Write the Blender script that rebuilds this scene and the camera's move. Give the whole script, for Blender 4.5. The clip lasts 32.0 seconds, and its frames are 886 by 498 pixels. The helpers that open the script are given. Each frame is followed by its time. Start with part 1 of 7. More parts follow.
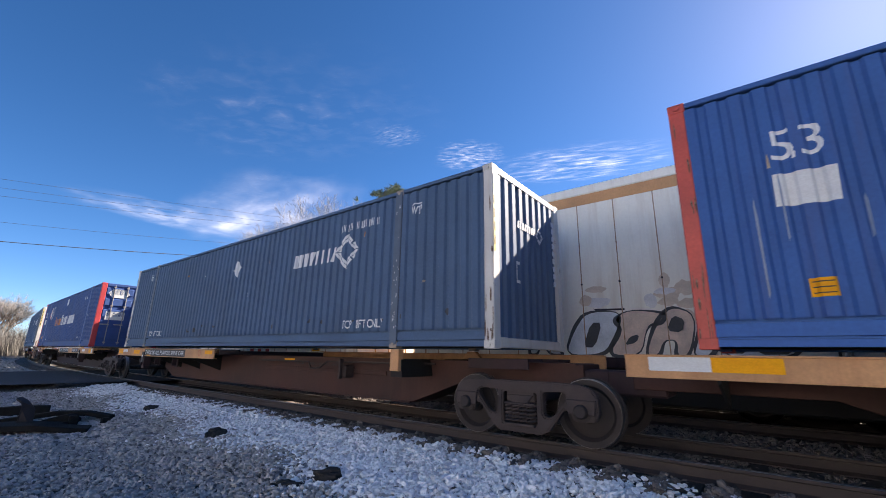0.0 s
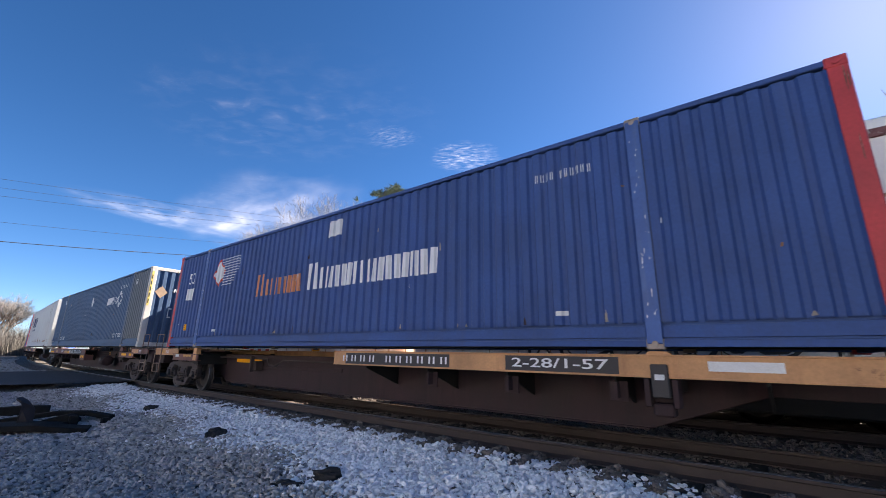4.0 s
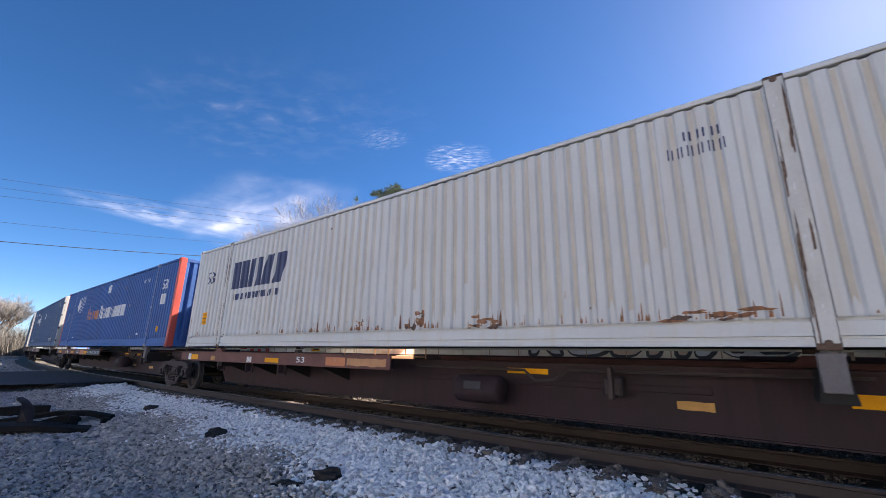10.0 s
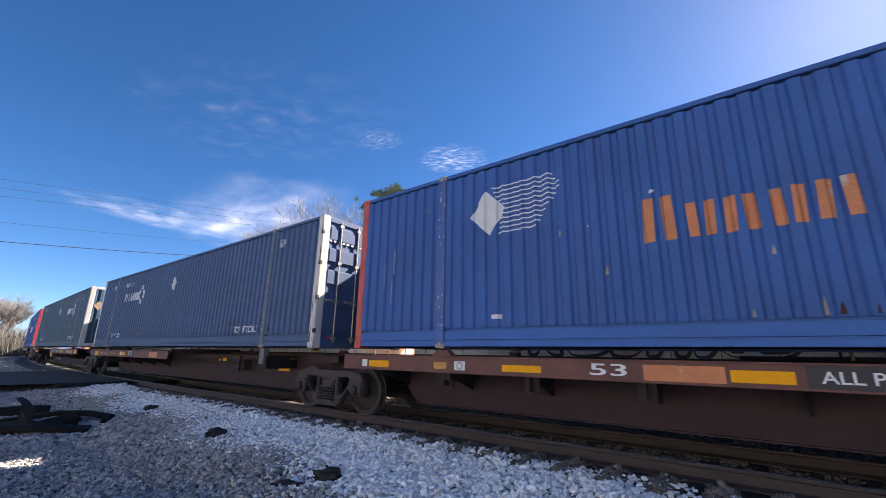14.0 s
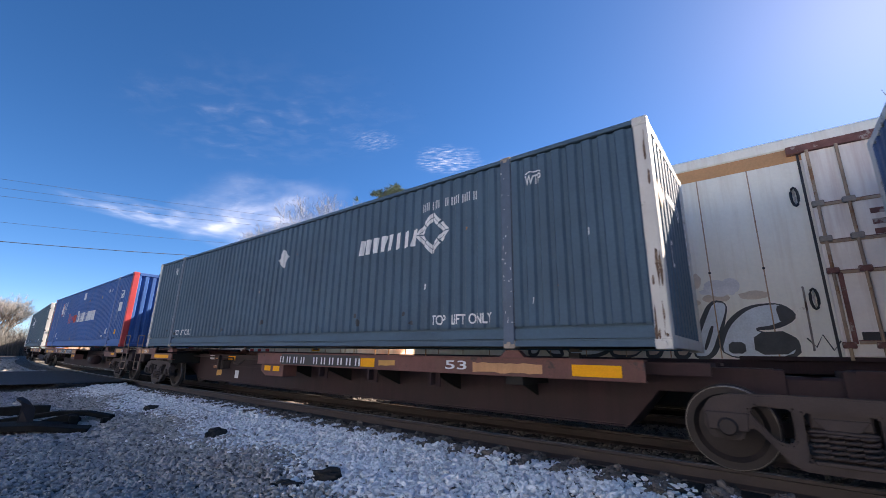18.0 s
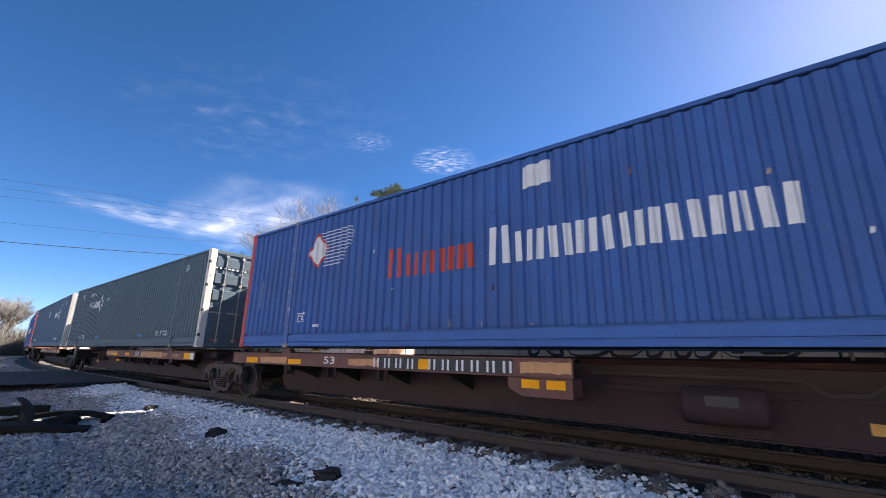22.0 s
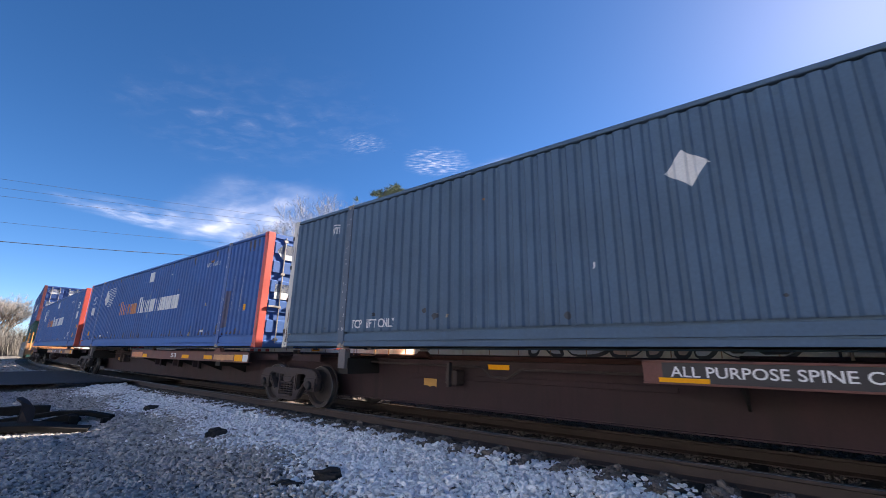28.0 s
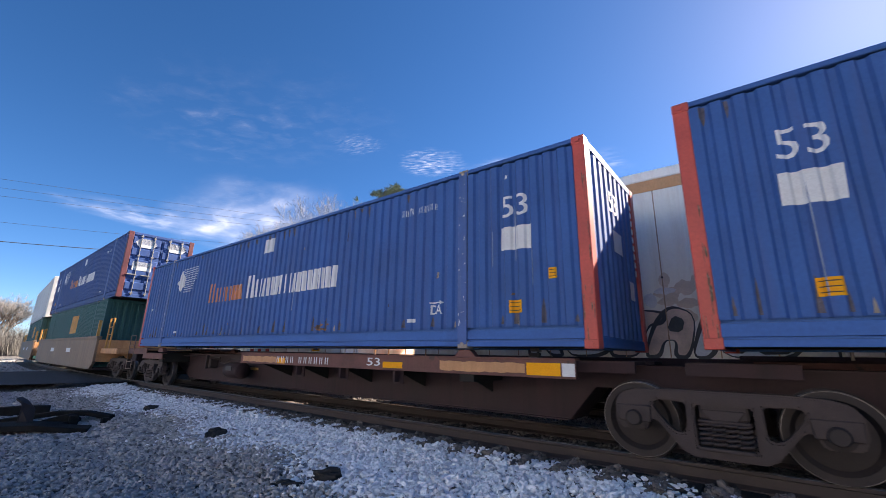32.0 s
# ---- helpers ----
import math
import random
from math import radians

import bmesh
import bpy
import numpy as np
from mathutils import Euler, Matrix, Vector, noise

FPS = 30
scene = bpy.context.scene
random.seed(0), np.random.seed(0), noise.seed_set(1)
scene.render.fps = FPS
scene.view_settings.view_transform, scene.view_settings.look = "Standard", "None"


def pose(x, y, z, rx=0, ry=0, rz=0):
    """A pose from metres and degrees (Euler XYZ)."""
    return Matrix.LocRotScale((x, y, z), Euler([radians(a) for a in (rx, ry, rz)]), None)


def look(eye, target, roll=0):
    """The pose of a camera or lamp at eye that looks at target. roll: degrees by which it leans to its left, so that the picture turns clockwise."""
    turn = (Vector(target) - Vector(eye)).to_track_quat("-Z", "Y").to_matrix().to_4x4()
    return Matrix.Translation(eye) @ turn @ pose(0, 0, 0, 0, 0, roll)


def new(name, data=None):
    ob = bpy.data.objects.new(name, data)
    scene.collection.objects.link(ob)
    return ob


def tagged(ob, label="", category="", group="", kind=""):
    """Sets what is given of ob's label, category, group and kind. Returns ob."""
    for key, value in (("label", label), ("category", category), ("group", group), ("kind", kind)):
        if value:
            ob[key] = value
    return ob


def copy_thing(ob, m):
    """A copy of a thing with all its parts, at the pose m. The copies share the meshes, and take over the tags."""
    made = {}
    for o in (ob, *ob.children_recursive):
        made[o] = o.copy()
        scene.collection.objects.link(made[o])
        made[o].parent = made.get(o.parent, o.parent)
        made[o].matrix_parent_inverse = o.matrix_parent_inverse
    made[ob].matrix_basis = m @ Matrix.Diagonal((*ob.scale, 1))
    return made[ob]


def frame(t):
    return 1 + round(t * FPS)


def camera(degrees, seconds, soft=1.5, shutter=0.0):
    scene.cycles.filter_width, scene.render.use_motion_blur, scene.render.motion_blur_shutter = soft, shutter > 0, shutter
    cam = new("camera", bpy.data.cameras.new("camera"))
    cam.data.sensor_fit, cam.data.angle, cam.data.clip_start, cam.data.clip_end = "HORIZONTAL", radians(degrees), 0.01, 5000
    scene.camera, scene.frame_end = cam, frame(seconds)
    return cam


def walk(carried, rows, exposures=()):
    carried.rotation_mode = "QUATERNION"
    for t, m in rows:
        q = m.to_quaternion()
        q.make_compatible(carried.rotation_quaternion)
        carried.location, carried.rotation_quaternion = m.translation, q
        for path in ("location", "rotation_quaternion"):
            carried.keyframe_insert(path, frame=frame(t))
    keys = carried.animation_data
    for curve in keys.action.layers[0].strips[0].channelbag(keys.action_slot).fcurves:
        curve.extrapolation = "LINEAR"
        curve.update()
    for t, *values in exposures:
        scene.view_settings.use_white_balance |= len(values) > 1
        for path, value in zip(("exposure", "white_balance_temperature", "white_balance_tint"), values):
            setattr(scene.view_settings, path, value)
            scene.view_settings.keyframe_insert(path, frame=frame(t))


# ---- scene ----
# Railway crossing: a container train rolls past on the near track, a refrigerator car stands on the far one.
# x runs along the near track (the way the train goes), y away from the camera, z up from the rail heads.

SECONDS = 32.0
cam = camera(94.43, SECONDS, soft=0.65, shutter=0.08)
EYE = Vector((0, 0, 1.108))
YAW, PITCH, ROLL = radians(38.085), radians(14.588), 1.072
AIM = EYE + Vector((-math.sin(YAW) * math.cos(PITCH), math.cos(YAW) * math.cos(PITCH), math.sin(PITCH)))
walk(cam, [(0, look(EYE, AIM, ROLL)), (SECONDS, look(EYE, AIM, ROLL))], exposures=((0, 2.11, 7050, 18), (SECONDS, 2.11, 7050, 18)))

# ---- light ----
SUN_AZ, SUN_EL = radians(73), radians(34.5)
world = bpy.data.worlds.new("sky")
scene.world = world
world.use_nodes = True
wn, wl = world.node_tree.nodes, world.node_tree.links
wn.clear()
sky = wn.new("ShaderNodeTexSky")
sky.sky_type, sky.sun_disc = "NISHITA", False
sky.sun_elevation, sky.sun_rotation = SUN_EL, math.pi / 2 - SUN_AZ
sky.air_density, sky.dust_density, sky.ozone_density = 0.6, 0.13, 4.0
bg = wn.new("ShaderNodeBackground")
bg.inputs["Strength"].default_value = 0.051
wout = wn.new("ShaderNodeOutputWorld")
deep = wn.new("ShaderNodeHueSaturation")
deep.inputs["Saturation"].default_value = 1.22
wl.new(sky.outputs[0], deep.inputs["Color"])
wl.new(deep.outputs[0], bg.inputs[0])
wl.new(bg.outputs[0], wout.inputs[0])
sun = new("sun", bpy.data.lights.new("sun", "SUN"))
sun.data.energy, sun.data.angle, sun.data.color = 5.0, radians(0.53), (1.0, 0.93, 0.82)
SUN_DIR = Vector((math.cos(SUN_AZ) * math.cos(SUN_EL), math.sin(SUN_AZ) * math.cos(SUN_EL), math.sin(SUN_EL)))
sun.matrix_world = look(SUN_DIR * 60, (0, 0, 0))


# ---- materials ----
def ramp(nt, src, stops):
    r = nt.nodes.new("ShaderNodeValToRGB")
    els = r.color_ramp.elements
    els[0].position, els[0].color = stops[0][0], (*stops[0][1], 1)
    els[1].position, els[1].color = stops[-1][0], (*stops[-1][1], 1)
    for p, c in stops[1:-1]:
        e = els.new(p)
        e.color = (*c, 1)
    nt.links.new(src, r.inputs[0])
    return r.outputs[0]


def tex(nt, scale, detail=4.0, rough=0.6, stretch=None, seed=0.0):
    """Noise in the thing's own space; stretch: scale factors along x, y, z."""
    tc = nt.nodes.new("ShaderNodeTexCoord")
    mp = nt.nodes.new("ShaderNodeMapping")
    mp.inputs["Scale"].default_value = stretch or (1, 1, 1)
    mp.inputs["Location"].default_value = (seed, seed * 0.7, seed * 1.3)
    n = nt.nodes.new("ShaderNodeTexNoise")
    n.inputs["Scale"].default_value, n.inputs["Detail"].default_value, n.inputs["Roughness"].default_value = scale, detail, rough
    nt.links.new(tc.outputs["Object"], mp.inputs[0])
    nt.links.new(mp.outputs[0], n.inputs["Vector"])
    return n.outputs[0]


def mix(nt, fac, a, b, kind="MIX"):
    m = nt.nodes.new("ShaderNodeMix")
    m.data_type, m.blend_type = "RGBA", kind
    for sock, v in ((m.inputs[0], fac), (m.inputs[6], a), (m.inputs[7], b)):
        if hasattr(v, "links"):
            nt.links.new(v, sock)
        elif isinstance(v, (int, float)):
            sock.default_value = v
        else:
            sock.default_value = (*v, 1)
    return m.outputs[2]


def grey(v):
    return (v, v, v)


def surface(name, color, rough=0.6, metal=0.0, var=0.25, scale=3.0, fine=40.0, bump=0.15, streak=None, streak_amt=0.4, spots=None, spot_at=0.62, island=0.0, objrand=0.0, spec=0.5, grain=0.35):
    m = bpy.data.materials.new(name)
    m.use_nodes = True
    nt = m.node_tree
    b = nt.nodes["Principled BSDF"]
    b.inputs["Metallic"].default_value = metal
    b.inputs["Specular IOR Level"].default_value = spec
    coarse = tex(nt, scale, 5, 0.6)
    small = tex(nt, fine, 3, 0.6, seed=3.1)
    lo, hi = [c * (1 - var) for c in color], [min(1, c * (1 + var)) for c in color]
    col = ramp(nt, coarse, ((0.3, lo), (0.7, hi)))
    col = mix(nt, grain, col, ramp(nt, small, ((0.3, grey(0.55)), (0.7, grey(1.0)))), "MULTIPLY")
    if streak:
        s = ramp(nt, tex(nt, 1.0, 4, 0.65, (5.0, 5.0, 0.35), 7.7), ((0.48, grey(0)), (0.72, grey(streak_amt))))
        col = mix(nt, s, col, streak)
    if spots:
        s = ramp(nt, tex(nt, 2.3, 8, 0.72, None, 11.0), ((spot_at, grey(0)), (spot_at + 0.05, grey(1))))
        col = mix(nt, s, col, spots)
    if island:
        g = nt.nodes.new("ShaderNodeNewGeometry")
        col = mix(nt, island, col, ramp(nt, g.outputs["Random Per Island"], ((0, grey(0.08)), (0.10, grey(0.35)), (0.28, grey(0.80)), (1, grey(1.0)))), "MULTIPLY")
    if objrand:
        g = nt.nodes.new("ShaderNodeObjectInfo")
        col = mix(nt, objrand, col, ramp(nt, g.outputs["Random"], ((0, grey(0.35)), (1, grey(1.0)))), "MULTIPLY")
    nt.links.new(col, b.inputs["Base Color"])
    r = nt.nodes.new("ShaderNodeMapRange")
    r.inputs["To Min"].default_value, r.inputs["To Max"].default_value = max(0, rough - 0.15), min(1, rough + 0.15)
    nt.links.new(coarse, r.inputs[0])
    nt.links.new(r.outputs[0], b.inputs["Roughness"])
    if bump:
        bp = nt.nodes.new("ShaderNodeBump")
        bp.inputs["Strength"].default_value, bp.inputs["Distance"].default_value = bump, 0.01
        nt.links.new(small, bp.inputs["Height"])
        nt.links.new(bp.outputs[0], b.inputs["Normal"])
    return m


RUST = (0.13, 0.05, 0.025)
M = {}
M["slate_deep"] = surface("deep_blue_slate_paint", (0.059, 0.113, 0.235), 0.62, spec=0.28, var=0.18, scale=0.8, fine=25, bump=0.08, streak=(0.065, 0.110, 0.202), streak_amt=0.4, spots=(0.107, 0.147, 0.213), spot_at=0.73)
M["slate_dark"] = surface("dark_slate_paint", (0.064, 0.120, 0.178), 0.62, spec=0.28, var=0.18, scale=0.8, fine=25, bump=0.08, streak=(0.066, 0.109, 0.148), streak_amt=0.4, spots=(0.118, 0.157, 0.184), spot_at=0.73)
M["post_slate"] = surface("worn_slate_post_paint", (0.072, 0.112, 0.170), 0.55, var=0.2, scale=2.5, fine=30, bump=0.1, streak=(0.11, 0.14, 0.17), streak_amt=0.5, spots=(0.18, 0.13, 0.10), spot_at=0.68)
M["post_blue"] = surface("worn_blue_post_paint", (0.042, 0.112, 0.330), 0.55, var=0.2, scale=2.5, fine=30, bump=0.1, streak=(0.11, 0.17, 0.27), streak_amt=0.8, spots=(0.16, 0.10, 0.08), spot_at=0.66)
M["post_cream"] = surface("rusty_cream_post_paint", (0.56, 0.57, 0.55), 0.55, var=0.12, scale=2.5, fine=30, bump=0.1, streak=(0.42, 0.33, 0.25), streak_amt=0.6, spots=(0.2, 0.10, 0.06), spot_at=0.64, grain=0.15)
M["blue_dark"] = surface("dull_navy_blue_paint", (0.037, 0.090, 0.265), 0.62, spec=0.28, var=0.2, scale=0.8, fine=25, bump=0.08, streak=(0.054, 0.080, 0.179), streak_amt=0.5, spots=(0.082, 0.076, 0.090), spot_at=0.72)
M["rib_cream"] = surface("tan_rib_film", (0.535, 0.500, 0.430), 0.7, var=0.12, scale=2.0, fine=25, bump=0.04, streak=(0.58, 0.59, 0.57), streak_amt=0.9, grain=0.1)
M["rust"] = surface("rust_stain", (0.30, 0.145, 0.075), 0.8, var=0.45, scale=14, fine=60, bump=0.2, spots=(0.55, 0.45, 0.36), spot_at=0.56)
M["blue_rust"] = surface("brown_stain_on_blue_paint", (0.105, 0.098, 0.125), 0.8, var=0.4, scale=12, fine=60, bump=0.1, spots=(0.15, 0.10, 0.07), spot_at=0.58)
M["slate"] = surface("slate_blue_paint", (0.063, 0.122, 0.224), 0.62, spec=0.28, var=0.15, scale=0.8, fine=25, bump=0.08, streak=(0.073, 0.121, 0.191), streak_amt=0.35, spots=(0.116, 0.157, 0.212), spot_at=0.73)
# Slate made a little lighter to imitate lens haze over one container.
M["slate_mid"] = surface("haze_lifted_slate_paint", (0.070, 0.132, 0.215), 0.62, spec=0.28, var=0.15, scale=0.8, fine=25, bump=0.08, streak=(0.084, 0.135, 0.189), streak_amt=0.35, spots=(0.123, 0.173, 0.212), spot_at=0.73)
M["slate_grey"] = surface("grey_faded_paint", (0.136, 0.162, 0.189), 0.62, spec=0.28, var=0.15, scale=0.8, fine=25, bump=0.08, streak=(0.163, 0.181, 0.189), streak_amt=0.4)
M["green"] = surface("dark_green_paint", (0.079, 0.129, 0.165), 0.62, spec=0.28, var=0.15, scale=0.8, fine=25, bump=0.08, streak=(0.089, 0.129, 0.160), streak_amt=0.35, spots=(0.175, 0.216, 0.248), spot_at=0.74)
M["blue"] = surface("royal_blue_paint", (0.038, 0.122, 0.360), 0.62, spec=0.28, var=0.18, scale=0.8, fine=25, bump=0.08, streak=(0.064, 0.095, 0.239), streak_amt=0.5, spots=(0.091, 0.076, 0.090), spot_at=0.73)
M["blue_rail"] = surface("bright_blue_paint", (0.044, 0.143, 0.420), 0.62, spec=0.28, var=0.12, scale=1.0, fine=25, bump=0.06, spots=(0.109, 0.114, 0.160), spot_at=0.72)
M["red"] = surface("orange_red_paint", (0.553, 0.086, 0.063), 0.5, var=0.15, scale=1.5, fine=30, bump=0.08, spots=(0.222, 0.129, 0.148), spot_at=0.68)
M["crimson"] = surface("crimson_post_paint", (0.473, 0.044, 0.050), 0.55, var=0.15, scale=1.5, fine=30, bump=0.08, spots=(0.227, 0.143, 0.129), spot_at=0.68)
M["red_dark"] = surface("dull_dark_red_paint", (0.130, 0.031, 0.036), 0.6, var=0.2, scale=1.5, fine=30, bump=0.08)
M["white"] = surface("worn_white_paint", (0.578, 0.576, 0.551), 0.55, var=0.08, scale=1.5, fine=30, bump=0.06, streak=(0.405, 0.364, 0.318), streak_amt=0.5, spots=(0.096, 0.075, 0.064), spot_at=0.61, grain=0.12)
M["cream"] = surface("cream_container_paint", (0.590, 0.620, 0.620), 0.55, var=0.06, scale=0.8, fine=25, bump=0.06, streak=(0.55, 0.52, 0.46), streak_amt=0.7, spots=(0.26, 0.16, 0.10), spot_at=0.75, grain=0.1)
M["reefer"] = surface("reefer_white_paint", (0.920, 0.883, 0.775), 0.6, var=0.06, scale=0.6, fine=20, bump=0.05, streak=(0.570, 0.447, 0.310), streak_amt=0.35, spots=(0.539, 0.447, 0.344), spot_at=0.66, grain=0.12)
M["reefer_door"] = surface("pinkish_white_paint", (0.920, 0.833, 0.754), 0.6, var=0.10, scale=0.8, fine=20, bump=0.05, streak=(0.511, 0.334, 0.264), streak_amt=0.5, grain=0.12)
M["seam"] = surface("dirty_seam_paint", (0.473, 0.327, 0.220), 0.7, var=0.3, scale=2.0, fine=25, bump=0.05, spots=(0.273, 0.130, 0.058), spot_at=0.55)
M["rusty_red"] = surface("rusty_red_brown_steel", (0.20, 0.085, 0.070), 0.8, var=0.4, scale=4, fine=40, bump=0.15, spots=(0.42, 0.34, 0.30), spot_at=0.56)
M["worn_pale"] = surface("worn_pale_undercoat", (0.80, 0.78, 0.76), 0.8, var=0.15, scale=3, fine=30, bump=0.03)
M["worn_tan"] = surface("worn_tan_undercoat", (0.74, 0.62, 0.49), 0.8, var=0.15, scale=3, fine=30, bump=0.03)
M["ochre"] = surface("ochre_stripe_paint", (0.655, 0.343, 0.150), 0.6, var=0.15, scale=1.0, fine=25, bump=0.05)
M["lettering"] = surface("white_lettering_paint", (0.723, 0.757, 0.783), 0.6, var=0.06, scale=4, fine=60, bump=0.03, spots=(0.337, 0.384, 0.445), spot_at=0.68)
M["orange_mark"] = surface("orange_lettering_paint", (0.60, 0.22, 0.09), 0.6, var=0.15, scale=4, fine=60, bump=0.03, spots=(0.45, 0.4, 0.36), spot_at=0.6)
M["panel_red"] = surface("orange_red_panel_paint", (0.72, 0.13, 0.05), 0.6, var=0.12, scale=2, fine=40, bump=0.03, spots=(0.75, 0.45, 0.33), spot_at=0.7)
M["red_mark"] = surface("red_lettering_paint", (0.55, 0.06, 0.035), 0.6, var=0.12, scale=4, fine=60, bump=0.03)
M["navy_mark"] = surface("navy_lettering_paint", (0.041, 0.061, 0.140), 0.6, var=0.15, scale=4, fine=60, bump=0.03)
M["yellow"] = surface("amber_reflective_tape", (1.0, 0.42, 0.012), 0.6, spec=0.15, var=0.10, scale=5, fine=80, bump=0.02)
M["yellow_pale"] = surface("pale_yellow_strip", (0.75, 0.62, 0.18), 0.5, var=0.1, scale=5, fine=60, bump=0.02)
M["peel"] = surface("bare_rusty_steel", (0.115, 0.075, 0.055), 0.8, var=0.4, scale=9, fine=60, bump=0.2, spots=(0.35, 0.27, 0.2), spot_at=0.6)
M["scrape"] = surface("pale_scraped_paint", (0.24, 0.31, 0.44), 0.6, var=0.2, scale=6, fine=60, bump=0.03)
M["patch"] = surface("dark_violet_paint", (0.055, 0.06, 0.13), 0.6, var=0.3, scale=4, fine=40, bump=0.05)
M["stain"] = surface("dark_oily_stain", (0.035, 0.045, 0.06), 0.6, var=0.3, scale=6, fine=50, bump=0.02)
M["dull_yellow"] = surface("faded_yellow_paint", (0.55, 0.29, 0.07), 0.6, var=0.2, scale=5, fine=80, bump=0.03)
M["sticker"] = surface("white_sticker", (0.674, 0.706, 0.719), 0.5, var=0.06, scale=6, fine=60, bump=0.02, spots=(0.386, 0.384, 0.370), spot_at=0.66)
M["ink"] = surface("black_ink", (0.03, 0.03, 0.035), 0.6, var=0.2, scale=6, fine=60, bump=0)
M["tan"] = surface("tan_weathered_steel", (0.569, 0.302, 0.139), 0.65, var=0.25, scale=1.6, fine=35, bump=0.12, streak=(0.298, 0.129, 0.058), streak_amt=0.5, spots=(0.203, 0.091, 0.046), spot_at=0.63)
M["brown"] = surface("brown_weathered_steel", (0.150, 0.062, 0.052), 0.7, var=0.3, scale=1.6, fine=35, bump=0.12, streak=(0.170, 0.093, 0.062), streak_amt=0.35, spots=(0.051, 0.034, 0.031), spot_at=0.6)
# Both girder browns are darkened to hold the shade under the containers.
M["sill"] = surface("dirty_shaded_girder_steel", (0.035, 0.017, 0.020), 0.8, var=0.35, scale=1.2, fine=25, bump=0.15, streak=(0.018, 0.011, 0.012), streak_amt=0.9, spots=(0.061, 0.032, 0.025), spot_at=0.66)
M["sill_tan"] = surface("rusty_shaded_girder_steel", (0.063, 0.026, 0.020), 0.8, var=0.35, scale=1.0, fine=25, bump=0.15, streak=(0.069, 0.031, 0.022), streak_amt=0.6, spots=(0.048, 0.025, 0.022), spot_at=0.66)
# Near black, with the shade below the deck put into the colour.
M["under"] = surface("shaded_underframe_steel", (0.013, 0.012, 0.011), 0.8, var=0.35, scale=1.2, fine=25, bump=0.15)
M["pedestal"] = surface("grey_pedestal_steel", (0.15, 0.14, 0.145), 0.7, var=0.25, scale=3, fine=35, bump=0.1, spots=(0.10, 0.07, 0.06), spot_at=0.62)
M["placard_tan"] = surface("tan_placard", (0.40, 0.29, 0.20), 0.6, var=0.15, scale=5, fine=50, bump=0.02)
M["ladder"] = surface("weathered_grab_iron_steel", (0.24, 0.17, 0.135), 0.7, var=0.25, scale=5, fine=40, bump=0.1)
M["truck"] = surface("grimy_cast_steel", (0.050, 0.036, 0.034), 0.75, var=0.3, scale=4, fine=45, bump=0.2, spots=(0.063, 0.046, 0.041), spot_at=0.64)
M["wheel"] = surface("rusty_wheel_steel", (0.024, 0.017, 0.016), 0.7, metal=0.0, var=0.3, scale=4, fine=45, bump=0.15)
M["tread"] = surface("polished_tread_steel", (0.30, 0.28, 0.27), 0.35, metal=0.9, var=0.1, scale=6, fine=60, bump=0.02)
M["black"] = surface("black_rubber", (0.016, 0.015, 0.014), 0.95, var=0.3, scale=6, fine=60, bump=0.2, spec=0.15)
M["steel"] = surface("galvanised_rod_steel", (0.34, 0.33, 0.31), 0.5, metal=0.7, var=0.2, scale=5, fine=60, bump=0.05)
M["casting"] = surface("worn_casting_steel", (0.34, 0.29, 0.24), 0.65, var=0.3, scale=5, fine=60, bump=0.2, spots=(0.12, 0.06, 0.03), spot_at=0.58)
M["rail"] = surface("brown_rail_steel", (0.040, 0.027, 0.023), 0.7, var=0.25, scale=3, fine=40, bump=0.2)
M["railhead"] = surface("polished_rail_head", (0.30, 0.27, 0.25), 0.35, metal=0.9, var=0.2, scale=4, fine=50, bump=0.03)
M["tie"] = surface("creosoted_tie_wood", (0.032, 0.024, 0.020), 0.85, var=0.4, scale=2.5, fine=30, bump=0.5, objrand=0.5)
# Base lifted to near white to make up for dim light on the ballast.
M["stone"] = surface("lifted_ballast_stone", (0.90, 0.90, 0.89), 0.85, var=0.05, scale=9, fine=70, bump=0.3, island=0.5, grain=0.12)
M["stone_grey"] = surface("grey_gravel_stone", (0.454, 0.436, 0.410), 0.9, var=0.15, scale=6, fine=70, bump=0.35, island=0.8, grain=0.15)
M["stone_dark"] = surface("oily_dark_ballast_stone", (0.189, 0.158, 0.135), 0.85, var=0.3, scale=6, fine=70, bump=0.35, island=0.8, grain=0.2)
M["asphalt"] = surface("worn_asphalt", (0.032, 0.032, 0.035), 0.9, var=0.25, scale=0.8, fine=60, bump=0.3, spots=(0.053, 0.051, 0.051), spot_at=0.62)
M["block"] = surface("grey_bounce_wall", (0.43, 0.44, 0.45), 0.9, var=0.15, scale=0.5, fine=12, bump=0.2)
M["coal"] = surface("black_lump", (0.018, 0.017, 0.017), 0.9, var=0.35, scale=12, fine=60, bump=0.4)
M["teal"] = surface("teal_green_paint", (0.031, 0.114, 0.120), 0.62, spec=0.28, var=0.15, scale=0.8, fine=25, bump=0.08, streak=(0.054, 0.133, 0.129), streak_amt=0.4)
M["well"] = surface("tan_well_steel", (0.232, 0.166, 0.118), 0.65, var=0.2, scale=1.0, fine=25, bump=0.1, streak=(0.122, 0.077, 0.052), streak_amt=0.5)
M["bark"] = surface("grey_brown_bark", (0.17, 0.13, 0.10), 0.9, var=0.3, scale=1.5, fine=12, bump=0.6)
M["far_twig"] = surface("grey_brown_far_twigs", (0.20, 0.19, 0.18), 0.95, var=0.2, scale=0.5, fine=6, bump=0)
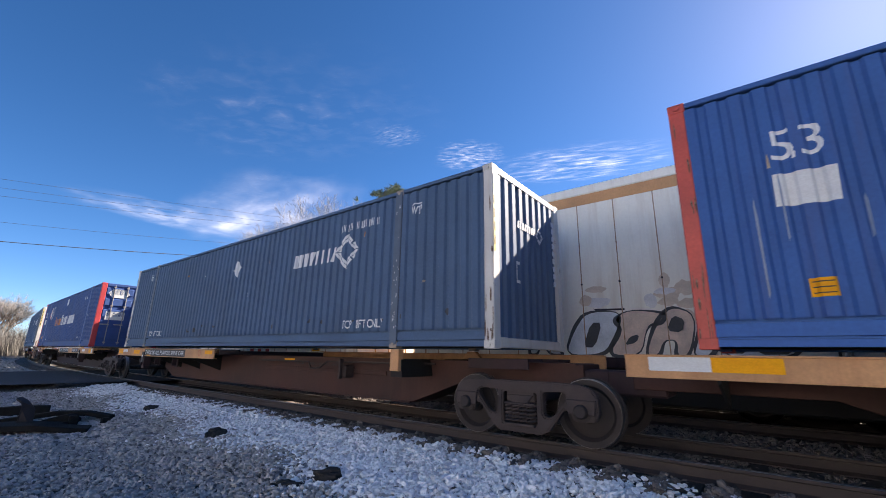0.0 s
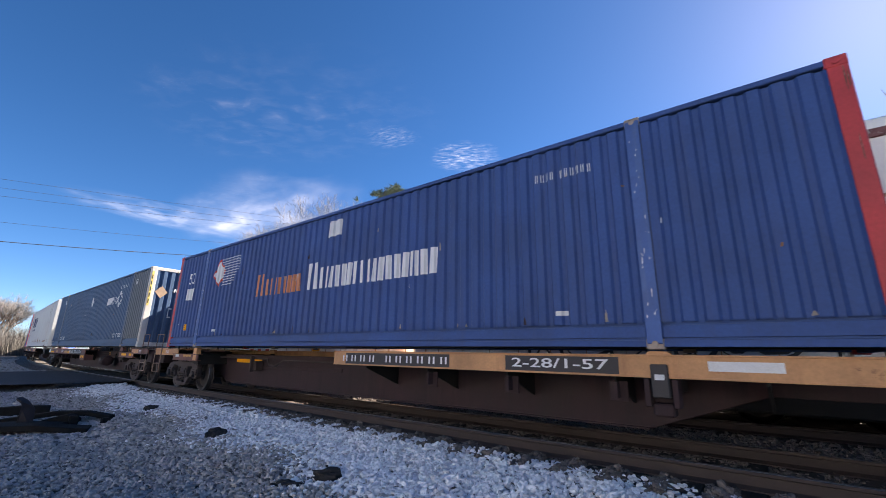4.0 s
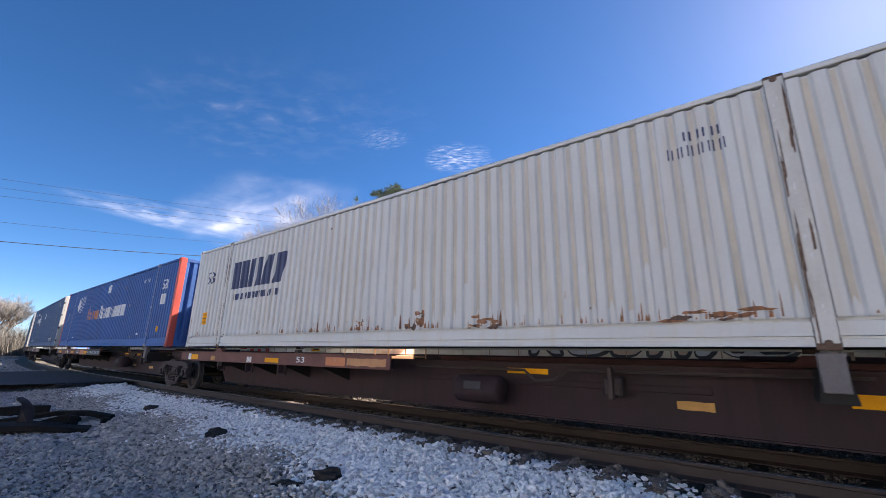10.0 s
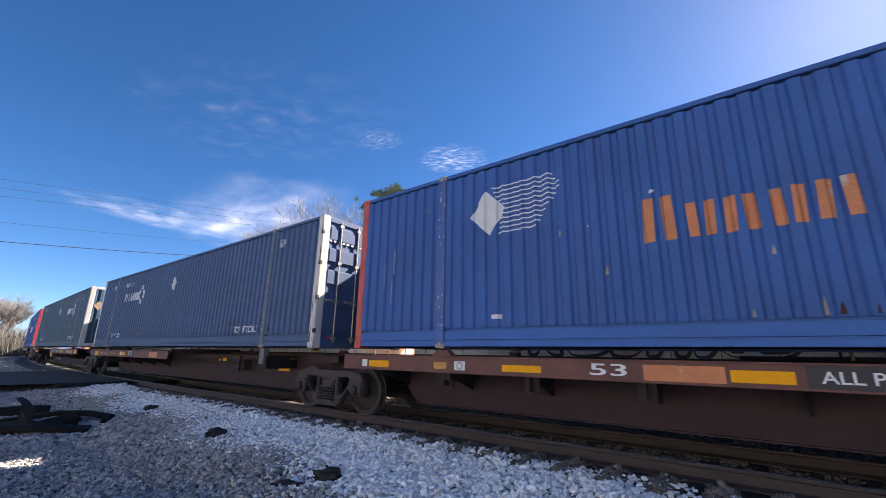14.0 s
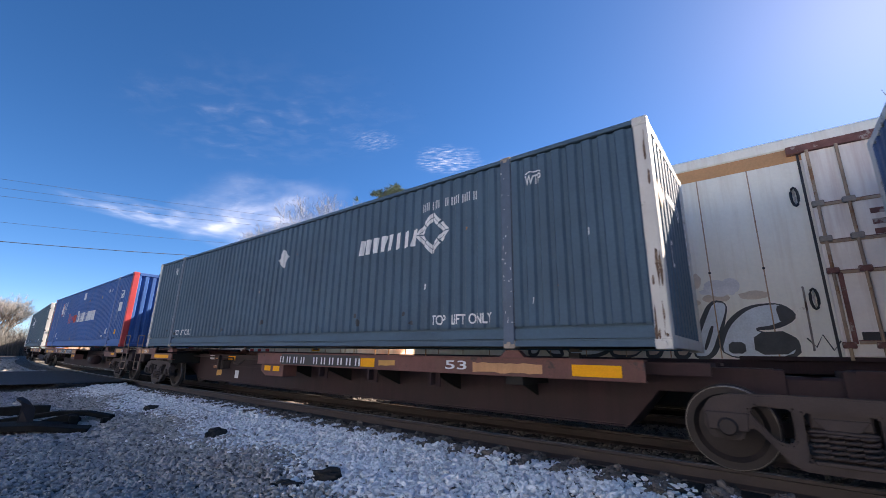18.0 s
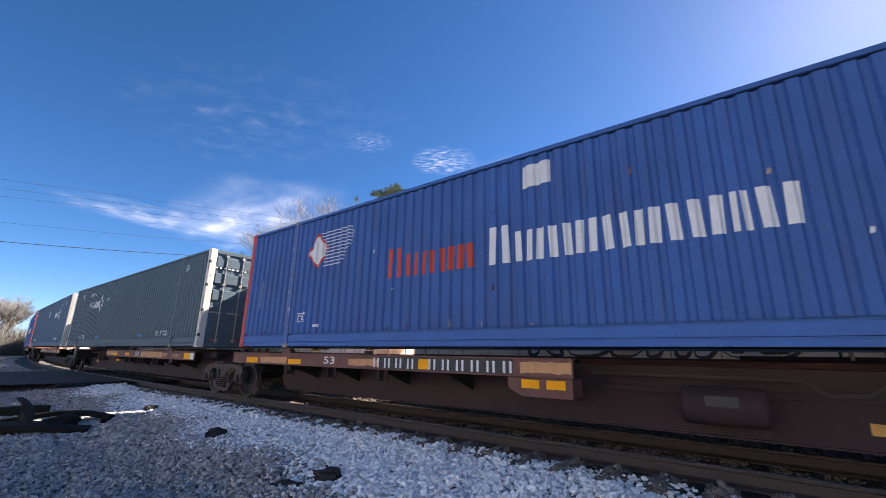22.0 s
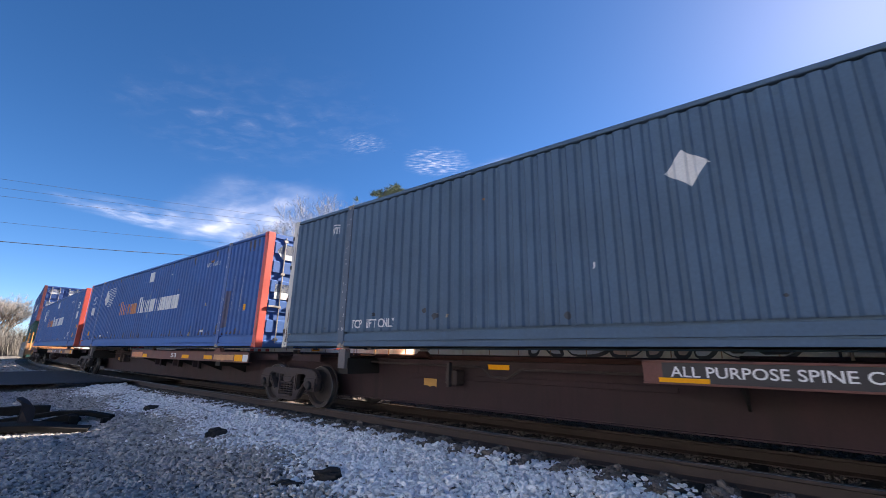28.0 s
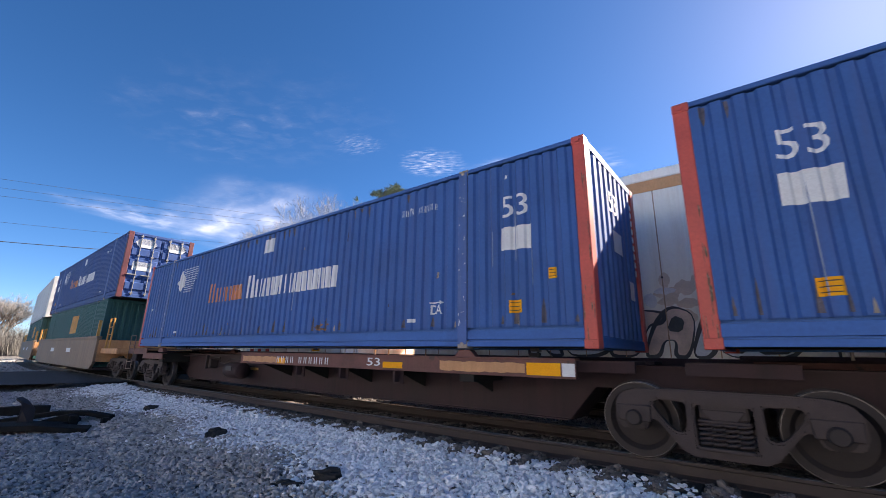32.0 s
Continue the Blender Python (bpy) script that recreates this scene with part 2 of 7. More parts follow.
M["twig"] = surface("pale_bare_twigs", (0.26, 0.245, 0.235), 0.9, var=0.2, scale=0.5, fine=6, bump=0)
M["needle"] = surface("pine_needles", (0.17, 0.205, 0.125), 0.8, var=0.35, scale=1.2, fine=6, bump=0, island=0.6)
M["brush"] = surface("dry_winter_brush", (0.16, 0.15, 0.135), 0.95, var=0.35, scale=0.4, fine=4, bump=0, island=0.6)
# Stem colour taken down to carry the deep shade beneath the cars.
M["hedge"] = surface("shade_dark_stems", (0.055, 0.05, 0.042), 0.95, var=0.35, scale=0.4, fine=4, bump=0, island=0.6)
M["cable"] = surface("dark_overhead_cable", (0.03, 0.03, 0.035), 0.7, var=0.1, scale=1, fine=5, bump=0)
M["spray_grey"] = surface("grey_blue_spray_paint", (0.744, 0.804, 0.840), 0.6, var=0.15, scale=3, fine=30, bump=0.03)
M["spray_black"] = surface("dull_black_spray_paint", (0.075, 0.08, 0.085), 0.7, var=0.25, scale=3, fine=30, bump=0.02)
M["spray_brown"] = surface("brown_spray_paint", (0.750, 0.587, 0.475), 0.6, var=0.2, scale=3, fine=30, bump=0.03)
M["blue_tape"] = surface("blue_tape", (0.04, 0.20, 0.50), 0.5, var=0.1, scale=5, fine=60, bump=0)


def ground_material():
    """Gravel towards the road, darkened for shade between stones; dirt under the tracks and beyond the crossing,
    darkened where sunlit, by place.
    """
    m = bpy.data.materials.new("gravel_ground")
    m.use_nodes = True
    nt = m.node_tree
    b = nt.nodes["Principled BSDF"]
    b.inputs["Roughness"].default_value = 0.95
    tc = nt.nodes.new("ShaderNodeTexCoord")
    v = nt.nodes.new("ShaderNodeTexVoronoi")
    v.inputs["Scale"].default_value = 26
    nt.links.new(tc.outputs["Object"], v.inputs["Vector"])
    # Cell tones hold the shade of the gaps; dirt tones tame sunlit ground.
    cells = ramp(nt, v.outputs["Color"], ((0.1, grey(0.03)), (0.5, (0.11, 0.10, 0.085)), (0.95, (0.30, 0.28, 0.26))))
    dirt = ramp(nt, v.outputs["Color"], ((0.1, grey(0.05)), (0.5, (0.11, 0.10, 0.09)), (0.95, (0.22, 0.21, 0.19))))
    big = tex(nt, 0.35, 5, 0.6)
    sep = nt.nodes.new("ShaderNodeSeparateXYZ")
    nt.links.new(tc.outputs["Object"], sep.inputs[0])
    wob = nt.nodes.new("ShaderNodeMath")
    wob.operation = "MULTIPLY_ADD"
    wob.inputs[1].default_value = 1.5
    nt.links.new(big, wob.inputs[0])
    nt.links.new(sep.outputs["Y"], wob.inputs[2])
    yard = nt.nodes.new("ShaderNodeMapRange")
    yard.inputs["From Min"].default_value, yard.inputs["From Max"].default_value = 5.9, 5.2
    nt.links.new(wob.outputs[0], yard.inputs[0])
    near = nt.nodes.new("ShaderNodeMapRange")
    near.inputs["From Min"].default_value, near.inputs["From Max"].default_value = -19, -16
    nt.links.new(sep.outputs["X"], near.inputs[0])
    both = nt.nodes.new("ShaderNodeMath")
    both.operation = "MULTIPLY"
    nt.links.new(yard.outputs[0], both.inputs[0])
    nt.links.new(near.outputs[0], both.inputs[1])
    col = mix(nt, both.outputs[0], dirt, cells)
    col = mix(nt, 0.5, col, ramp(nt, big, ((0.35, (0.7, 0.67, 0.62)), (0.65, (1.0, 0.98, 0.94)))), "MULTIPLY")
    nt.links.new(col, b.inputs["Base Color"])
    bp = nt.nodes.new("ShaderNodeBump")
    bp.inputs["Strength"].default_value, bp.inputs["Distance"].default_value = 0.8, 0.02
    nt.links.new(v.outputs["Distance"], bp.inputs["Height"])
    nt.links.new(bp.outputs[0], b.inputs["Normal"])
    return m


M["ground"] = ground_material()


# ---- mesh helpers ----
def mesh_of(bm, name):
    me = bpy.data.meshes.new(name)
    bm.normal_update()
    bm.to_mesh(me)
    bm.free()
    return me


def part(name, shape, material, parent=None, label="", m=None, smooth=False):
    """One mesh object, of a bmesh or of a mesh that others share, under a thing or a part."""
    me = shape if isinstance(shape, bpy.types.Mesh) else mesh_of(shape, name)
    if not me.materials:
        me.materials.append(material)
    ob = new(name, me)
    ob.material_slots[0].link = "OBJECT"
    ob.material_slots[0].material = material
    if smooth:
        me.polygons.foreach_set("use_smooth", [True] * len(me.polygons))
    if parent:
        ob.parent = parent
    if m is not None:
        ob.matrix_basis = m
    if label:
        ob["label"] = label
    return ob


def add_box(bm, x0, x1, y0, y1, z0, z1, bevel=0.0):
    r = bmesh.ops.create_cube(bm, size=1.0)
    vs = r["verts"]
    bmesh.ops.transform(bm, verts=vs, matrix=Matrix.Translation(((x0 + x1) / 2, (y0 + y1) / 2, (z0 + z1) / 2)) @ Matrix.Diagonal((x1 - x0, y1 - y0, z1 - z0, 1)))
    if bevel:
        es = list({e for v in vs for e in v.link_edges})
        bmesh.ops.bevel(bm, geom=es, offset=bevel, segments=1, affect="EDGES")
    return bm


def box(x0, x1, y0, y1, z0, z1, bevel=0.0):
    return add_box(bmesh.new(), x0, x1, y0, y1, z0, z1, bevel)


def add_tube(bm, pts, r, n=6, r_end=None):
    """A round bar through points, capped."""
    pts = [Vector(p) for p in pts]
    rings = []
    for i, p in enumerate(pts):
        d = (pts[min(i + 1, len(pts) - 1)] - pts[max(i - 1, 0)]).normalized()
        side = d.cross(Vector((0, 0, 1)) if abs(d.z) < 0.9 else Vector((1, 0, 0))).normalized()
        up = side.cross(d)
        rr = r if r_end is None else r + (r_end - r) * i / (len(pts) - 1)
        rings.append([bm.verts.new(p + rr * (math.cos(a) * side + math.sin(a) * up)) for a in [k * 2 * math.pi / n for k in range(n)]])
    for a, b in zip(rings, rings[1:]):
        for k in range(n):
            bm.faces.new((a[k], a[(k + 1) % n], b[(k + 1) % n], b[k]))
    bm.faces.new(rings[0])
    bm.faces.new(rings[-1][::-1])
    return bm


def tube(pts, r, n=6, r_end=None):
    return add_tube(bmesh.new(), pts, r, n, r_end)


def prism(outline, y0, y1, bevel=0.0):
    """An outline in x, z, drawn out from y0 to y1."""
    bm = bmesh.new()
    a = [bm.verts.new((x, y0, z)) for x, z in outline]
    b = [bm.verts.new((x, y1, z)) for x, z in outline]
    n = len(outline)
    bm.faces.new(a)
    bm.faces.new(b[::-1])
    for k in range(n):
        bm.faces.new((a[k], b[k], b[(k + 1) % n], a[(k + 1) % n]))
    bmesh.ops.recalc_face_normals(bm, faces=bm.faces)
    if bevel:
        bmesh.ops.bevel(bm, geom=list(bm.edges), offset=bevel, segments=1, affect="EDGES")
    return bm


def sheet(polys, y=0.0):
    """Flat shapes in x, z that face the camera's side (-y)."""
    bm = bmesh.new()
    for poly in polys:
        f = bm.faces.new([bm.verts.new((x, y, z)) for x, z in poly])
        f.normal_update()
        if f.normal.y > 0:
            f.normal_flip()
    return bm


def rect(x0, x1, z0, z1):
    return [(x0, z0), (x1, z0), (x1, z1), (x0, z1)]


TEXTS = {}


def words(text, height, bold=0.0):
    """A line of the built-in font, in x, z, centred, as a bmesh facing -y."""
    key = (text, bold)
    if key not in TEXTS:
        c = bpy.data.curves.new("line", "FONT")
        c.body, c.align_x, c.align_y, c.offset, c.resolution_u = text, "CENTER", "CENTER", bold, 3
        ob = bpy.data.objects.new("line", c)
        TEXTS[key] = bpy.data.meshes.new_from_object(ob)
        bpy.data.objects.remove(ob)
        bpy.data.curves.remove(c)
    bm = bmesh.new()
    bm.from_mesh(TEXTS[key])
    k = height / 0.7
    bmesh.ops.transform(bm, verts=bm.verts, matrix=Matrix(((k, 0, 0, 0), (0, 0, -1, 0), (0, k, 0, 0), (0, 0, 0, 1))))
    return bm


# ---- the line of the tracks ----
TRACK_Y, FAR_Y, CURVE_X, RADIUS = 6.483, 10.753, -18.0, 340.0


def on_track(s, y=TRACK_Y, z=0.0):
    """The pose at s metres along a track: straight, and bending away beyond CURVE_X."""
    r = RADIUS - (y - TRACK_Y)
    if s >= CURVE_X:
        return pose(s, y, z)
    a = (CURVE_X - s) / RADIUS
    return pose(CURVE_X - r * math.sin(a), y + r * (1 - math.cos(a)), z, 0, 0, -math.degrees(a))


def from_track(x, y):
    """How far a place lies from the near track's centre line; positive on the far side."""
    if x >= CURVE_X:
        return y - TRACK_Y
    return RADIUS - math.hypot(x - CURVE_X, y - TRACK_Y - RADIUS)


def train_at(t):
    u = t / 32
    return 199.6298 * u - 1.9472 * u ** 2 + 5.2619 * u ** 3 - 2.1801 * u ** 4


# ---- ground, road, tracks ----
def height(x, y):
    d = from_track(x, y)
    a = abs(d) if d < 2.1 else (abs(d - 4.27) if d > 2.1 else 0)
    bed = -0.215 - 0.25 * min(1, max(0, (a - 1.35) / 2.6)) ** 1.1
    if a < 1.3:
        bed = -0.215
    h = bed + 0.025 * noise.noise((x * 0.9, y * 0.9, 0.3)) * min(1, a / 2)
    w = max(0, min(1, (x + 32.5) / 2.5, (-17.8 - x) / 2.5)) if y < 14 else 0
    if d < -9:
        w *= max(0, 1 - (-9 - d) / 12)
    return h * (1 - w) + (-0.055 if a > 1 else -0.19) * w


def ground():
    def lines(dense, spread):
        out = list(dense)
        step, hi, lo = dense[1] - dense[0], dense[-1], dense[0]
        while hi < spread:
            step *= 1.35
            hi, lo = hi + step, lo - step
            out = [lo] + out + [hi]
        return out
    xs = lines([-36 + 0.3 * i for i in range(140)], 1500)
    ys = lines([-4 + 0.2 * i for i in range(92)], 1500)
    verts = [(x, y, height(x, y)) for x in xs for y in ys]
    n = len(ys)
    faces = [(i * n + j, (i + 1) * n + j, (i + 1) * n + j + 1, i * n + j + 1) for i in range(len(xs) - 1) for j in range(n - 1)]
    me = bpy.data.meshes.new("ground")
    me.from_pydata(verts, [], faces)
    ob = part("ground", me, M["ground"], smooth=True)
    tagged(ob, "grey trodden gravel ground along the railway", "ground", kind="structure")


def road():
    bm = bmesh.new()
    rows = []
    for i in range(61):
        y = -42 + i * 1.0
        x0, x1 = -29.5 - 0.05 * (y + 3), -19.2 + 0.02 * (y - 5)
        rows.append([bm.verts.new((x0 + (x1 - x0) * k / 8, y, max(height(x0 + (x1 - x0) * k / 8, y) + 0.02, -0.035 if -1 < y < 14 else -0.3))) for k in range(9)])
    for a, b in zip(rows, rows[1:]):
        for k in range(8):
            bm.faces.new((a[k], a[k + 1], b[k + 1], b[k]))
    ob = part("road", bm, M["asphalt"])
    tagged(ob, "dark worn asphalt road over the level crossing", "road", kind="structure")


RAIL = [(-0.075, -0.186), (-0.075, -0.172), (-0.012, -0.14), (-0.010, -0.045), (-0.036, -0.032), (-0.036, -0.004), (-0.030, 0.0), (0.030, 0.0), (0.036, -0.004), (0.036, -0.032), (0.010, -0.045), (0.012, -0.14), (0.075, -0.172), (0.075, -0.186)]


def sweep(profile, y, off, s0, s1, step):
    bm = bmesh.new()
    rings = []
    count = int((s1 - s0) / step)
    for i in range(count + 1):
        m = on_track(s0 + (s1 - s0) * i / count, y)
        rings.append([bm.verts.new(m @ Vector((0, off + a, z))) for a, z in profile])
    n = len(profile)
    for a, b in zip(rings, rings[1:]):
        for k in range(n):
            bm.faces.new((a[k], a[(k + 1) % n], b[(k + 1) % n], b[k]))
    bmesh.ops.recalc_face_normals(bm, faces=bm.faces)
    return bm


def railway(name, y, label, s0, s1, ties0, ties1):
    top = new(name)
    tagged(top, label, "railway track", kind="structure")
    for side in (-1, 1):
        part("rail", sweep(RAIL, y, side * 0.753, s0, s1, 4.0), M["rail"], top)
        part("rail_head", sweep([(-0.03, 0.0), (0.03, 0.0), (0.028, 0.004), (-0.028, 0.004)], y, side * 0.753, s0, s1, 4.0), M["railhead"], top, "worn bright running surface")
    me = mesh_of(box(-0.115, 0.115, -1.3, 1.3, -0.36, -0.188, 0.012), "tie")
    s, rnd = ties0, random.Random(5)
    while s < ties1:
        part("tie", me, M["tie"], top, m=on_track(s, y) @ pose(0, rnd.uniform(-0.04, 0.04), rnd.uniform(-0.008, 0.004), 0, 0, rnd.uniform(-1.5, 1.5)))
        s += 0.52
    return top


def stones(name, label, material, places, smin, smax, seed, rough=False):
    """Many loose angular stones, one mesh. places: x, y, z of each. rough: chipped blocks of twelve triangles for stones far off."""
    bm = bmesh.new()
    if rough:
        bmesh.ops.create_cube(bm, size=0.72)
        bmesh.ops.triangulate(bm, faces=bm.faces)
    else:
        bmesh.ops.create_icosphere(bm, subdivisions=1, radius=0.5)
    base, tri = np.array([v.co[:] for v in bm.verts]), np.array([[v.index for v in f.verts] for f in bm.faces])
    bm.free()
    rng = np.random.default_rng(seed)
    n, k = len(places), len(base)
    v = base[None] * rng.uniform(0.62, 1.25, (n, k, 1))
    size = rng.uniform(smin, smax, n) * rng.uniform(0.7, 1.2, n)
    v = v * (size[:, None] * np.stack([rng.uniform(0.9, 1.35, n), rng.uniform(0.75, 1.1, n), rng.uniform(0.55, 0.95, n)], 1))[:, None, :]
    a, t = rng.uniform(0, 6.28, n), rng.uniform(-0.7, 0.7, n)
    y1, z1 = v[..., 1] * np.cos(t)[:, None] - v[..., 2] * np.sin(t)[:, None], v[..., 1] * np.sin(t)[:, None] + v[..., 2] * np.cos(t)[:, None]
    x2, y2 = v[..., 0] * np.cos(a)[:, None] - y1 * np.sin(a)[:, None], v[..., 0] * np.sin(a)[:, None] + y1 * np.cos(a)[:, None]
    v = np.stack([x2, y2, z1], -1) + np.array(places)[:, None, :] + (size * 0.2)[:, None, None] * np.array([0, 0, 1.0])
    f = (tri[None] + (np.arange(n) * k)[:, None, None]).reshape(-1, 3)
    me = bpy.data.meshes.new(name)
    me.from_pydata(v.reshape(-1, 3).tolist(), [], f.tolist())
    ob = part(name, me, material)
    return tagged(ob, label, "gravel", kind="stuff")


def apron_edge(x):
    """Where the pale ballast ends towards the camera."""
    return 3.5 - 0.045 * (x + 5) + 0.26 * math.sin(x * 1.37 + 3.5) + 0.10 * math.sin(x * 3.1)


def ballast():
    rnd = random.Random(11)
    pale, pale_off, dull, dull_off, dark = [], [], [], [], []
    for i in range(128000):
        x = 1.2 - 20.15 * rnd.random() ** 0.85
        y = rnd.uniform(0.3, 5.4)
        away = 0.788 * y - 0.616 * x
        if away < 4.4 and rnd.random() > 0.12:
            continue
        if away > 9 and rnd.random() > (9 / away) ** 0.7:
            continue
        e = y - apron_edge(x) + rnd.gauss(0, 0.28)
        if y > 5.05 and rnd.random() < 0.6:
            continue
        # trodden hollows and low heaps
        p = (x, y, height(x, y) + 0.03 * noise.noise((x * 1.7, y * 1.7, 4.0)) + rnd.uniform(-0.010, 0.042))
        if e > 0:
            (pale if away < 9.5 else pale_off).append(p)
        else:
            (dull if away < 7.5 else dull_off).append(p)
    for i in range(15000):
        x, y = rnd.uniform(-15, 3), rnd.uniform(5.0, 8.9)
        dark.append((x, y, height(x, y) + rnd.uniform(-0.02, 0.01)))
    for i in range(9000):
        x, y = rnd.uniform(-17, 3), rnd.uniform(7.75, 9.6)
        dark.append((x, y, height(x, y) + rnd.uniform(-0.01, 0.05)))
    for i in range(9000):
        # mounds in the cribs between the tie ends
        x, y = rnd.uniform(-17, 2.5), rnd.uniform(4.95, 5.62)
        k = abs(((x + 17.5) / 0.52 + 0.5) % 1 - 0.5)
        if k > 0.26:
            dark.append((x, y, height(x, y) + 0.06 * (k - 0.24) / 0.26 + rnd.uniform(-0.02, 0.02)))
    beyond = []
    for i in range(16000):
        s, d = -30.3 - 45 * rnd.random() ** 2, rnd.uniform(-6.5, -1.75)
        p = on_track(s, TRACK_Y + d).translation
        beyond.append((p.x, p.y, height(p.x, p.y) + rnd.uniform(-0.01, 0.03)))
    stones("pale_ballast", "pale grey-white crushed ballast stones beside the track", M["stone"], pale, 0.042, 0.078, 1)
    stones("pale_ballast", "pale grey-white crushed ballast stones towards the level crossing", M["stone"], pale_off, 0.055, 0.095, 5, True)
    # Grey stone here puts the train's shade into the ballast colour.
    stones("far_ballast", "ballast stones beyond the level crossing, greyed for their shade", M["stone_grey"], beyond, 0.07, 0.14, 4, True)
    stones("gravel", "dull grey trodden gravel stones", M["stone_grey"], dull, 0.030, 0.066, 2)
    stones("gravel", "dull grey trodden gravel stones towards the crossing", M["stone_grey"], dull_off, 0.045, 0.085, 6, True)
    stones("dark_ballast", "dark oily ballast stones between the rails", M["stone_dark"], dark, 0.045, 0.085, 3)


def bounce_wall():
    """A long plain wall across the yard, added unseen to bounce sunlight and close the place behind the camera."""
    wall = new("wall_south")
    tagged(wall, "long plain grey wall added unseen to bounce sunlight", "wall", kind="structure")
    part("block_wall", box(-48, 30, -19.3, -19.0, -0.6, 8.0, 0.02), M["block"], wall)
    part("coping", box(-48.1, 30.1, -19.4, -18.9, 8.0, 8.2, 0.02), M["block"], wall)


ground()
bounce_wall()
road()
railway("track_1", TRACK_Y, "brown steel rails on dark creosoted wooden ties", -170, 40, -17.5, 4.0)
railway("track_2", FAR_Y, "rusty rails of the second track on wooden ties", -170, 60, -16.5, 4.0)
ballast()


# ---- containers ----
LEN, WID, TALL = 16.154, 2.591, 2.896
HL, HW = LEN / 2, WID / 2
PITCH_C, POST = 0.215, 6.05
CREST, DIP = HW - 0.004, HW - 0.042
SECTIONS = ((-7.91, -POST - 0.09), (-POST + 0.09, POST - 0.09), (POST + 0.09, 7.91))
Z_LOW, Z_TOP = 0.30, 2.80
SHARED = {}


def shared(key, make):
    if key not in SHARED:
        SHARED[key] = mesh_of(make(), key)
    return SHARED[key]


def fold(x0, x1):
    """The breaks of a corrugated sheet between x0 and x1: position and depth (0 crest, 1 dip)."""
    n = max(1, round((x1 - x0) / PITCH_C))
    p = (x1 - x0) / n
    out = []
    for i in range(n):
        a = x0 + i * p
        out += [(a, 0), (a + 0.46 * p, 0), (a + 0.60 * p, 1), (a + 0.86 * p, 1)]
    return out + [(x1, 0)]


FOLDS = [b for s in SECTIONS for b in fold(*s)]


def depth_at(x):
    """Depth of the side of a container at x below its crests, 0 to 1."""
    for (a, da), (b, db) in zip(FOLDS, FOLDS[1:]):
        if a <= x <= b:
            return da + (db - da) * (x - a) / (b - a) if b > a else da
    return 0


def side_sheet(i):
    bm = bmesh.new()
    prev = None
    for x, k in fold(*SECTIONS[i]):
        y = -CREST + (CREST - DIP) * k
        a, b = bm.verts.new((x, y, Z_LOW)), bm.verts.new((x, y, Z_TOP))
        c, e = bm.verts.new((x, y + 0.012, Z_LOW)), bm.verts.new((x, y + 0.012, Z_TOP))
        if prev:
            bm.faces.new((prev[0], a, b, prev[1]))
            bm.faces.new((prev[3], e, c, prev[2]))
        prev = (a, b, c, e)
    return bm


def low_rail(i):
    """Side sill with a pressed groove; its outer ends are cut aslant."""
    x0, x1 = SECTIONS[i]
    bm = bmesh.new()
    prof = ((-HW + 0.004, 0.03), (-HW + 0.004, 0.10), (-HW + 0.040, 0.105), (-HW + 0.040, 0.125), (-HW + 0.006, 0.130), (-HW + 0.016, 0.262), (-HW + 0.075, 0.268), (-HW + 0.075, 0.315), (-HW + 0.12, 0.315), (-HW + 0.12, 0.03))
    a = [bm.verts.new((x0, y, z)) for j, (y, z) in enumerate(prof)]
    b = [bm.verts.new((x1, y, z)) for y, z in prof]
    n = len(prof)
    for k in range(n):
        bm.faces.new((a[k], b[k], b[(k + 1) % n], a[(k + 1) % n]))
    bm.faces.new(a[::-1])
    bm.faces.new(b)
    bmesh.ops.recalc_face_normals(bm, faces=bm.faces)
    return bm


def end_sheet():
    bm = bmesh.new()
    prev = None
    n = 9
    p = 2.27 / n
    pts = []
    for i in range(n):
        a = -1.135 + i * p
        pts += [(a, 0), (a + 0.42 * p, 0), (a + 0.52 * p, 1), (a + 0.9 * p, 1)]
    for y, k in pts + [(1.135, 0)]:
        x = HL - 0.012 - 0.05 * k
        v = [bm.verts.new((x, y, 0.16)), bm.verts.new((x, y, 2.78)), bm.verts.new((x - 0.015, y, 0.16)), bm.verts.new((x - 0.015, y, 2.78))]
        if prev:
            bm.faces.new((prev[0], v[0], v[1], prev[1]))
            bm.faces.new((prev[3], v[3], v[2], prev[2]))
        prev = v
    return bm


def door_leaf():
    """A steel door leaf, 1.13 m wide from y = 0, with pressed horizontal ribs."""
    bm = box(HL - 0.07, HL - 0.03, 0.01, 1.14, 0.16, 2.78)
    for k in range(5):
        z = 0.36 + k * 0.50
        add_box(bm, HL - 0.034, HL + 0.004, 0.06, 1.09, z, z + 0.32, 0.018)
    return bm


def lock_rod():
    bm = tube([(0, 0, 0.12), (0, 0, 2.82)], 0.018, 6)
    for z in (0.2, 1.0, 1.85, 2.72):
        add_box(bm, -0.03, 0.02, -0.05, 0.05, z - 0.03, z + 0.03)
    add_box(bm, 0.0, 0.03, -0.02, 0.30, 0.98, 1.03, 0.006)
    return bm


def casting(x):
    bm = box(-0.09, 0.09, 0.0, 0.16, -0.06, 0.06, 0.008)
    bm2 = bmesh.ops.create_cone(bm, cap_ends=True, segments=10, radius1=0.034, radius2=0.034, depth=0.02)
    bmesh.ops.transform(bm, verts=bm2["verts"], matrix=Matrix.Translation((0, -0.004, 0)) @ Matrix.Rotation(radians(90), 4, "X"))
    return bm


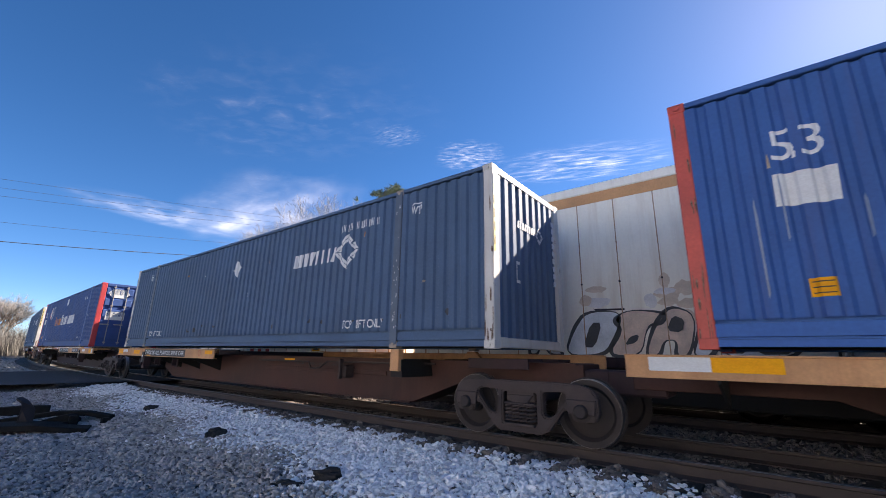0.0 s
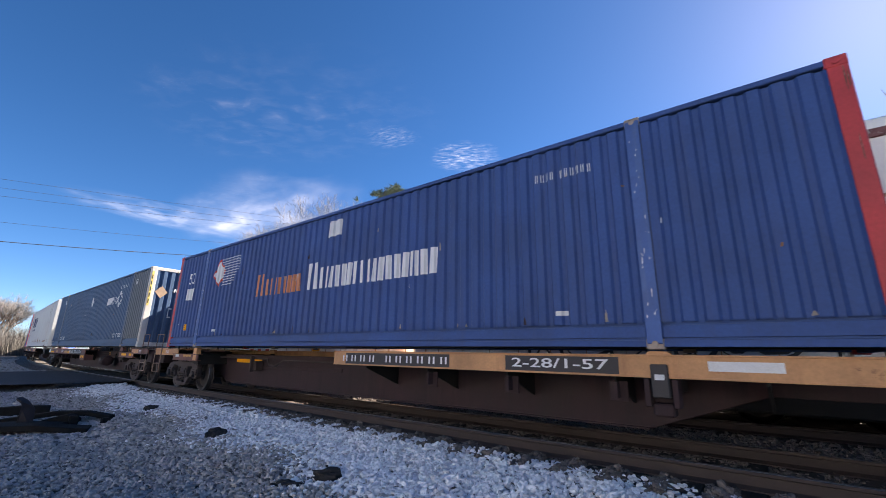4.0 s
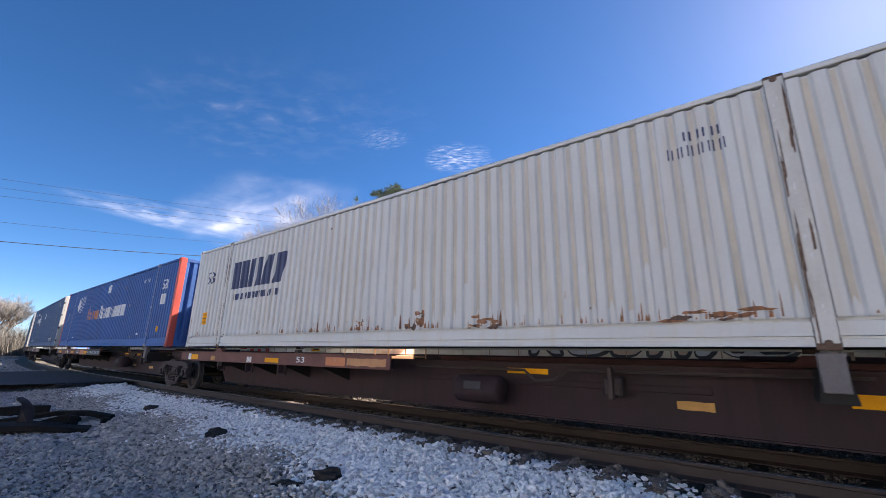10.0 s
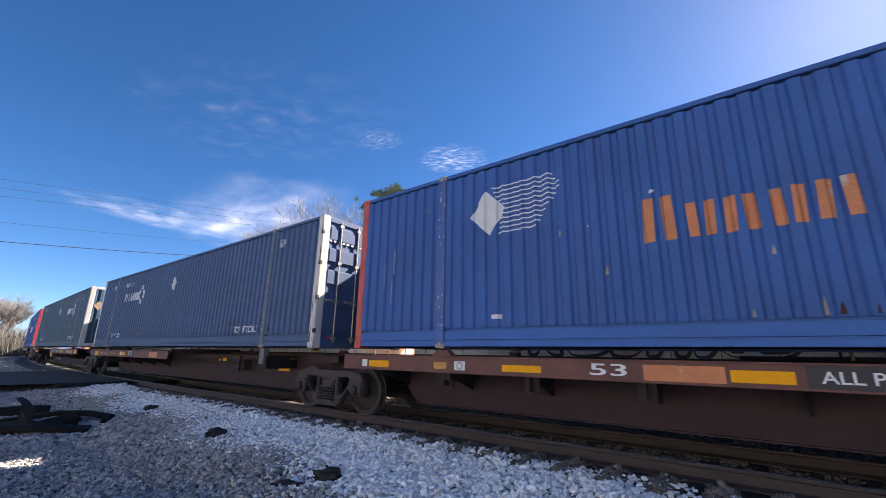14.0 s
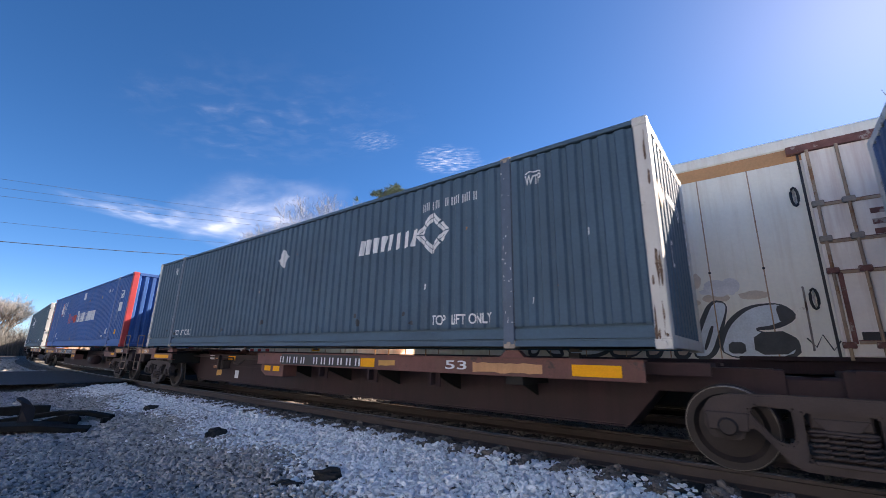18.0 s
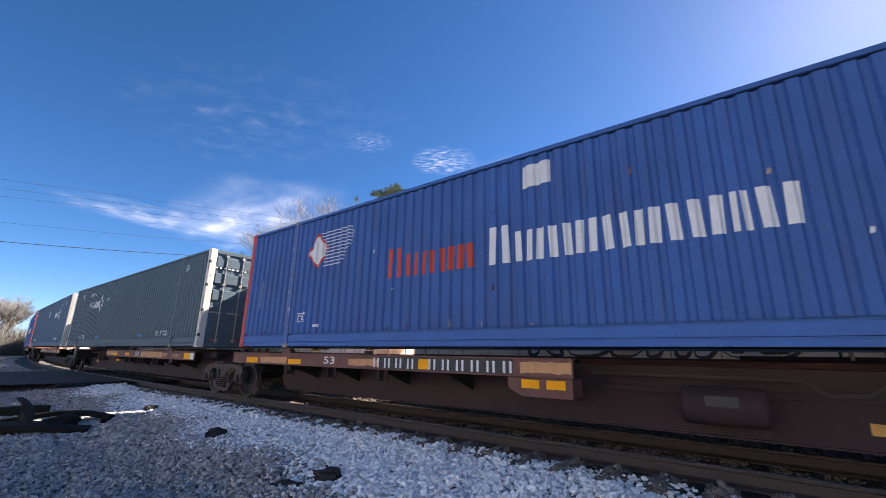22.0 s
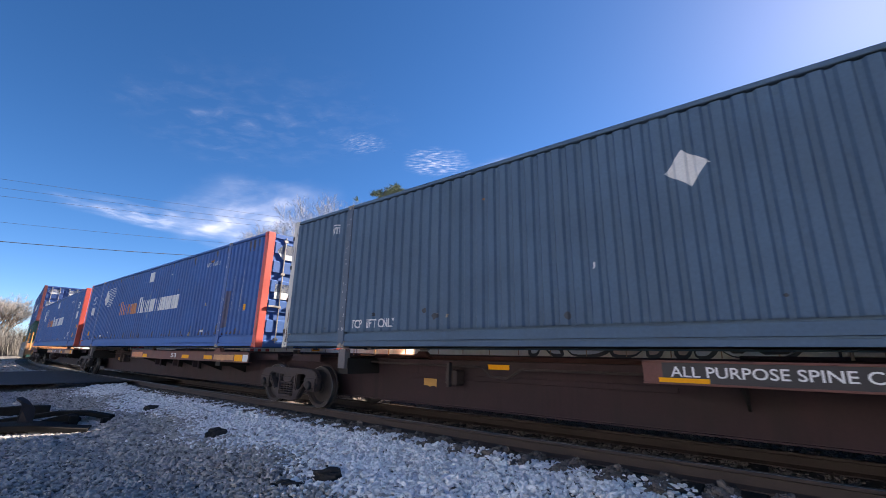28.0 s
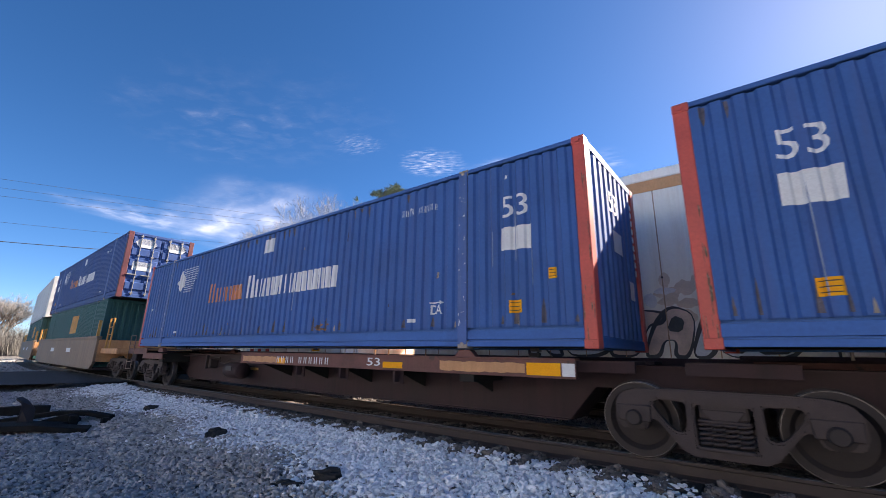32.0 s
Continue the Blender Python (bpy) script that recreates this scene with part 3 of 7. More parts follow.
def paint_on(c, name, bm, material, x, z, label="", proud=0.0):
    """Paint shapes on the camera's side of a container, following its folds."""
    bmesh.ops.transform(bm, verts=bm.verts, matrix=Matrix.Translation((x, 0, z)))
    lo, hi = min(v.co.x for v in bm.verts), max(v.co.x for v in bm.verts)
    for b, _ in FOLDS:
        if lo + 0.002 < b < hi - 0.002:
            bmesh.ops.bisect_plane(bm, geom=list(bm.verts) + list(bm.edges) + list(bm.faces), plane_co=(b, 0, 0), plane_no=(1, 0, 0), dist=0.0005)
    for v in bm.verts:
        v.co.y = -CREST + (CREST - DIP) * depth_at(v.co.x) - 0.005 - proud
    return part(name, bm, material, c, label)


def letter_blocks(widths, h, first=1.0, gap=0.06, shear=0.0):
    """A brand name as a row of plain upright bars, two for each character."""
    polys, x = [], 0.0
    for i, w in enumerate(widths):
        hh = h * (first if i == 0 else 1)
        lean = 0.05 * w * (1 if i % 2 else -1)
        polys += [[(x + lean, 0), (x + lean + w * 0.34, 0), (x + w * 0.34, hh), (x, hh)], [(x + w * 0.56, 0), (x + w * 0.90, 0), (x + w * 0.90 + lean, hh), (x + w * 0.56 + lean, hh)]]
        x += w + gap
    x -= gap
    return sheet([[(px - x / 2 + shear * pz, pz) for px, pz in q] for q in polys])


def number_bars(n, h, w, gap, broken=()):
    """A number as plain upright bars, two for each figure: one flat shape a bar, the row centred."""
    polys, x = [], 0.0
    for i in range(n):
        if i in broken:
            x += w
        polys += [rect(x, x + w * 0.2, 0, h), rect(x + w * 0.52, x + w * 0.72, 0, h)]
        x += w + gap
    return [sheet([[(px - x / 2, pz) for px, pz in q]]) for q in polys]


def rhombus(w, h, cx=0.0, cz=0.0, tilt=0.0):
    pts = [(-w / 2, 0), (0, -h / 2), (w / 2, 0), (0, h / 2)]
    c, s = math.cos(tilt), math.sin(tilt)
    return [(cx + a * c - b * s, cz + a * s + b * c) for a, b in pts]


def rhombus_ring(w, cx=0.0):
    """The framed rhombus of the slate containers' mark, in eight pieces."""
    polys = []
    o = [(-w, 0), (0, w), (w, 0), (0, -w)]
    for k in range(4):
        a, b = o[k], o[(k + 1) % 4]
        for f0, f1 in ((0.03, 0.47), (0.53, 0.97)):
            p = [(a[0] + (b[0] - a[0]) * f, a[1] + (b[1] - a[1]) * f) for f in (f0, f1)]
            for k0, k1 in ((1.0, 0.80), (0.765, 0.58)):
                polys.append([(p[0][0] * k0, p[0][1] * k0), (p[1][0] * k0, p[1][1] * k0), (p[1][0] * k1, p[1][1] * k1), (p[0][0] * k1, p[0][1] * k1)])
    return sheet([[(x + cx, z) for x, z in q] for q in polys])


def ripple(w, h, i, n):
    """One thin wavy line out of n that lie over one another."""
    z = h * (i / (n - 1) - 0.5)
    x1 = w * (1 - 0.45 * abs(i / (n - 1) - 0.75))
    x0 = -0.1 * z / h + 0.12 + 0.22 * (0.5 - abs(i / (n - 1) - 0.5))
    m, polys = 40, []
    for k in range(m):
        a, b = x0 + (x1 - x0) * k / m, x0 + (x1 - x0) * (k + 1) / m
        za, zb = z + 0.012 * math.sin(a * 33), z + 0.012 * math.sin(b * 33)
        polys.append([(a, za - 0.010), (b, zb - 0.010), (b, zb + 0.010), (a, za + 0.010)])
    return sheet(polys)


def container(label, body, rail, post, doors, far_post=None, grey_end=False):
    """A 53-foot container. doors: +1 with its doors at the leading end (+x), -1 at the trailing one."""
    c = new("shipping_container")
    tagged(c, label, "container", "containers on the train")
    worn = M["post_cream"] if body is M["cream"] else M["post_blue"] if body in (M["blue"], M["blue_dark"]) else M["post_slate"] if body not in (M["teal"], M["green"]) else body
    for flip in (0, 1):
        m = pose(0, 0, 0, 0, 0, 180 * flip)
        for i in range(3):
            mat = M["slate_grey"] if grey_end and not flip and i == 2 else body
            part("side_wall", shared("side_sheet_%d" % i, lambda: side_sheet(i)), mat, c, m=m)
            part("bottom_rail", shared("low_rail_%d" % i, lambda: low_rail(i)), rail, c, m=m)
        part("top_rail", shared("top_rail", lambda: box(-7.95, 7.95, -HW + 0.002, -HW + 0.09, 2.824, TALL - 0.004, 0.010)), rail if rail is not M["blue_rail"] else body, c, m=m)
        for sx in (-1, 1):
            part("intermediate_post", shared("mid_post", lambda: box(-0.083, 0.083, -HW - 0.014, -HW + 0.07, 0.06, 2.86, 0.006)), worn, c, m=m @ pose(sx * POST, 0, 0))
            for z in (0.06, TALL - 0.055):
                part("corner_casting", shared("casting", lambda: casting(0)), M["peel"] if body is M["cream"] else M["casting"], c, m=m @ pose(sx * POST, -HW - 0.006, z))
        for sx in (-1, 1):
            part("post_seam", shared("post_seam", lambda: box(0.084, 0.098, -HW + 0.004, -HW + 0.05, 0.30, 2.82)), M["ink"], c, m=m @ pose(sx * POST, 0, 0))
        for sx in (-1, 1):
            p = post if (sx > 0) != bool(flip) else (far_post or post)
            part("corner_post", shared("corner_post", lambda: box(-0.085, 0.085, -HW, -HW + 0.19, 0.0, TALL, 0.012)), p, c, m=m @ pose(sx * (HL - 0.085), 0, 0))
            for z in (0.06, TALL - 0.055):
                part("corner_casting", shared("casting", lambda: casting(0)), p, c, m=m @ pose(sx * (HL - 0.088), -HW - 0.006, z))
    part("roof", shared("roof", lambda: box(-7.98, 7.98, -HW + 0.06, HW - 0.06, TALL - 0.06, TALL - 0.02)), body, c)
    part("floor_frame", shared("floor_frame", lambda: box(-7.98, 7.98, -HW + 0.1, HW - 0.1, 0.06, 0.2)), M["ink"], c)
    for sx in (-1, 1):
        m = pose(0, 0, 0, 0, 0, 0 if sx > 0 else 180)
        p = post if sx > 0 else (far_post or post)
        trim = p if doors != sx and p not in (M["red"], M["crimson"], M["red_dark"]) else body
        part("end_header", shared("end_header", lambda: box(HL - 0.14, HL - 0.004, -1.1, 1.1, 2.77, TALL - 0.004, 0.01)), trim, c, m=m)
        part("end_sill", shared("end_sill", lambda: box(HL - 0.14, HL - 0.004, -1.1, 1.1, 0.02, 0.17, 0.01)), trim, c, m=m)
        if doors != sx:
            part("end_wall", shared("end_sheet", end_sheet), body, c, m=m)
            continue
        for hinge in (0, 1):
            for z in (0.35, 1.05, 1.80, 2.50) if p is M["white"] else ():
                part("hinge", shared("hinge", lambda: box(HL - 0.05, HL + 0.012, -HW - 0.012, -HW + 0.05, -0.045, 0.045, 0.008)), M["ink"], c, m=m @ Matrix.Diagonal((1, -1 if hinge else 1, 1, 1)) @ pose(0, 0, z))
            leaf = part("door", shared("door_leaf", door_leaf), body, c, "steel door with pressed ribs and lock rods", m=m @ Matrix.Diagonal((1, -1 if hinge else 1, 1, 1)))
            for y in (0.25, 0.85) if p is M["white"] else ():
                part("tail_reflector", shared("door_tape", lambda: box(HL - 0.034, HL - 0.026, -0.10, 0.10, 0.19, 0.24)), M["red_mark"], leaf, "red reflective tape", m=pose(0, y, 0))
            for y in (0.30, 0.80):
                part("lock_rod", shared("lock_rod", lock_rod), M["steel"], leaf, m=pose(HL + 0.015, y, 0))
    return c


def post_wear(c, seed, mat="peel", span=1.0, ends=(-1, 1)):
    """Flaked paint on the camera's side of the corner posts, densest towards the foot."""
    rnd = random.Random(seed)
    for ex in ends:
        for k in range(13):
            w, h = rnd.uniform(0.006, 0.026) * span, rnd.uniform(0.03, 0.20) * (1.6 if k % 5 == 0 else 1)
            x = ex * (HL - 0.085) + rnd.choice((-1, 1, 1)) * rnd.uniform(0.02, 0.07)
            z = 0.15 + 2.5 * rnd.random() ** 2.2
            n = 10
            ring = [(w * math.cos(a) * rnd.uniform(0.5, 1), h * math.sin(a) * rnd.uniform(0.55, 1)) for a in [j * 6.283 / n for j in range(n)]]
            part("flaked_paint", sheet([ring]), M[mat], c, "flaked paint down to rusty steel", m=pose(x, -HW - 0.002 - 0.0003 * k, z))


def post_strip(c):
    """Yellow marker strip on the leading face of the corner post."""
    bm = bmesh.new()
    bm.faces.new([bm.verts.new((0, y, z)) for y, z in ((-0.035, 1.45), (0.035, 1.45), (0.035, 2.72), (-0.035, 2.72))])
    strip_ob = part("marker_strip", bm, M["yellow_pale"], c, "yellow marker strip with dark writing", m=pose(HL + 0.003, -HW + 0.055, 0))
    for k in range(5):
        bm = bmesh.new()
        bm.faces.new([bm.verts.new((0, y, z)) for y, z in ((-0.015, 1.55 + 0.22 * k), (0.015, 1.55 + 0.22 * k), (0.015, 1.70 + 0.22 * k), (-0.015, 1.70 + 0.22 * k))])
        part("writing_line", bm, M["ink"], strip_ob, m=pose(0.003, 0, 0))


def fit_words(text, height, wide, bold=0.012):
    """Words squeezed or stretched to a width."""
    bm = words(text, height, bold)
    lo, hi = min(v.co.x for v in bm.verts), max(v.co.x for v in bm.verts)
    bmesh.ops.scale(bm, vec=(wide / (hi - lo), 1, 1), verts=bm.verts)
    return bm


def slate_marks(c, sx, dia_x=None):
    """White marks of the slate containers. sx: +1 with the logo towards the leading end."""
    x = 0.0 if sx > 0 else -7.65
    paint_on(c, "logo", letter_blocks((0.32, 0.38, 0.36, 0.34), 0.30, 1.0, 0.035, 0.12), M["lettering"], x + 3.50, 1.76, label="brand mark drawn as plain white bars")
    paint_on(c, "logo_rhombus", rhombus_ring(0.385), M["lettering"], x + 4.60, 1.93)
    for bar in number_bars(10, 0.15, 0.085, 0.025, (4,)):
        paint_on(c, "number_bar", bar, M["lettering"], x + 4.95 if sx > 0 else -4.56, 2.35)
    for ex in (-1, 1):
        paint_on(c, "stencil_text", fit_words("WTP", 0.15, 0.25, 0.015), M["lettering"], ex * 6.50, 2.42)
        paint_on(c, "arch_mark", sheet([rect(-0.06, 0.06, 0, 0.02), [(-0.12, -0.03), (-0.06, 0), (-0.06, 0.02), (-0.125, -0.015)], [(0.12, -0.03), (0.125, -0.015), (0.06, 0.02), (0.06, 0)]]), M["lettering"], ex * 6.50, 2.545)
        paint_on(c, "stencil_text", fit_words("TOP  LIFT  ONLY", 0.15, 1.14, 0.02), M["lettering"], ex * 5.20, 0.43)
    if dia_x is not None:
        paint_on(c, "placard", sheet([rhombus(0.46, 0.47, 0, 0, 0.12)]), M["sticker"], dia_x, 2.07)


def blue_marks(c, num_right, orange, torn=False, num_left=True, extra=False):
    """White and orange marks of the blue containers. num_right, num_left: the ends that bear the size."""
    if torn:
        paint_on(c, "logo_panel", sheet([rhombus(0.64, 0.76, 0, 0, 0.1)]), M["sticker"], -5.15, 2.06, label="plain white rhombus sticker")
    else:
        paint_on(c, "logo_border", sheet([rhombus(0.76, 0.84, 0, 0, 0.1)]), M["red_mark"], -5.15, 2.06)
        paint_on(c, "logo_panel", sheet([rhombus(0.64, 0.70, 0, 0, 0.1)]), M["sticker"], -5.15, 2.06, proud=0.003)
    for i in range(11):
        paint_on(c, "ripple", ripple(1.2, 0.74, i, 11), M["lettering"], -5.14, 2.08)
    paint_on(c, "logo", letter_blocks((0.38, 0.30, 0.32, 0.30, 0.34), 0.40, 1.36, 0.07), M["orange_mark" if orange else "red_mark"], -1.99, 1.23, label="brand name drawn as plain bars")
    paint_on(c, "logo", letter_blocks((0.40, 0.30, 0.34, 0.30, 0.34, 0.30, 0.36, 0.36, 0.18, 0.38), 0.45, 1.3, 0.045), M["lettering"], 1.05, 1.22, label="brand name drawn as plain white bars")
    paint_on(c, "placard", sheet([[(-0.22, -0.18), (0.22, -0.17), (0.23, 0.18), (-0.21, 0.17)]]), M["sticker"], 0.02, 2.50)
    for bar in number_bars(10, 0.12, 0.055, 0.022, (4,)):
        paint_on(c, "number_bar", bar, M["lettering"], 5.10, 2.34)
    for x in ([6.98] if num_right else []) + ([-6.98] if num_left else []):
        paint_on(c, "size_mark", fit_words("53", 0.34, 0.42, 0.0), M["lettering"], x, 2.07)
        paint_on(c, "placard", sheet([[(-0.25, -0.17), (0.24, -0.19), (0.26, 0.17), (-0.24, 0.18)]]), M["sticker"], x, 1.59)
        warning(c, x - 0.02, 0.58, 0.10, 0.09)
    if extra:
        warning(c, 7.53, 1.0, 0.055, 0.075)
    for x in (4.98, -5.02):
        paint_on(c, "small_label", sheet([rect(-0.08, 0.08, -0.03, 0.03)]), M["sticker"], x, 0.45)


def warning(c, x, z, w, h):
    paint_on(c, "warning_label", sheet([rect(-w, w, -h, h)]), M["yellow"], x, z, label="amber warning label")
    for k in (-0.6, 0.0, 0.6):
        paint_on(c, "writing_line", sheet([rect(-w * 0.8, w * 0.8, k * h - h * 0.06, k * h + h * 0.06)]), M["ink"], x, z, proud=0.002)


def arrow_da(c, x):
    paint_on(c, "stencil_text", fit_words("DA", 0.15, 0.23, 0.012), M["lettering"], x, 0.60)
    paint_on(c, "arrow_mark", sheet([rect(-0.13, 0.08, -0.012, 0.012), [(0.08, -0.04), (0.14, 0), (0.08, 0.04)]]), M["lettering"], x, 0.72)


def cream_marks(c):
    for x0, x1, lean in ((-5.72, -4.95, 0.0), (-4.86, -4.30, 0.06), (-4.22, -3.30, 0.14)):
        w = x1 - x0
        paint_on(c, "logo_block", sheet([[(0, 0), (w * 0.42, 0), (w * 0.42 + lean, 0.74), (lean, 0.74)], [(w * 0.56, 0), (w, 0), (w + lean, 0.74), (w * 0.56 + lean, 0.74)]]), M["navy_mark"], x0, 1.52, label="brand mark drawn as plain navy blocks")
    paint_on(c, "logo", letter_blocks((0.1, 0.22, 0.18, 0.16, 0.18, 0.26, 0.22, 0.22, 0.22, 0.16), 0.16, 1.0, 0.035), M["navy_mark"], -4.46, 1.22, label="brand name drawn as plain navy bars")
    for bar in number_bars(3, 0.12, 0.11, 0.03):
        paint_on(c, "number_bar", bar, M["navy_mark"], 5.36, 2.40)
    for bar in number_bars(6, 0.14, 0.08, 0.025):
        paint_on(c, "number_bar", bar, M["navy_mark"], 5.28, 2.20)
    paint_on(c, "size_mark", fit_words("53", 0.36, 0.42, 0.0), M["navy_mark"], -7.09, 1.95)
    warning(c, -7.1, 0.80, 0.14, 0.17)
    paint_on(c, "small_label", sheet([rect(-0.4, 0.38, -0.05, 0.05)]), M["sticker"], -5.0, 0.37)


def rust_patch(c, x, z, w, h, seed):
    """A worn patch: a cluster of ragged rusty spots."""
    rnd = random.Random(seed)
    for k in range(9):
        n, f = 11, rnd.uniform(0.18, 0.5)
        px, pz = x + rnd.uniform(-0.8, 0.8) * w, z + rnd.uniform(-0.7, 0.7) * h
        ring = [(w * f * math.cos(a) * rnd.uniform(0.4, 1), max(h * f, 0.02) * math.sin(a) * rnd.uniform(0.4, 1)) for a in [j * 6.283 / n for j in range(n)]]
        paint_on(c, "rust_patch", sheet([ring]), M["rust" if k % 3 else "peel"], px, pz, label="rust-brown worn patch", proud=0.0004 * k)


def rib_tan(c, seed):
    """Tan strips down the dips of the ribs, of uneven length."""
    rnd = random.Random(seed)
    for i, (x0, x1) in enumerate(SECTIONS):
        n = max(1, round((x1 - x0) / PITCH_C))
        p = (x1 - x0) / n
        for k in range(n):
            if rnd.random() < 0.12:
                continue
            a = x0 + (k + 0.58 + rnd.uniform(-0.04, 0.02)) * p
            w = p * rnd.uniform(0.26, 0.36)
            top, low = 2.78, rnd.uniform(0.32, 0.5) if rnd.random() < 0.8 else rnd.uniform(0.5, 1.4)
            paint_on(c, "dirt_run", sheet([[(0, low - 0.0), (w * 0.5, low + rnd.uniform(-0.01, 0.3)), (w, low + 0.02), (w * rnd.uniform(0.85, 1.05), top), (w * rnd.uniform(0, 0.2), top)]]), M["rib_cream"], a, 0, label="tan strip down a rib", proud=-0.003)


def rib_rust(c, seed, low_share, high_share):
    """Brown stains at the foot and the head of the ribs' dips."""
    rnd = random.Random(seed)
    for x0, x1 in SECTIONS:
        n = max(1, round((x1 - x0) / PITCH_C))
        p = (x1 - x0) / n
        for k in range(n):
            for share, foot in ((low_share, True), (high_share, False)):
                if rnd.random() > share:
                    continue
                w, h = p * rnd.uniform(0.16, 0.34), rnd.uniform(0.08, 0.42) * (1 if foot else 0.8)
                a = x0 + (k + 0.60 + rnd.uniform(-0.03, 0.1)) * p
                z = 0.34 if foot else 2.78
                s = 1 if foot else -1
                ring = [(-w * 0.5, 0), (w * 0.5, 0), (w * rnd.uniform(0.3, 0.6), s * h * 0.4), (w * rnd.uniform(0.1, 0.4), s * h * 0.8), (w * rnd.uniform(-0.1, 0.1), s * h), (-w * rnd.uniform(0.2, 0.5), s * h * 0.55)]
                paint_on(c, "rust_stain", sheet([ring]), M["blue_rust"], a, z, label="brown stain on blue paint", proud=-0.003)


# ---- running gear ----
def truck_frame():
    """Cast side frame of a freight truck, with two openings and a window for the springs."""
    side = [(0.5, 0.79), (0.85, 0.775), (1.00, 0.73), (1.07, 0.64), (1.08, 0.46), (1.03, 0.34), (0.76, 0.33), (0.71, 0.45), (0.64, 0.46), (0.52, 0.31), (0.41, 0.17), (0.30, 0.12)]
    outline = side + [(-x, z) for x, z in side[::-1]]
    bm = bmesh.new()
    tri = [(0.34, 0.66), (0.62, 0.675), (0.675, 0.635), (0.65, 0.56), (0.52, 0.40), (0.45, 0.345), (0.375, 0.345), (0.345, 0.38)]
    holes = [tri, [(-x, z) for x, z in tri[::-1]], [(-0.26, 0.64), (0.26, 0.64), (0.26, 0.22), (-0.26, 0.22)]]
    edges = []
    for loop in [outline] + holes:
        vs = [bm.verts.new((x, -0.06, z)) for x, z in loop]
        edges += [bm.edges.new((vs[k], vs[(k + 1) % len(vs)])) for k in range(len(vs))]
    bmesh.ops.triangle_fill(bm, use_beauty=True, use_dissolve=False, edges=edges)
    drop = []
    for f in bm.faces:
        c = f.calc_center_median()
        for h in holes:
            hx, hz = [p[0] for p in h], [p[1] for p in h]
            inside = False
            j = len(h) - 1
            for i in range(len(h)):
                if (h[i][1] > c.z) != (h[j][1] > c.z) and c.x < (h[j][0] - h[i][0]) * (c.z - h[i][1]) / (h[j][1] - h[i][1]) + h[i][0]:
                    inside = not inside
                j = i
            if inside:
                drop.append(f)
                break
    bmesh.ops.delete(bm, geom=list(set(drop)), context="FACES")
    r = bmesh.ops.extrude_face_region(bm, geom=list(bm.faces))
    bmesh.ops.translate(bm, verts=[v for v in r["geom"] if isinstance(v, bmesh.types.BMVert)], vec=(0, 0.13, 0))
    bmesh.ops.recalc_face_normals(bm, faces=bm.faces)
    rim = [e for e in bm.edges if len(e.link_faces) == 2 and e.calc_face_angle(0) > 0.6]
    bmesh.ops.bevel(bm, geom=rim, offset=0.018, segments=2, affect="EDGES")
    return bm


def lathe(profile, n=28, ring=False):
    """Turned about the y axis; profile of (radius, y)."""
    bm = bmesh.new()
    rings = [[bm.verts.new((r * math.cos(a), y, r * math.sin(a))) for a in [k * 2 * math.pi / n for k in range(n)]] for r, y in profile]
    for a, b in zip(rings, rings[1:]):
        for k in range(n):
            bm.faces.new((a[k], a[(k + 1) % n], b[(k + 1) % n], b[k]))
    if not ring:
        bm.faces.new(rings[0])
        bm.faces.new(rings[-1])
    bmesh.ops.recalc_face_normals(bm, faces=bm.faces)
    return bm


WHEEL_R = 0.42
WHEEL = [(0.02, -0.09), (0.11, -0.09), (0.13, -0.05), (0.30, -0.015), (0.345, -0.075), (WHEEL_R - 0.006, -0.075), (WHEEL_R, -0.065), (WHEEL_R + 0.002, 0.03), (WHEEL_R + 0.027, 0.045), (WHEEL_R + 0.027, 0.06), (0.345, 0.06), (0.30, 0.02), (0.13, 0.05), (0.11, 0.08), (0.02, 0.08)]


def coil(x, y):
    bm = bmesh.new()
    n = 40
    add_tube(bm, [(x + 0.062 * math.cos(k * 0.785), y + 0.062 * math.sin(k * 0.785), 0.235 + 0.235 * k / n) for k in range(n + 1)], 0.015, 5)
    return bm


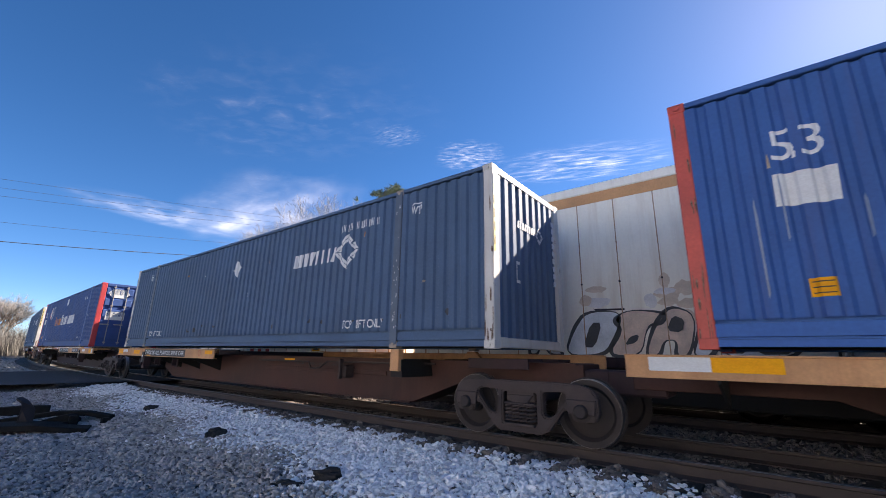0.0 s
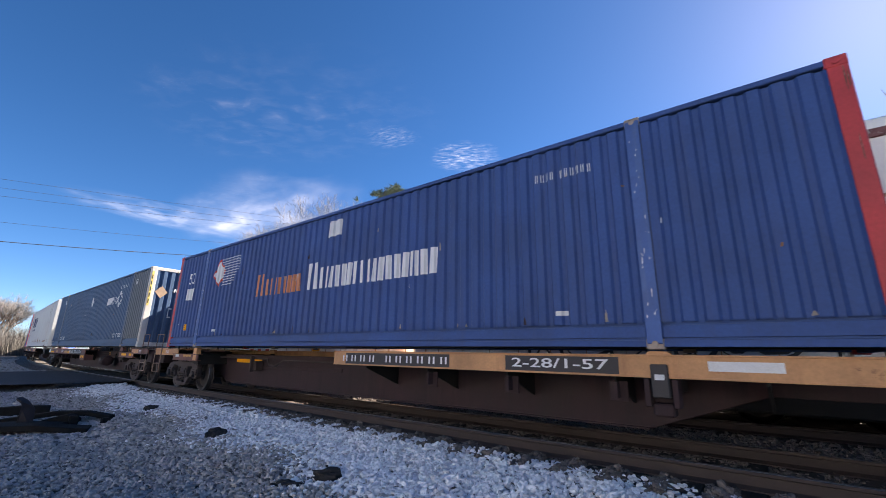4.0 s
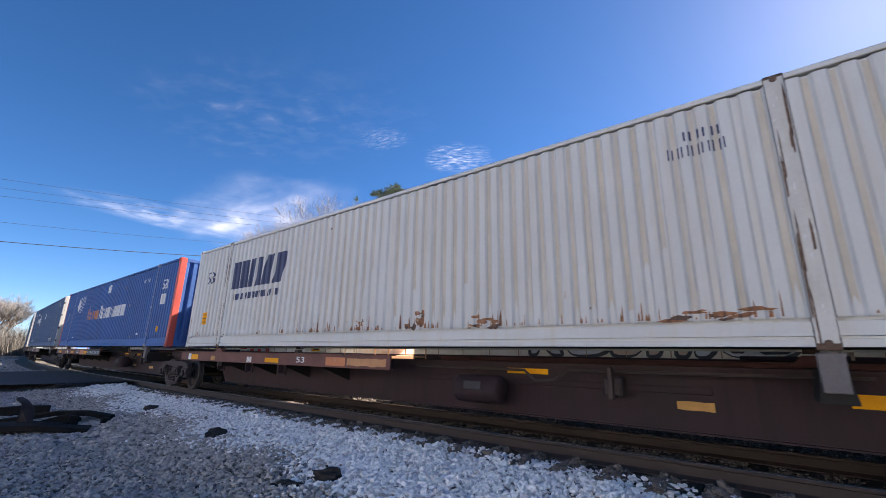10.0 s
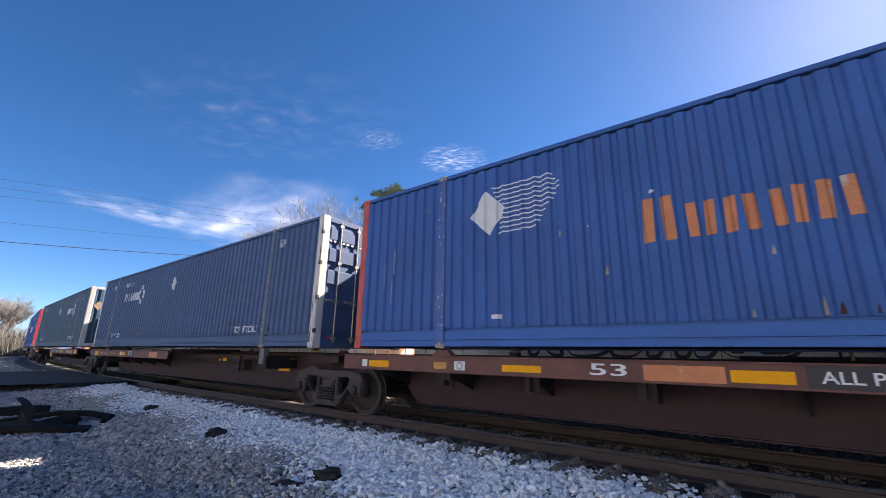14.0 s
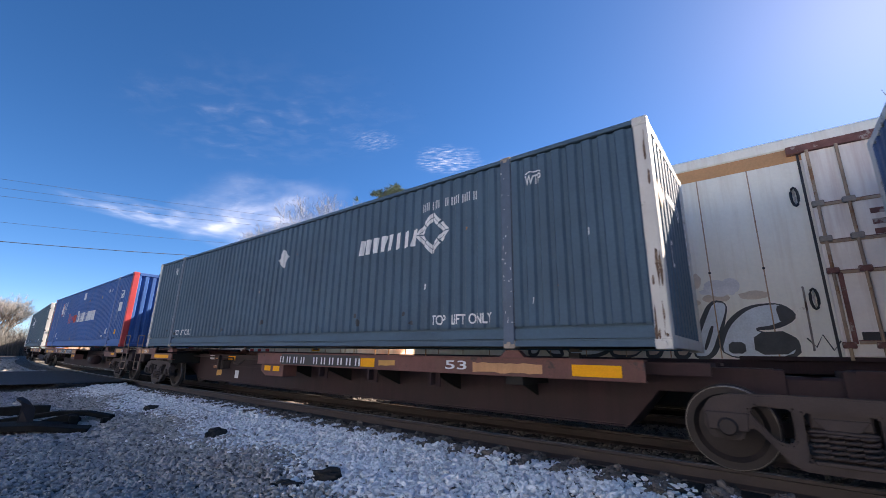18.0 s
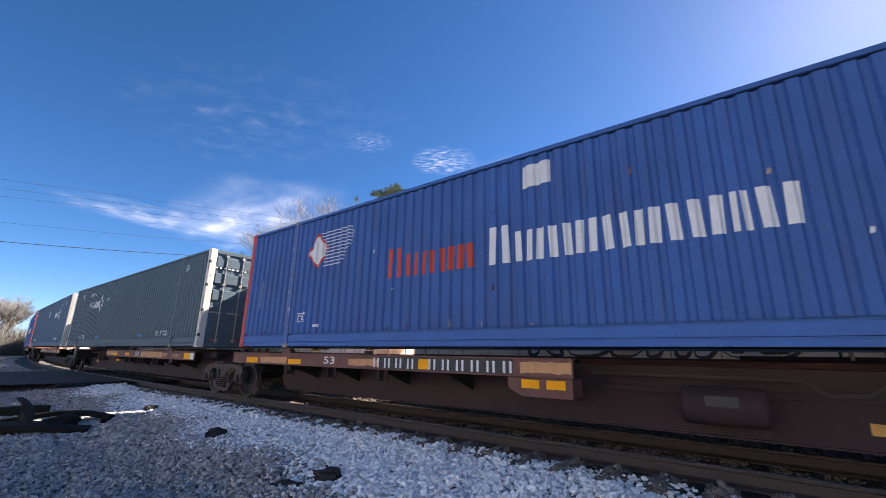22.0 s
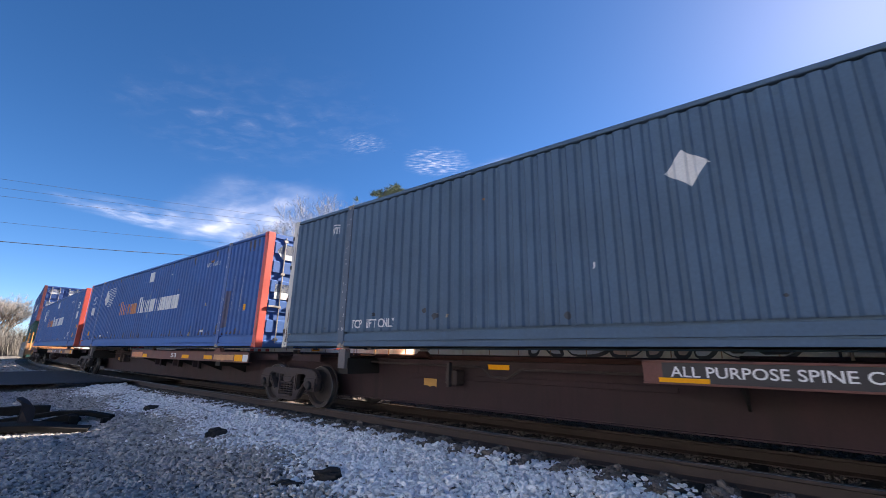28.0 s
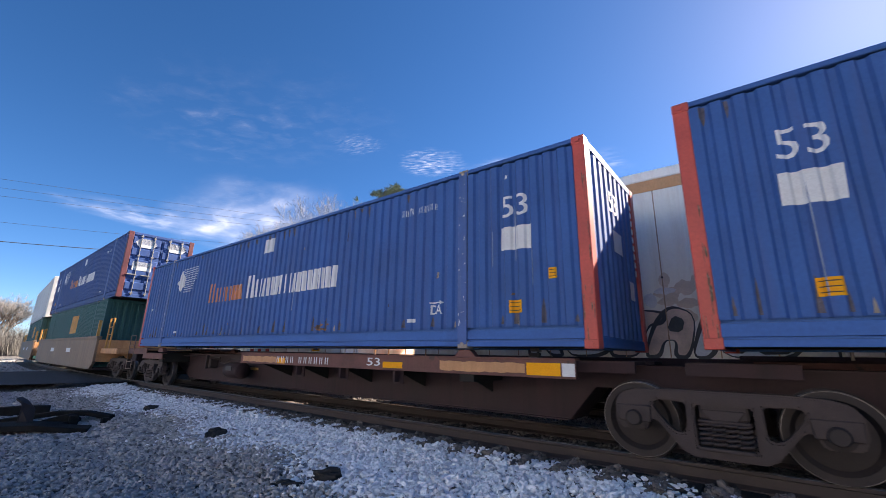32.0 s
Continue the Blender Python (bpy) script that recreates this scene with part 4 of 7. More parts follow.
def truck():
    """A two-axle freight truck, at the middle of its wheelbase."""
    t = new("rail_truck")
    tagged(t, "grimy cast-steel two-axle freight truck with coil springs", "rail truck", "trucks under the train")
    for flip in (0, 1):
        m = pose(0, 0, 0, 0, 0, 180 * flip)
        part("side_frame", shared("truck_frame", truck_frame), M["truck"], t, m=m @ pose(0, -1.02, 0))
        for x in (-0.165, -0.055, 0.055, 0.165):
            part("spring", shared("coil%.2f" % x, lambda: coil(x, -1.03)), M["truck"], t, m=m, smooth=True)
        part("friction_wedge", shared("wedge", lambda: add_box(prism([(-0.20, 0.60), (0.20, 0.60), (0.12, 0.50), (-0.12, 0.50)], -1.07, -0.97, 0.006), -0.23, 0.23, -1.09, -0.96, 0.475, 0.50, 0.006)), M["truck"], t, m=m)
        part("spring_plate", shared("spring_plate", lambda: box(-0.23, 0.23, -1.12, -0.94, 0.20, 0.235, 0.006)), M["truck"], t, m=m)
        for sx in (-1, 1):
            part("bearing_cap", shared("bearing", lambda: lathe([(0.02, -1.16), (0.07, -1.16), (0.085, -1.14), (0.09, -1.09), (0.13, -1.08), (0.135, -0.98)], 16)), M["wheel"], t, m=m @ pose(sx * 0.87, 0, WHEEL_R + 0.04))
            part("bearing_adapter", shared("adapter", lambda: prism([(-0.17, 0.42), (0.17, 0.42), (0.19, 0.60), (-0.19, 0.60)], -1.11, -0.93, 0.012)), M["truck"], t, m=m @ pose(sx * 0.87, 0, 0))
    part("bolster", shared("bolster", lambda: box(-0.22, 0.22, -1.04, 1.04, 0.50, 0.74, 0.02)), M["truck"], t)
    for sx in (-1, 1):
        axle = part("wheelset", shared("axle", lambda: lathe([(0.07, -1.05), (0.075, -0.8), (0.085, -0.6), (0.075, 0), (0.085, 0.6), (0.075, 0.8), (0.07, 1.05)], 12)), M["wheel"], t, m=pose(sx * 0.87, 0, WHEEL_R))
        for flip in (0, 1):
            wm = pose(0, -0.755, 0) if not flip else pose(0, 0.755, 0, 0, 0, 180)
            part("wheel", shared("wheel", lambda: lathe(WHEEL, 40)), M["wheel"], axle, m=wm, smooth=False)
        for y in (-0.775, 0.775):
            part("tread", shared("tread", lambda: lathe([(WHEEL_R - 0.005, -0.057), (WHEEL_R - 0.002, -0.057), (WHEEL_R + 0.001, -0.05), (WHEEL_R + 0.004, -0.045), (WHEEL_R + 0.005, 0.035), (WHEEL_R + 0.002, 0.04)], 40, True)), M["tread"], axle, "bright worn running surface", m=pose(0, y, 0))
    return t


def beam_profile(x0, x1, y, foot=0.865, top=1.09):
    """Channel-shaped edge beam with flanges."""
    bm = box(x0, x1, y, y + 0.03, foot, top)
    add_box(bm, x0, x1, y - 0.025, y + 0.14, top - 0.005, top + 0.015, 0.003)
    add_box(bm, x0, x1, y - 0.012, y + 0.10, foot - 0.015, foot + 0.005, 0.003)
    return bm


def gusset(y0, y1):
    """A plate from the edge beam down to the sill, its lower edge aslant."""
    bm = box(-0.015, 0.015, y0, y1, 0.55, 1.0)
    for v in bm.verts:
        if v.co.z < 0.6 and v.co.y < (y0 + y1) / 2:
            v.co.z = 0.87
    return bm


def spine_car(half, tan, trailing, leading, marks, twin=False, tank_on=False, box_on=False, reach=7.75, belly=(5.7, 5.7)):
    """One platform of an articulated spine car. half: -1 or +1, the half with the edge beam on the camera's side.
    belly: how far the deep part of the sill reaches towards the trailing and the leading end.
    trailing, leading: True where that end is the outer end of the set, with steps and a coupler."""
    car = new("spine_car")
    tagged(car, ("tan" if tan else "dark brown") + " weathered steel spine car platform with amber reflectors", "freight car", "platforms of the train")
    ba, bb = belly
    rise = [1.3 if b < 6 else 0.4 for b in belly]
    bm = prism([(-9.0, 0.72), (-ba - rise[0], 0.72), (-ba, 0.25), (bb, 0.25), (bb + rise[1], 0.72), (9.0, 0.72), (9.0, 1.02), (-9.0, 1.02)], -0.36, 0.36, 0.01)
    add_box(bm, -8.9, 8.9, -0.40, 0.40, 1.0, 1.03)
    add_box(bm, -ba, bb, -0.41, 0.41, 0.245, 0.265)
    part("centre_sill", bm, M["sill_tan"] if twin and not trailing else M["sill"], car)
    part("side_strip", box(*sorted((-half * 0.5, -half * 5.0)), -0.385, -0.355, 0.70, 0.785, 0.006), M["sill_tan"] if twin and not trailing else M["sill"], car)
    beam_mat = M["tan"] if tan else M["brown"]
    Y = 1.235
    lift = 0.06 if twin else 0.0
    for side in (-1, 1):
        h = half if side < 0 else -half
        m = pose(0, 0, 0) if side < 0 else pose(0, 0, 0, 0, 0, 180)
        hx = h if side < 0 else -h
        x0, x1 = ((-8.85, -0.75) if hx < 0 else (0.3, 8.75)) if twin else ((-8.4, 0.4) if hx < 0 else (-0.7, reach))
        part("edge_beam", beam_profile(x0, x1, -Y, 0.865 + lift, 1.09 + lift), beam_mat, car, m=m)
        for k in range(5):
            bx = x0 + 0.9 + k * 1.45
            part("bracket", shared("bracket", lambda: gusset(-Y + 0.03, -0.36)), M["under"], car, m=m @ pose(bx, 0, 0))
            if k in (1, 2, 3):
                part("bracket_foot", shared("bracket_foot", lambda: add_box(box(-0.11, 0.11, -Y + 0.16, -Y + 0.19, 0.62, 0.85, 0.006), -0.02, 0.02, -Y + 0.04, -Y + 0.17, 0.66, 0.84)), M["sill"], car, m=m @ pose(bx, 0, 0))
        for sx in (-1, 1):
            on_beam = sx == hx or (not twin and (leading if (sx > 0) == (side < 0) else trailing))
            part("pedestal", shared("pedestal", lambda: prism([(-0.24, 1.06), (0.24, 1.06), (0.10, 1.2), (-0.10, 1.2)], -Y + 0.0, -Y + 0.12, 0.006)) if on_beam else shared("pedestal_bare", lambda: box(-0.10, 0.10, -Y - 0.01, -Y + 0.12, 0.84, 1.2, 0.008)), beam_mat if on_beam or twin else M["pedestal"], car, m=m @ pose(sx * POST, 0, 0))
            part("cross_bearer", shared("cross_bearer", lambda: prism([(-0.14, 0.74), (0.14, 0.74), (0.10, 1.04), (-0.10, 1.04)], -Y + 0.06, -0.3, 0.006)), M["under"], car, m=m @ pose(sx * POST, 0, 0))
        if twin:
            foot = part("post_bracket", shared("post_bracket", lambda: add_box(add_box(box(-0.17, -0.11, -Y - 0.02, -Y + 0.2, 0.60, 0.90, 0.008), 0.11, 0.17, -Y - 0.02, -Y + 0.2, 0.60, 0.90, 0.008), -0.11, 0.11, -Y + 0.02, -Y + 0.2, 0.50, 0.64, 0.02)), M["sill"], car, m=m @ pose(hx * POST, 0, 0))
            part("latch_box", shared("latch_box", lambda: box(-0.09, 0.09, -Y - 0.035, -Y + 0.1, 0.70, 1.06, 0.012)), M["ink"], foot)
            part("small_label", shared("latch_label", lambda: sheet([rect(-0.05, 0.05, -0.03, 0.03)])), M["sticker"], foot, m=pose(0, -Y - 0.038, 0.92))
        for ex in (-1, 1):
            outer = (leading if ex > 0 else trailing) if side < 0 else (trailing if ex > 0 else leading)
            me = pose(0, 0, 0) if ex > 0 else pose(0, 0, 0)
            a, b = sorted((ex * 7.3, ex * (9.1 if outer else 8.35)))
            zz = 0.975
            if outer:
                part("end_platform", add_box(box(a, b, -Y, -Y + 0.04, zz, zz + 0.2, 0.004), a, b, -Y, -0.3, zz + 0.17, zz + 0.2), beam_mat, car, m=m)
                if ex != hx:
                    p, q = sorted((ex * 5.85, ex * 7.6))
                    part("end_beam", beam_profile(p, q, -Y, 0.85, 1.01), M["brown"], car, m=m)
            else:
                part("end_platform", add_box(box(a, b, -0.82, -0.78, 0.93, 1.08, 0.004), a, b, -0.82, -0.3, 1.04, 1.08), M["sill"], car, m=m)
            if outer:
                st = bmesh.new()
                xa, xb = sorted((ex * 8.55, ex * 9.08))
                for x in (xa, xb):
                    add_tube(st, [(x, -Y - 0.02, 0.44), (x, -Y - 0.02, 1.62)], 0.014, 6)
                for z in (0.45, 0.70, 1.28, 1.62):
                    add_tube(st, [(xa, -Y - 0.02, z), (xb, -Y - 0.02, z)], 0.014, 6)
                part("step_ladder", st, M["ladder"], car, "thin rusty grab irons and steps", m=m)
    for ex, outer in ((-1, trailing), (1, leading)):
        if outer:
            part("coupler", add_box(add_box(box(*sorted((ex * 8.9, ex * 10.0)), -0.13, 0.13, 0.70, 0.92, 0.02), *sorted((ex * 9.8, ex * 10.25)), -0.18, 0.18, 0.66, 0.96, 0.03), *sorted((ex * 8.7, ex * 9.15)), -1.1, 1.1, 0.72, 1.1, 0.02), M["sill"], car)
        if outer and ex > 0:
            stand = part("brake_stand", add_box(add_box(box(9.10, 9.16, -0.66, -0.60, 1.0, 2.02, 0.008), 9.10, 9.16, -0.36, -0.30, 1.0, 2.02, 0.008), 9.09, 9.17, -0.66, -0.30, 1.96, 2.02, 0.008), M["ink"], car)
            part("gear_housing", prism([(9.05, 1.48), (9.22, 1.48), (9.26, 1.62), (9.24, 1.90), (9.05, 1.92)], -0.60, -0.36, 0.02), M["rusty_red"], stand, "rusty red-brown gear housing")
            part("lever", tube([(9.22, -0.48, 1.78), (9.30, -0.52, 1.60), (9.30, -0.53, 1.42)], 0.014, 6), M["steel"], stand)
            wheel = lathe([(0.265, -0.014), (0.285, -0.010), (0.285, 0.010), (0.265, 0.014)], 24, True)
            for k in range(5):
                a = k * 1.2566
                add_tube(wheel, [(0.03 * math.cos(a), 0, 0.03 * math.sin(a)), (0.15 * math.cos(a), -0.02, 0.15 * math.sin(a)), (0.27 * math.cos(a), 0, 0.27 * math.sin(a))], 0.012, 5)
            part("brake_wheel", wheel, M["ink"], car, "black spoked brake wheel", m=pose(9.40, -0.48, 1.76, 0, 0, 90))
            part("wheel_hub", lathe([(0.01, -0.05), (0.05, -0.04), (0.05, 0.12), (0.01, 0.13)], 12), M["ink"], car, m=pose(9.37, -0.48, 1.76, 0, 0, 90))
        if not outer:
            part("joint", box(*sorted((ex * 8.6, ex * 9.35)), -0.3, 0.3, 0.62, 0.95, 0.03), M["sill"], car)
    bare = -half
    tank = lathe([(0.05, -0.42), (0.19, -0.40), (0.21, -0.36), (0.21, 0.36), (0.19, 0.40), (0.05, 0.42)], 16)
    if tank_on:
        part("air_tank", tank, M["sill"], car, m=pose(bare * 1.9, -0.72, 0.62, 0, 0, 90), smooth=True)
        part("tank_strap", box(bare * 1.9 - 0.16, bare * 1.9 + 0.16, -0.945, -0.93, 0.62, 0.74, 0.004), M["ink"], car)
    if box_on:
        part("cover_box", prism([(-half * 0.40, 0.60), (half * 0.30, 0.60), (half * 0.52, 0.70), (half * 0.52, 0.845), (-half * 0.40, 0.845)] if half < 0 else [(-0.30, 0.60), (0.40, 0.60), (0.40, 0.845), (-0.52, 0.845), (-0.52, 0.70)], -Y + 0.01, -Y + 0.35, 0.006), M["brown"], car, "hanging cover box with two amber reflectors", m=pose(-0.02 if half < 0 else 0, 0, 0))
        for x in (-0.22, 0.14):
            part("reflector", sheet([rect(x - 0.13, x + 0.13, 0.71, 0.82)]), M["yellow"], car, "amber reflective strip", m=pose(-half * 0.02, -Y + 0.004, 0))
    part("brake_pipe", tube([(bare * 0.4, -0.55, 0.92), (bare * 2.6, -0.55, 0.92), (bare * 2.8, -0.62, 0.78), (bare * 3.1, -0.62, 0.80), (bare * 3.3, -0.55, 0.94), (bare * 6.4, -0.55, 0.96)], 0.022, 6), M["truck"], car)
    part("valve", add_box(box(bare * 3.9 - 0.12, bare * 3.9 + 0.12, -0.62, -0.36, 0.62, 0.88, 0.03), bare * 3.9 - 0.03, bare * 3.9 + 0.03, -0.7, -0.6, 0.6, 1.0, 0.01), M["truck"], car)
    # reflectors and stencils: place along the car, height, width, depth, kind; on the edge beam, the sill or the end platform
    planes = {"b": -Y - 0.006, "s": -0.367, "e": -Y - 0.005}
    looks = {"y": ("reflector", "yellow", "amber reflective strip"), "d": ("paint_patch", "dull_yellow", "faded yellow paint patch"), "w": ("small_label", "sticker", ""), "t": ("paint_patch", "tan", "tan primer patch"), "u": ("rust_stain", "rust", "rusty orange stain"), "r": ("faded_mark", "orange_mark", "faded orange mark"), "k": ("name_plate", "ink", "black plate behind the lettering"), "n": ("number_line", "lettering", "reporting number drawn as bars"), "c": ("round_label", "sticker", "white label with a ring mark"), "o": ("ring_mark", "red_mark", "red ring mark"), "5": ("size_mark", "lettering", ""), "l": ("stencil_text", "lettering", ""), "b": ("stencil_text", "ink", "")}
    for where, kind, x0, x1, z0, z1, *text in marks:
        if where == "b":
            z0, z1 = max(z0, 0.872) + lift, min(z1, 1.082) + lift
        y, w, h = planes[where], x1 - x0, z1 - z0
        name, mat, lab = looks[kind]
        at = pose((x0 + x1) / 2, y + (0.003 if kind == "k" else 0), (z0 + z1) / 2)
        if kind == "n":
            for bar in number_bars(10, h, w / 13, w / 33, (4,)):
                part("number_bar", bar, M[mat], car, m=pose((x0 + x1) / 2, y - 0.003, z0))
        elif kind in "5lb":
            part(name, fit_words("53" if kind == "5" else text[0], h * 0.9, w, 0.01), M[mat], car, m=pose((x0 + x1) / 2, y - 0.006, (z0 + z1) / 2))
        elif kind == "o":
            ring = sheet([[(r0 * math.cos(a), r0 * math.sin(a)), (r0 * math.cos(b), r0 * math.sin(b)), (r0 * 0.84 * math.cos(b), r0 * 0.84 * math.sin(b)), (r0 * 0.84 * math.cos(a), r0 * 0.84 * math.sin(a))] for r0 in (min(w, h) * 0.44,) for a, b in [(k * 0.3927, (k + 1) * 0.3927) for k in range(16)]])
            bmesh.ops.remove_doubles(ring, verts=ring.verts, dist=0.0005)
            part(name, ring, M[mat], car, lab, m=at)
        elif kind in "tud":
            edge = random.Random(int(x0 * 100) + int(w * 1000))
            n = max(4, int(w / 0.09))
            top = [(-w / 2 + w * k / n, h / 2 - edge.uniform(0, 0.12) * h) for k in range(n + 1)]
            low = [(-w / 2 + w * k / n, -h / 2 + edge.uniform(0, 0.16) * h) for k in range(n + 1)]
            part(name, sheet([[low[k], low[k + 1], top[k + 1], top[k]] for k in range(n)]), M[mat], car, lab, m=at @ pose(0, 0.0015, 0))
        else:
            ob = part(name, sheet([rect(-w / 2, w / 2, -h / 2, h / 2)]), M[mat], car, lab, m=at)
            if kind == "c":
                n, r = 16, min(w, h) * 0.42
                part("ring_mark", sheet([[(r * math.cos(k * 6.283 / n), r * math.sin(k * 6.283 / n)), (r * math.cos((k + 1) * 6.283 / n), r * math.sin((k + 1) * 6.283 / n)), (r * 0.8 * math.cos((k + 1) * 6.283 / n), r * 0.8 * math.sin((k + 1) * 6.283 / n)), (r * 0.8 * math.cos(k * 6.283 / n), r * 0.8 * math.sin(k * 6.283 / n))] for k in range(n)]), M["ink"], ob, m=pose(0, -0.003, 0))
    return car


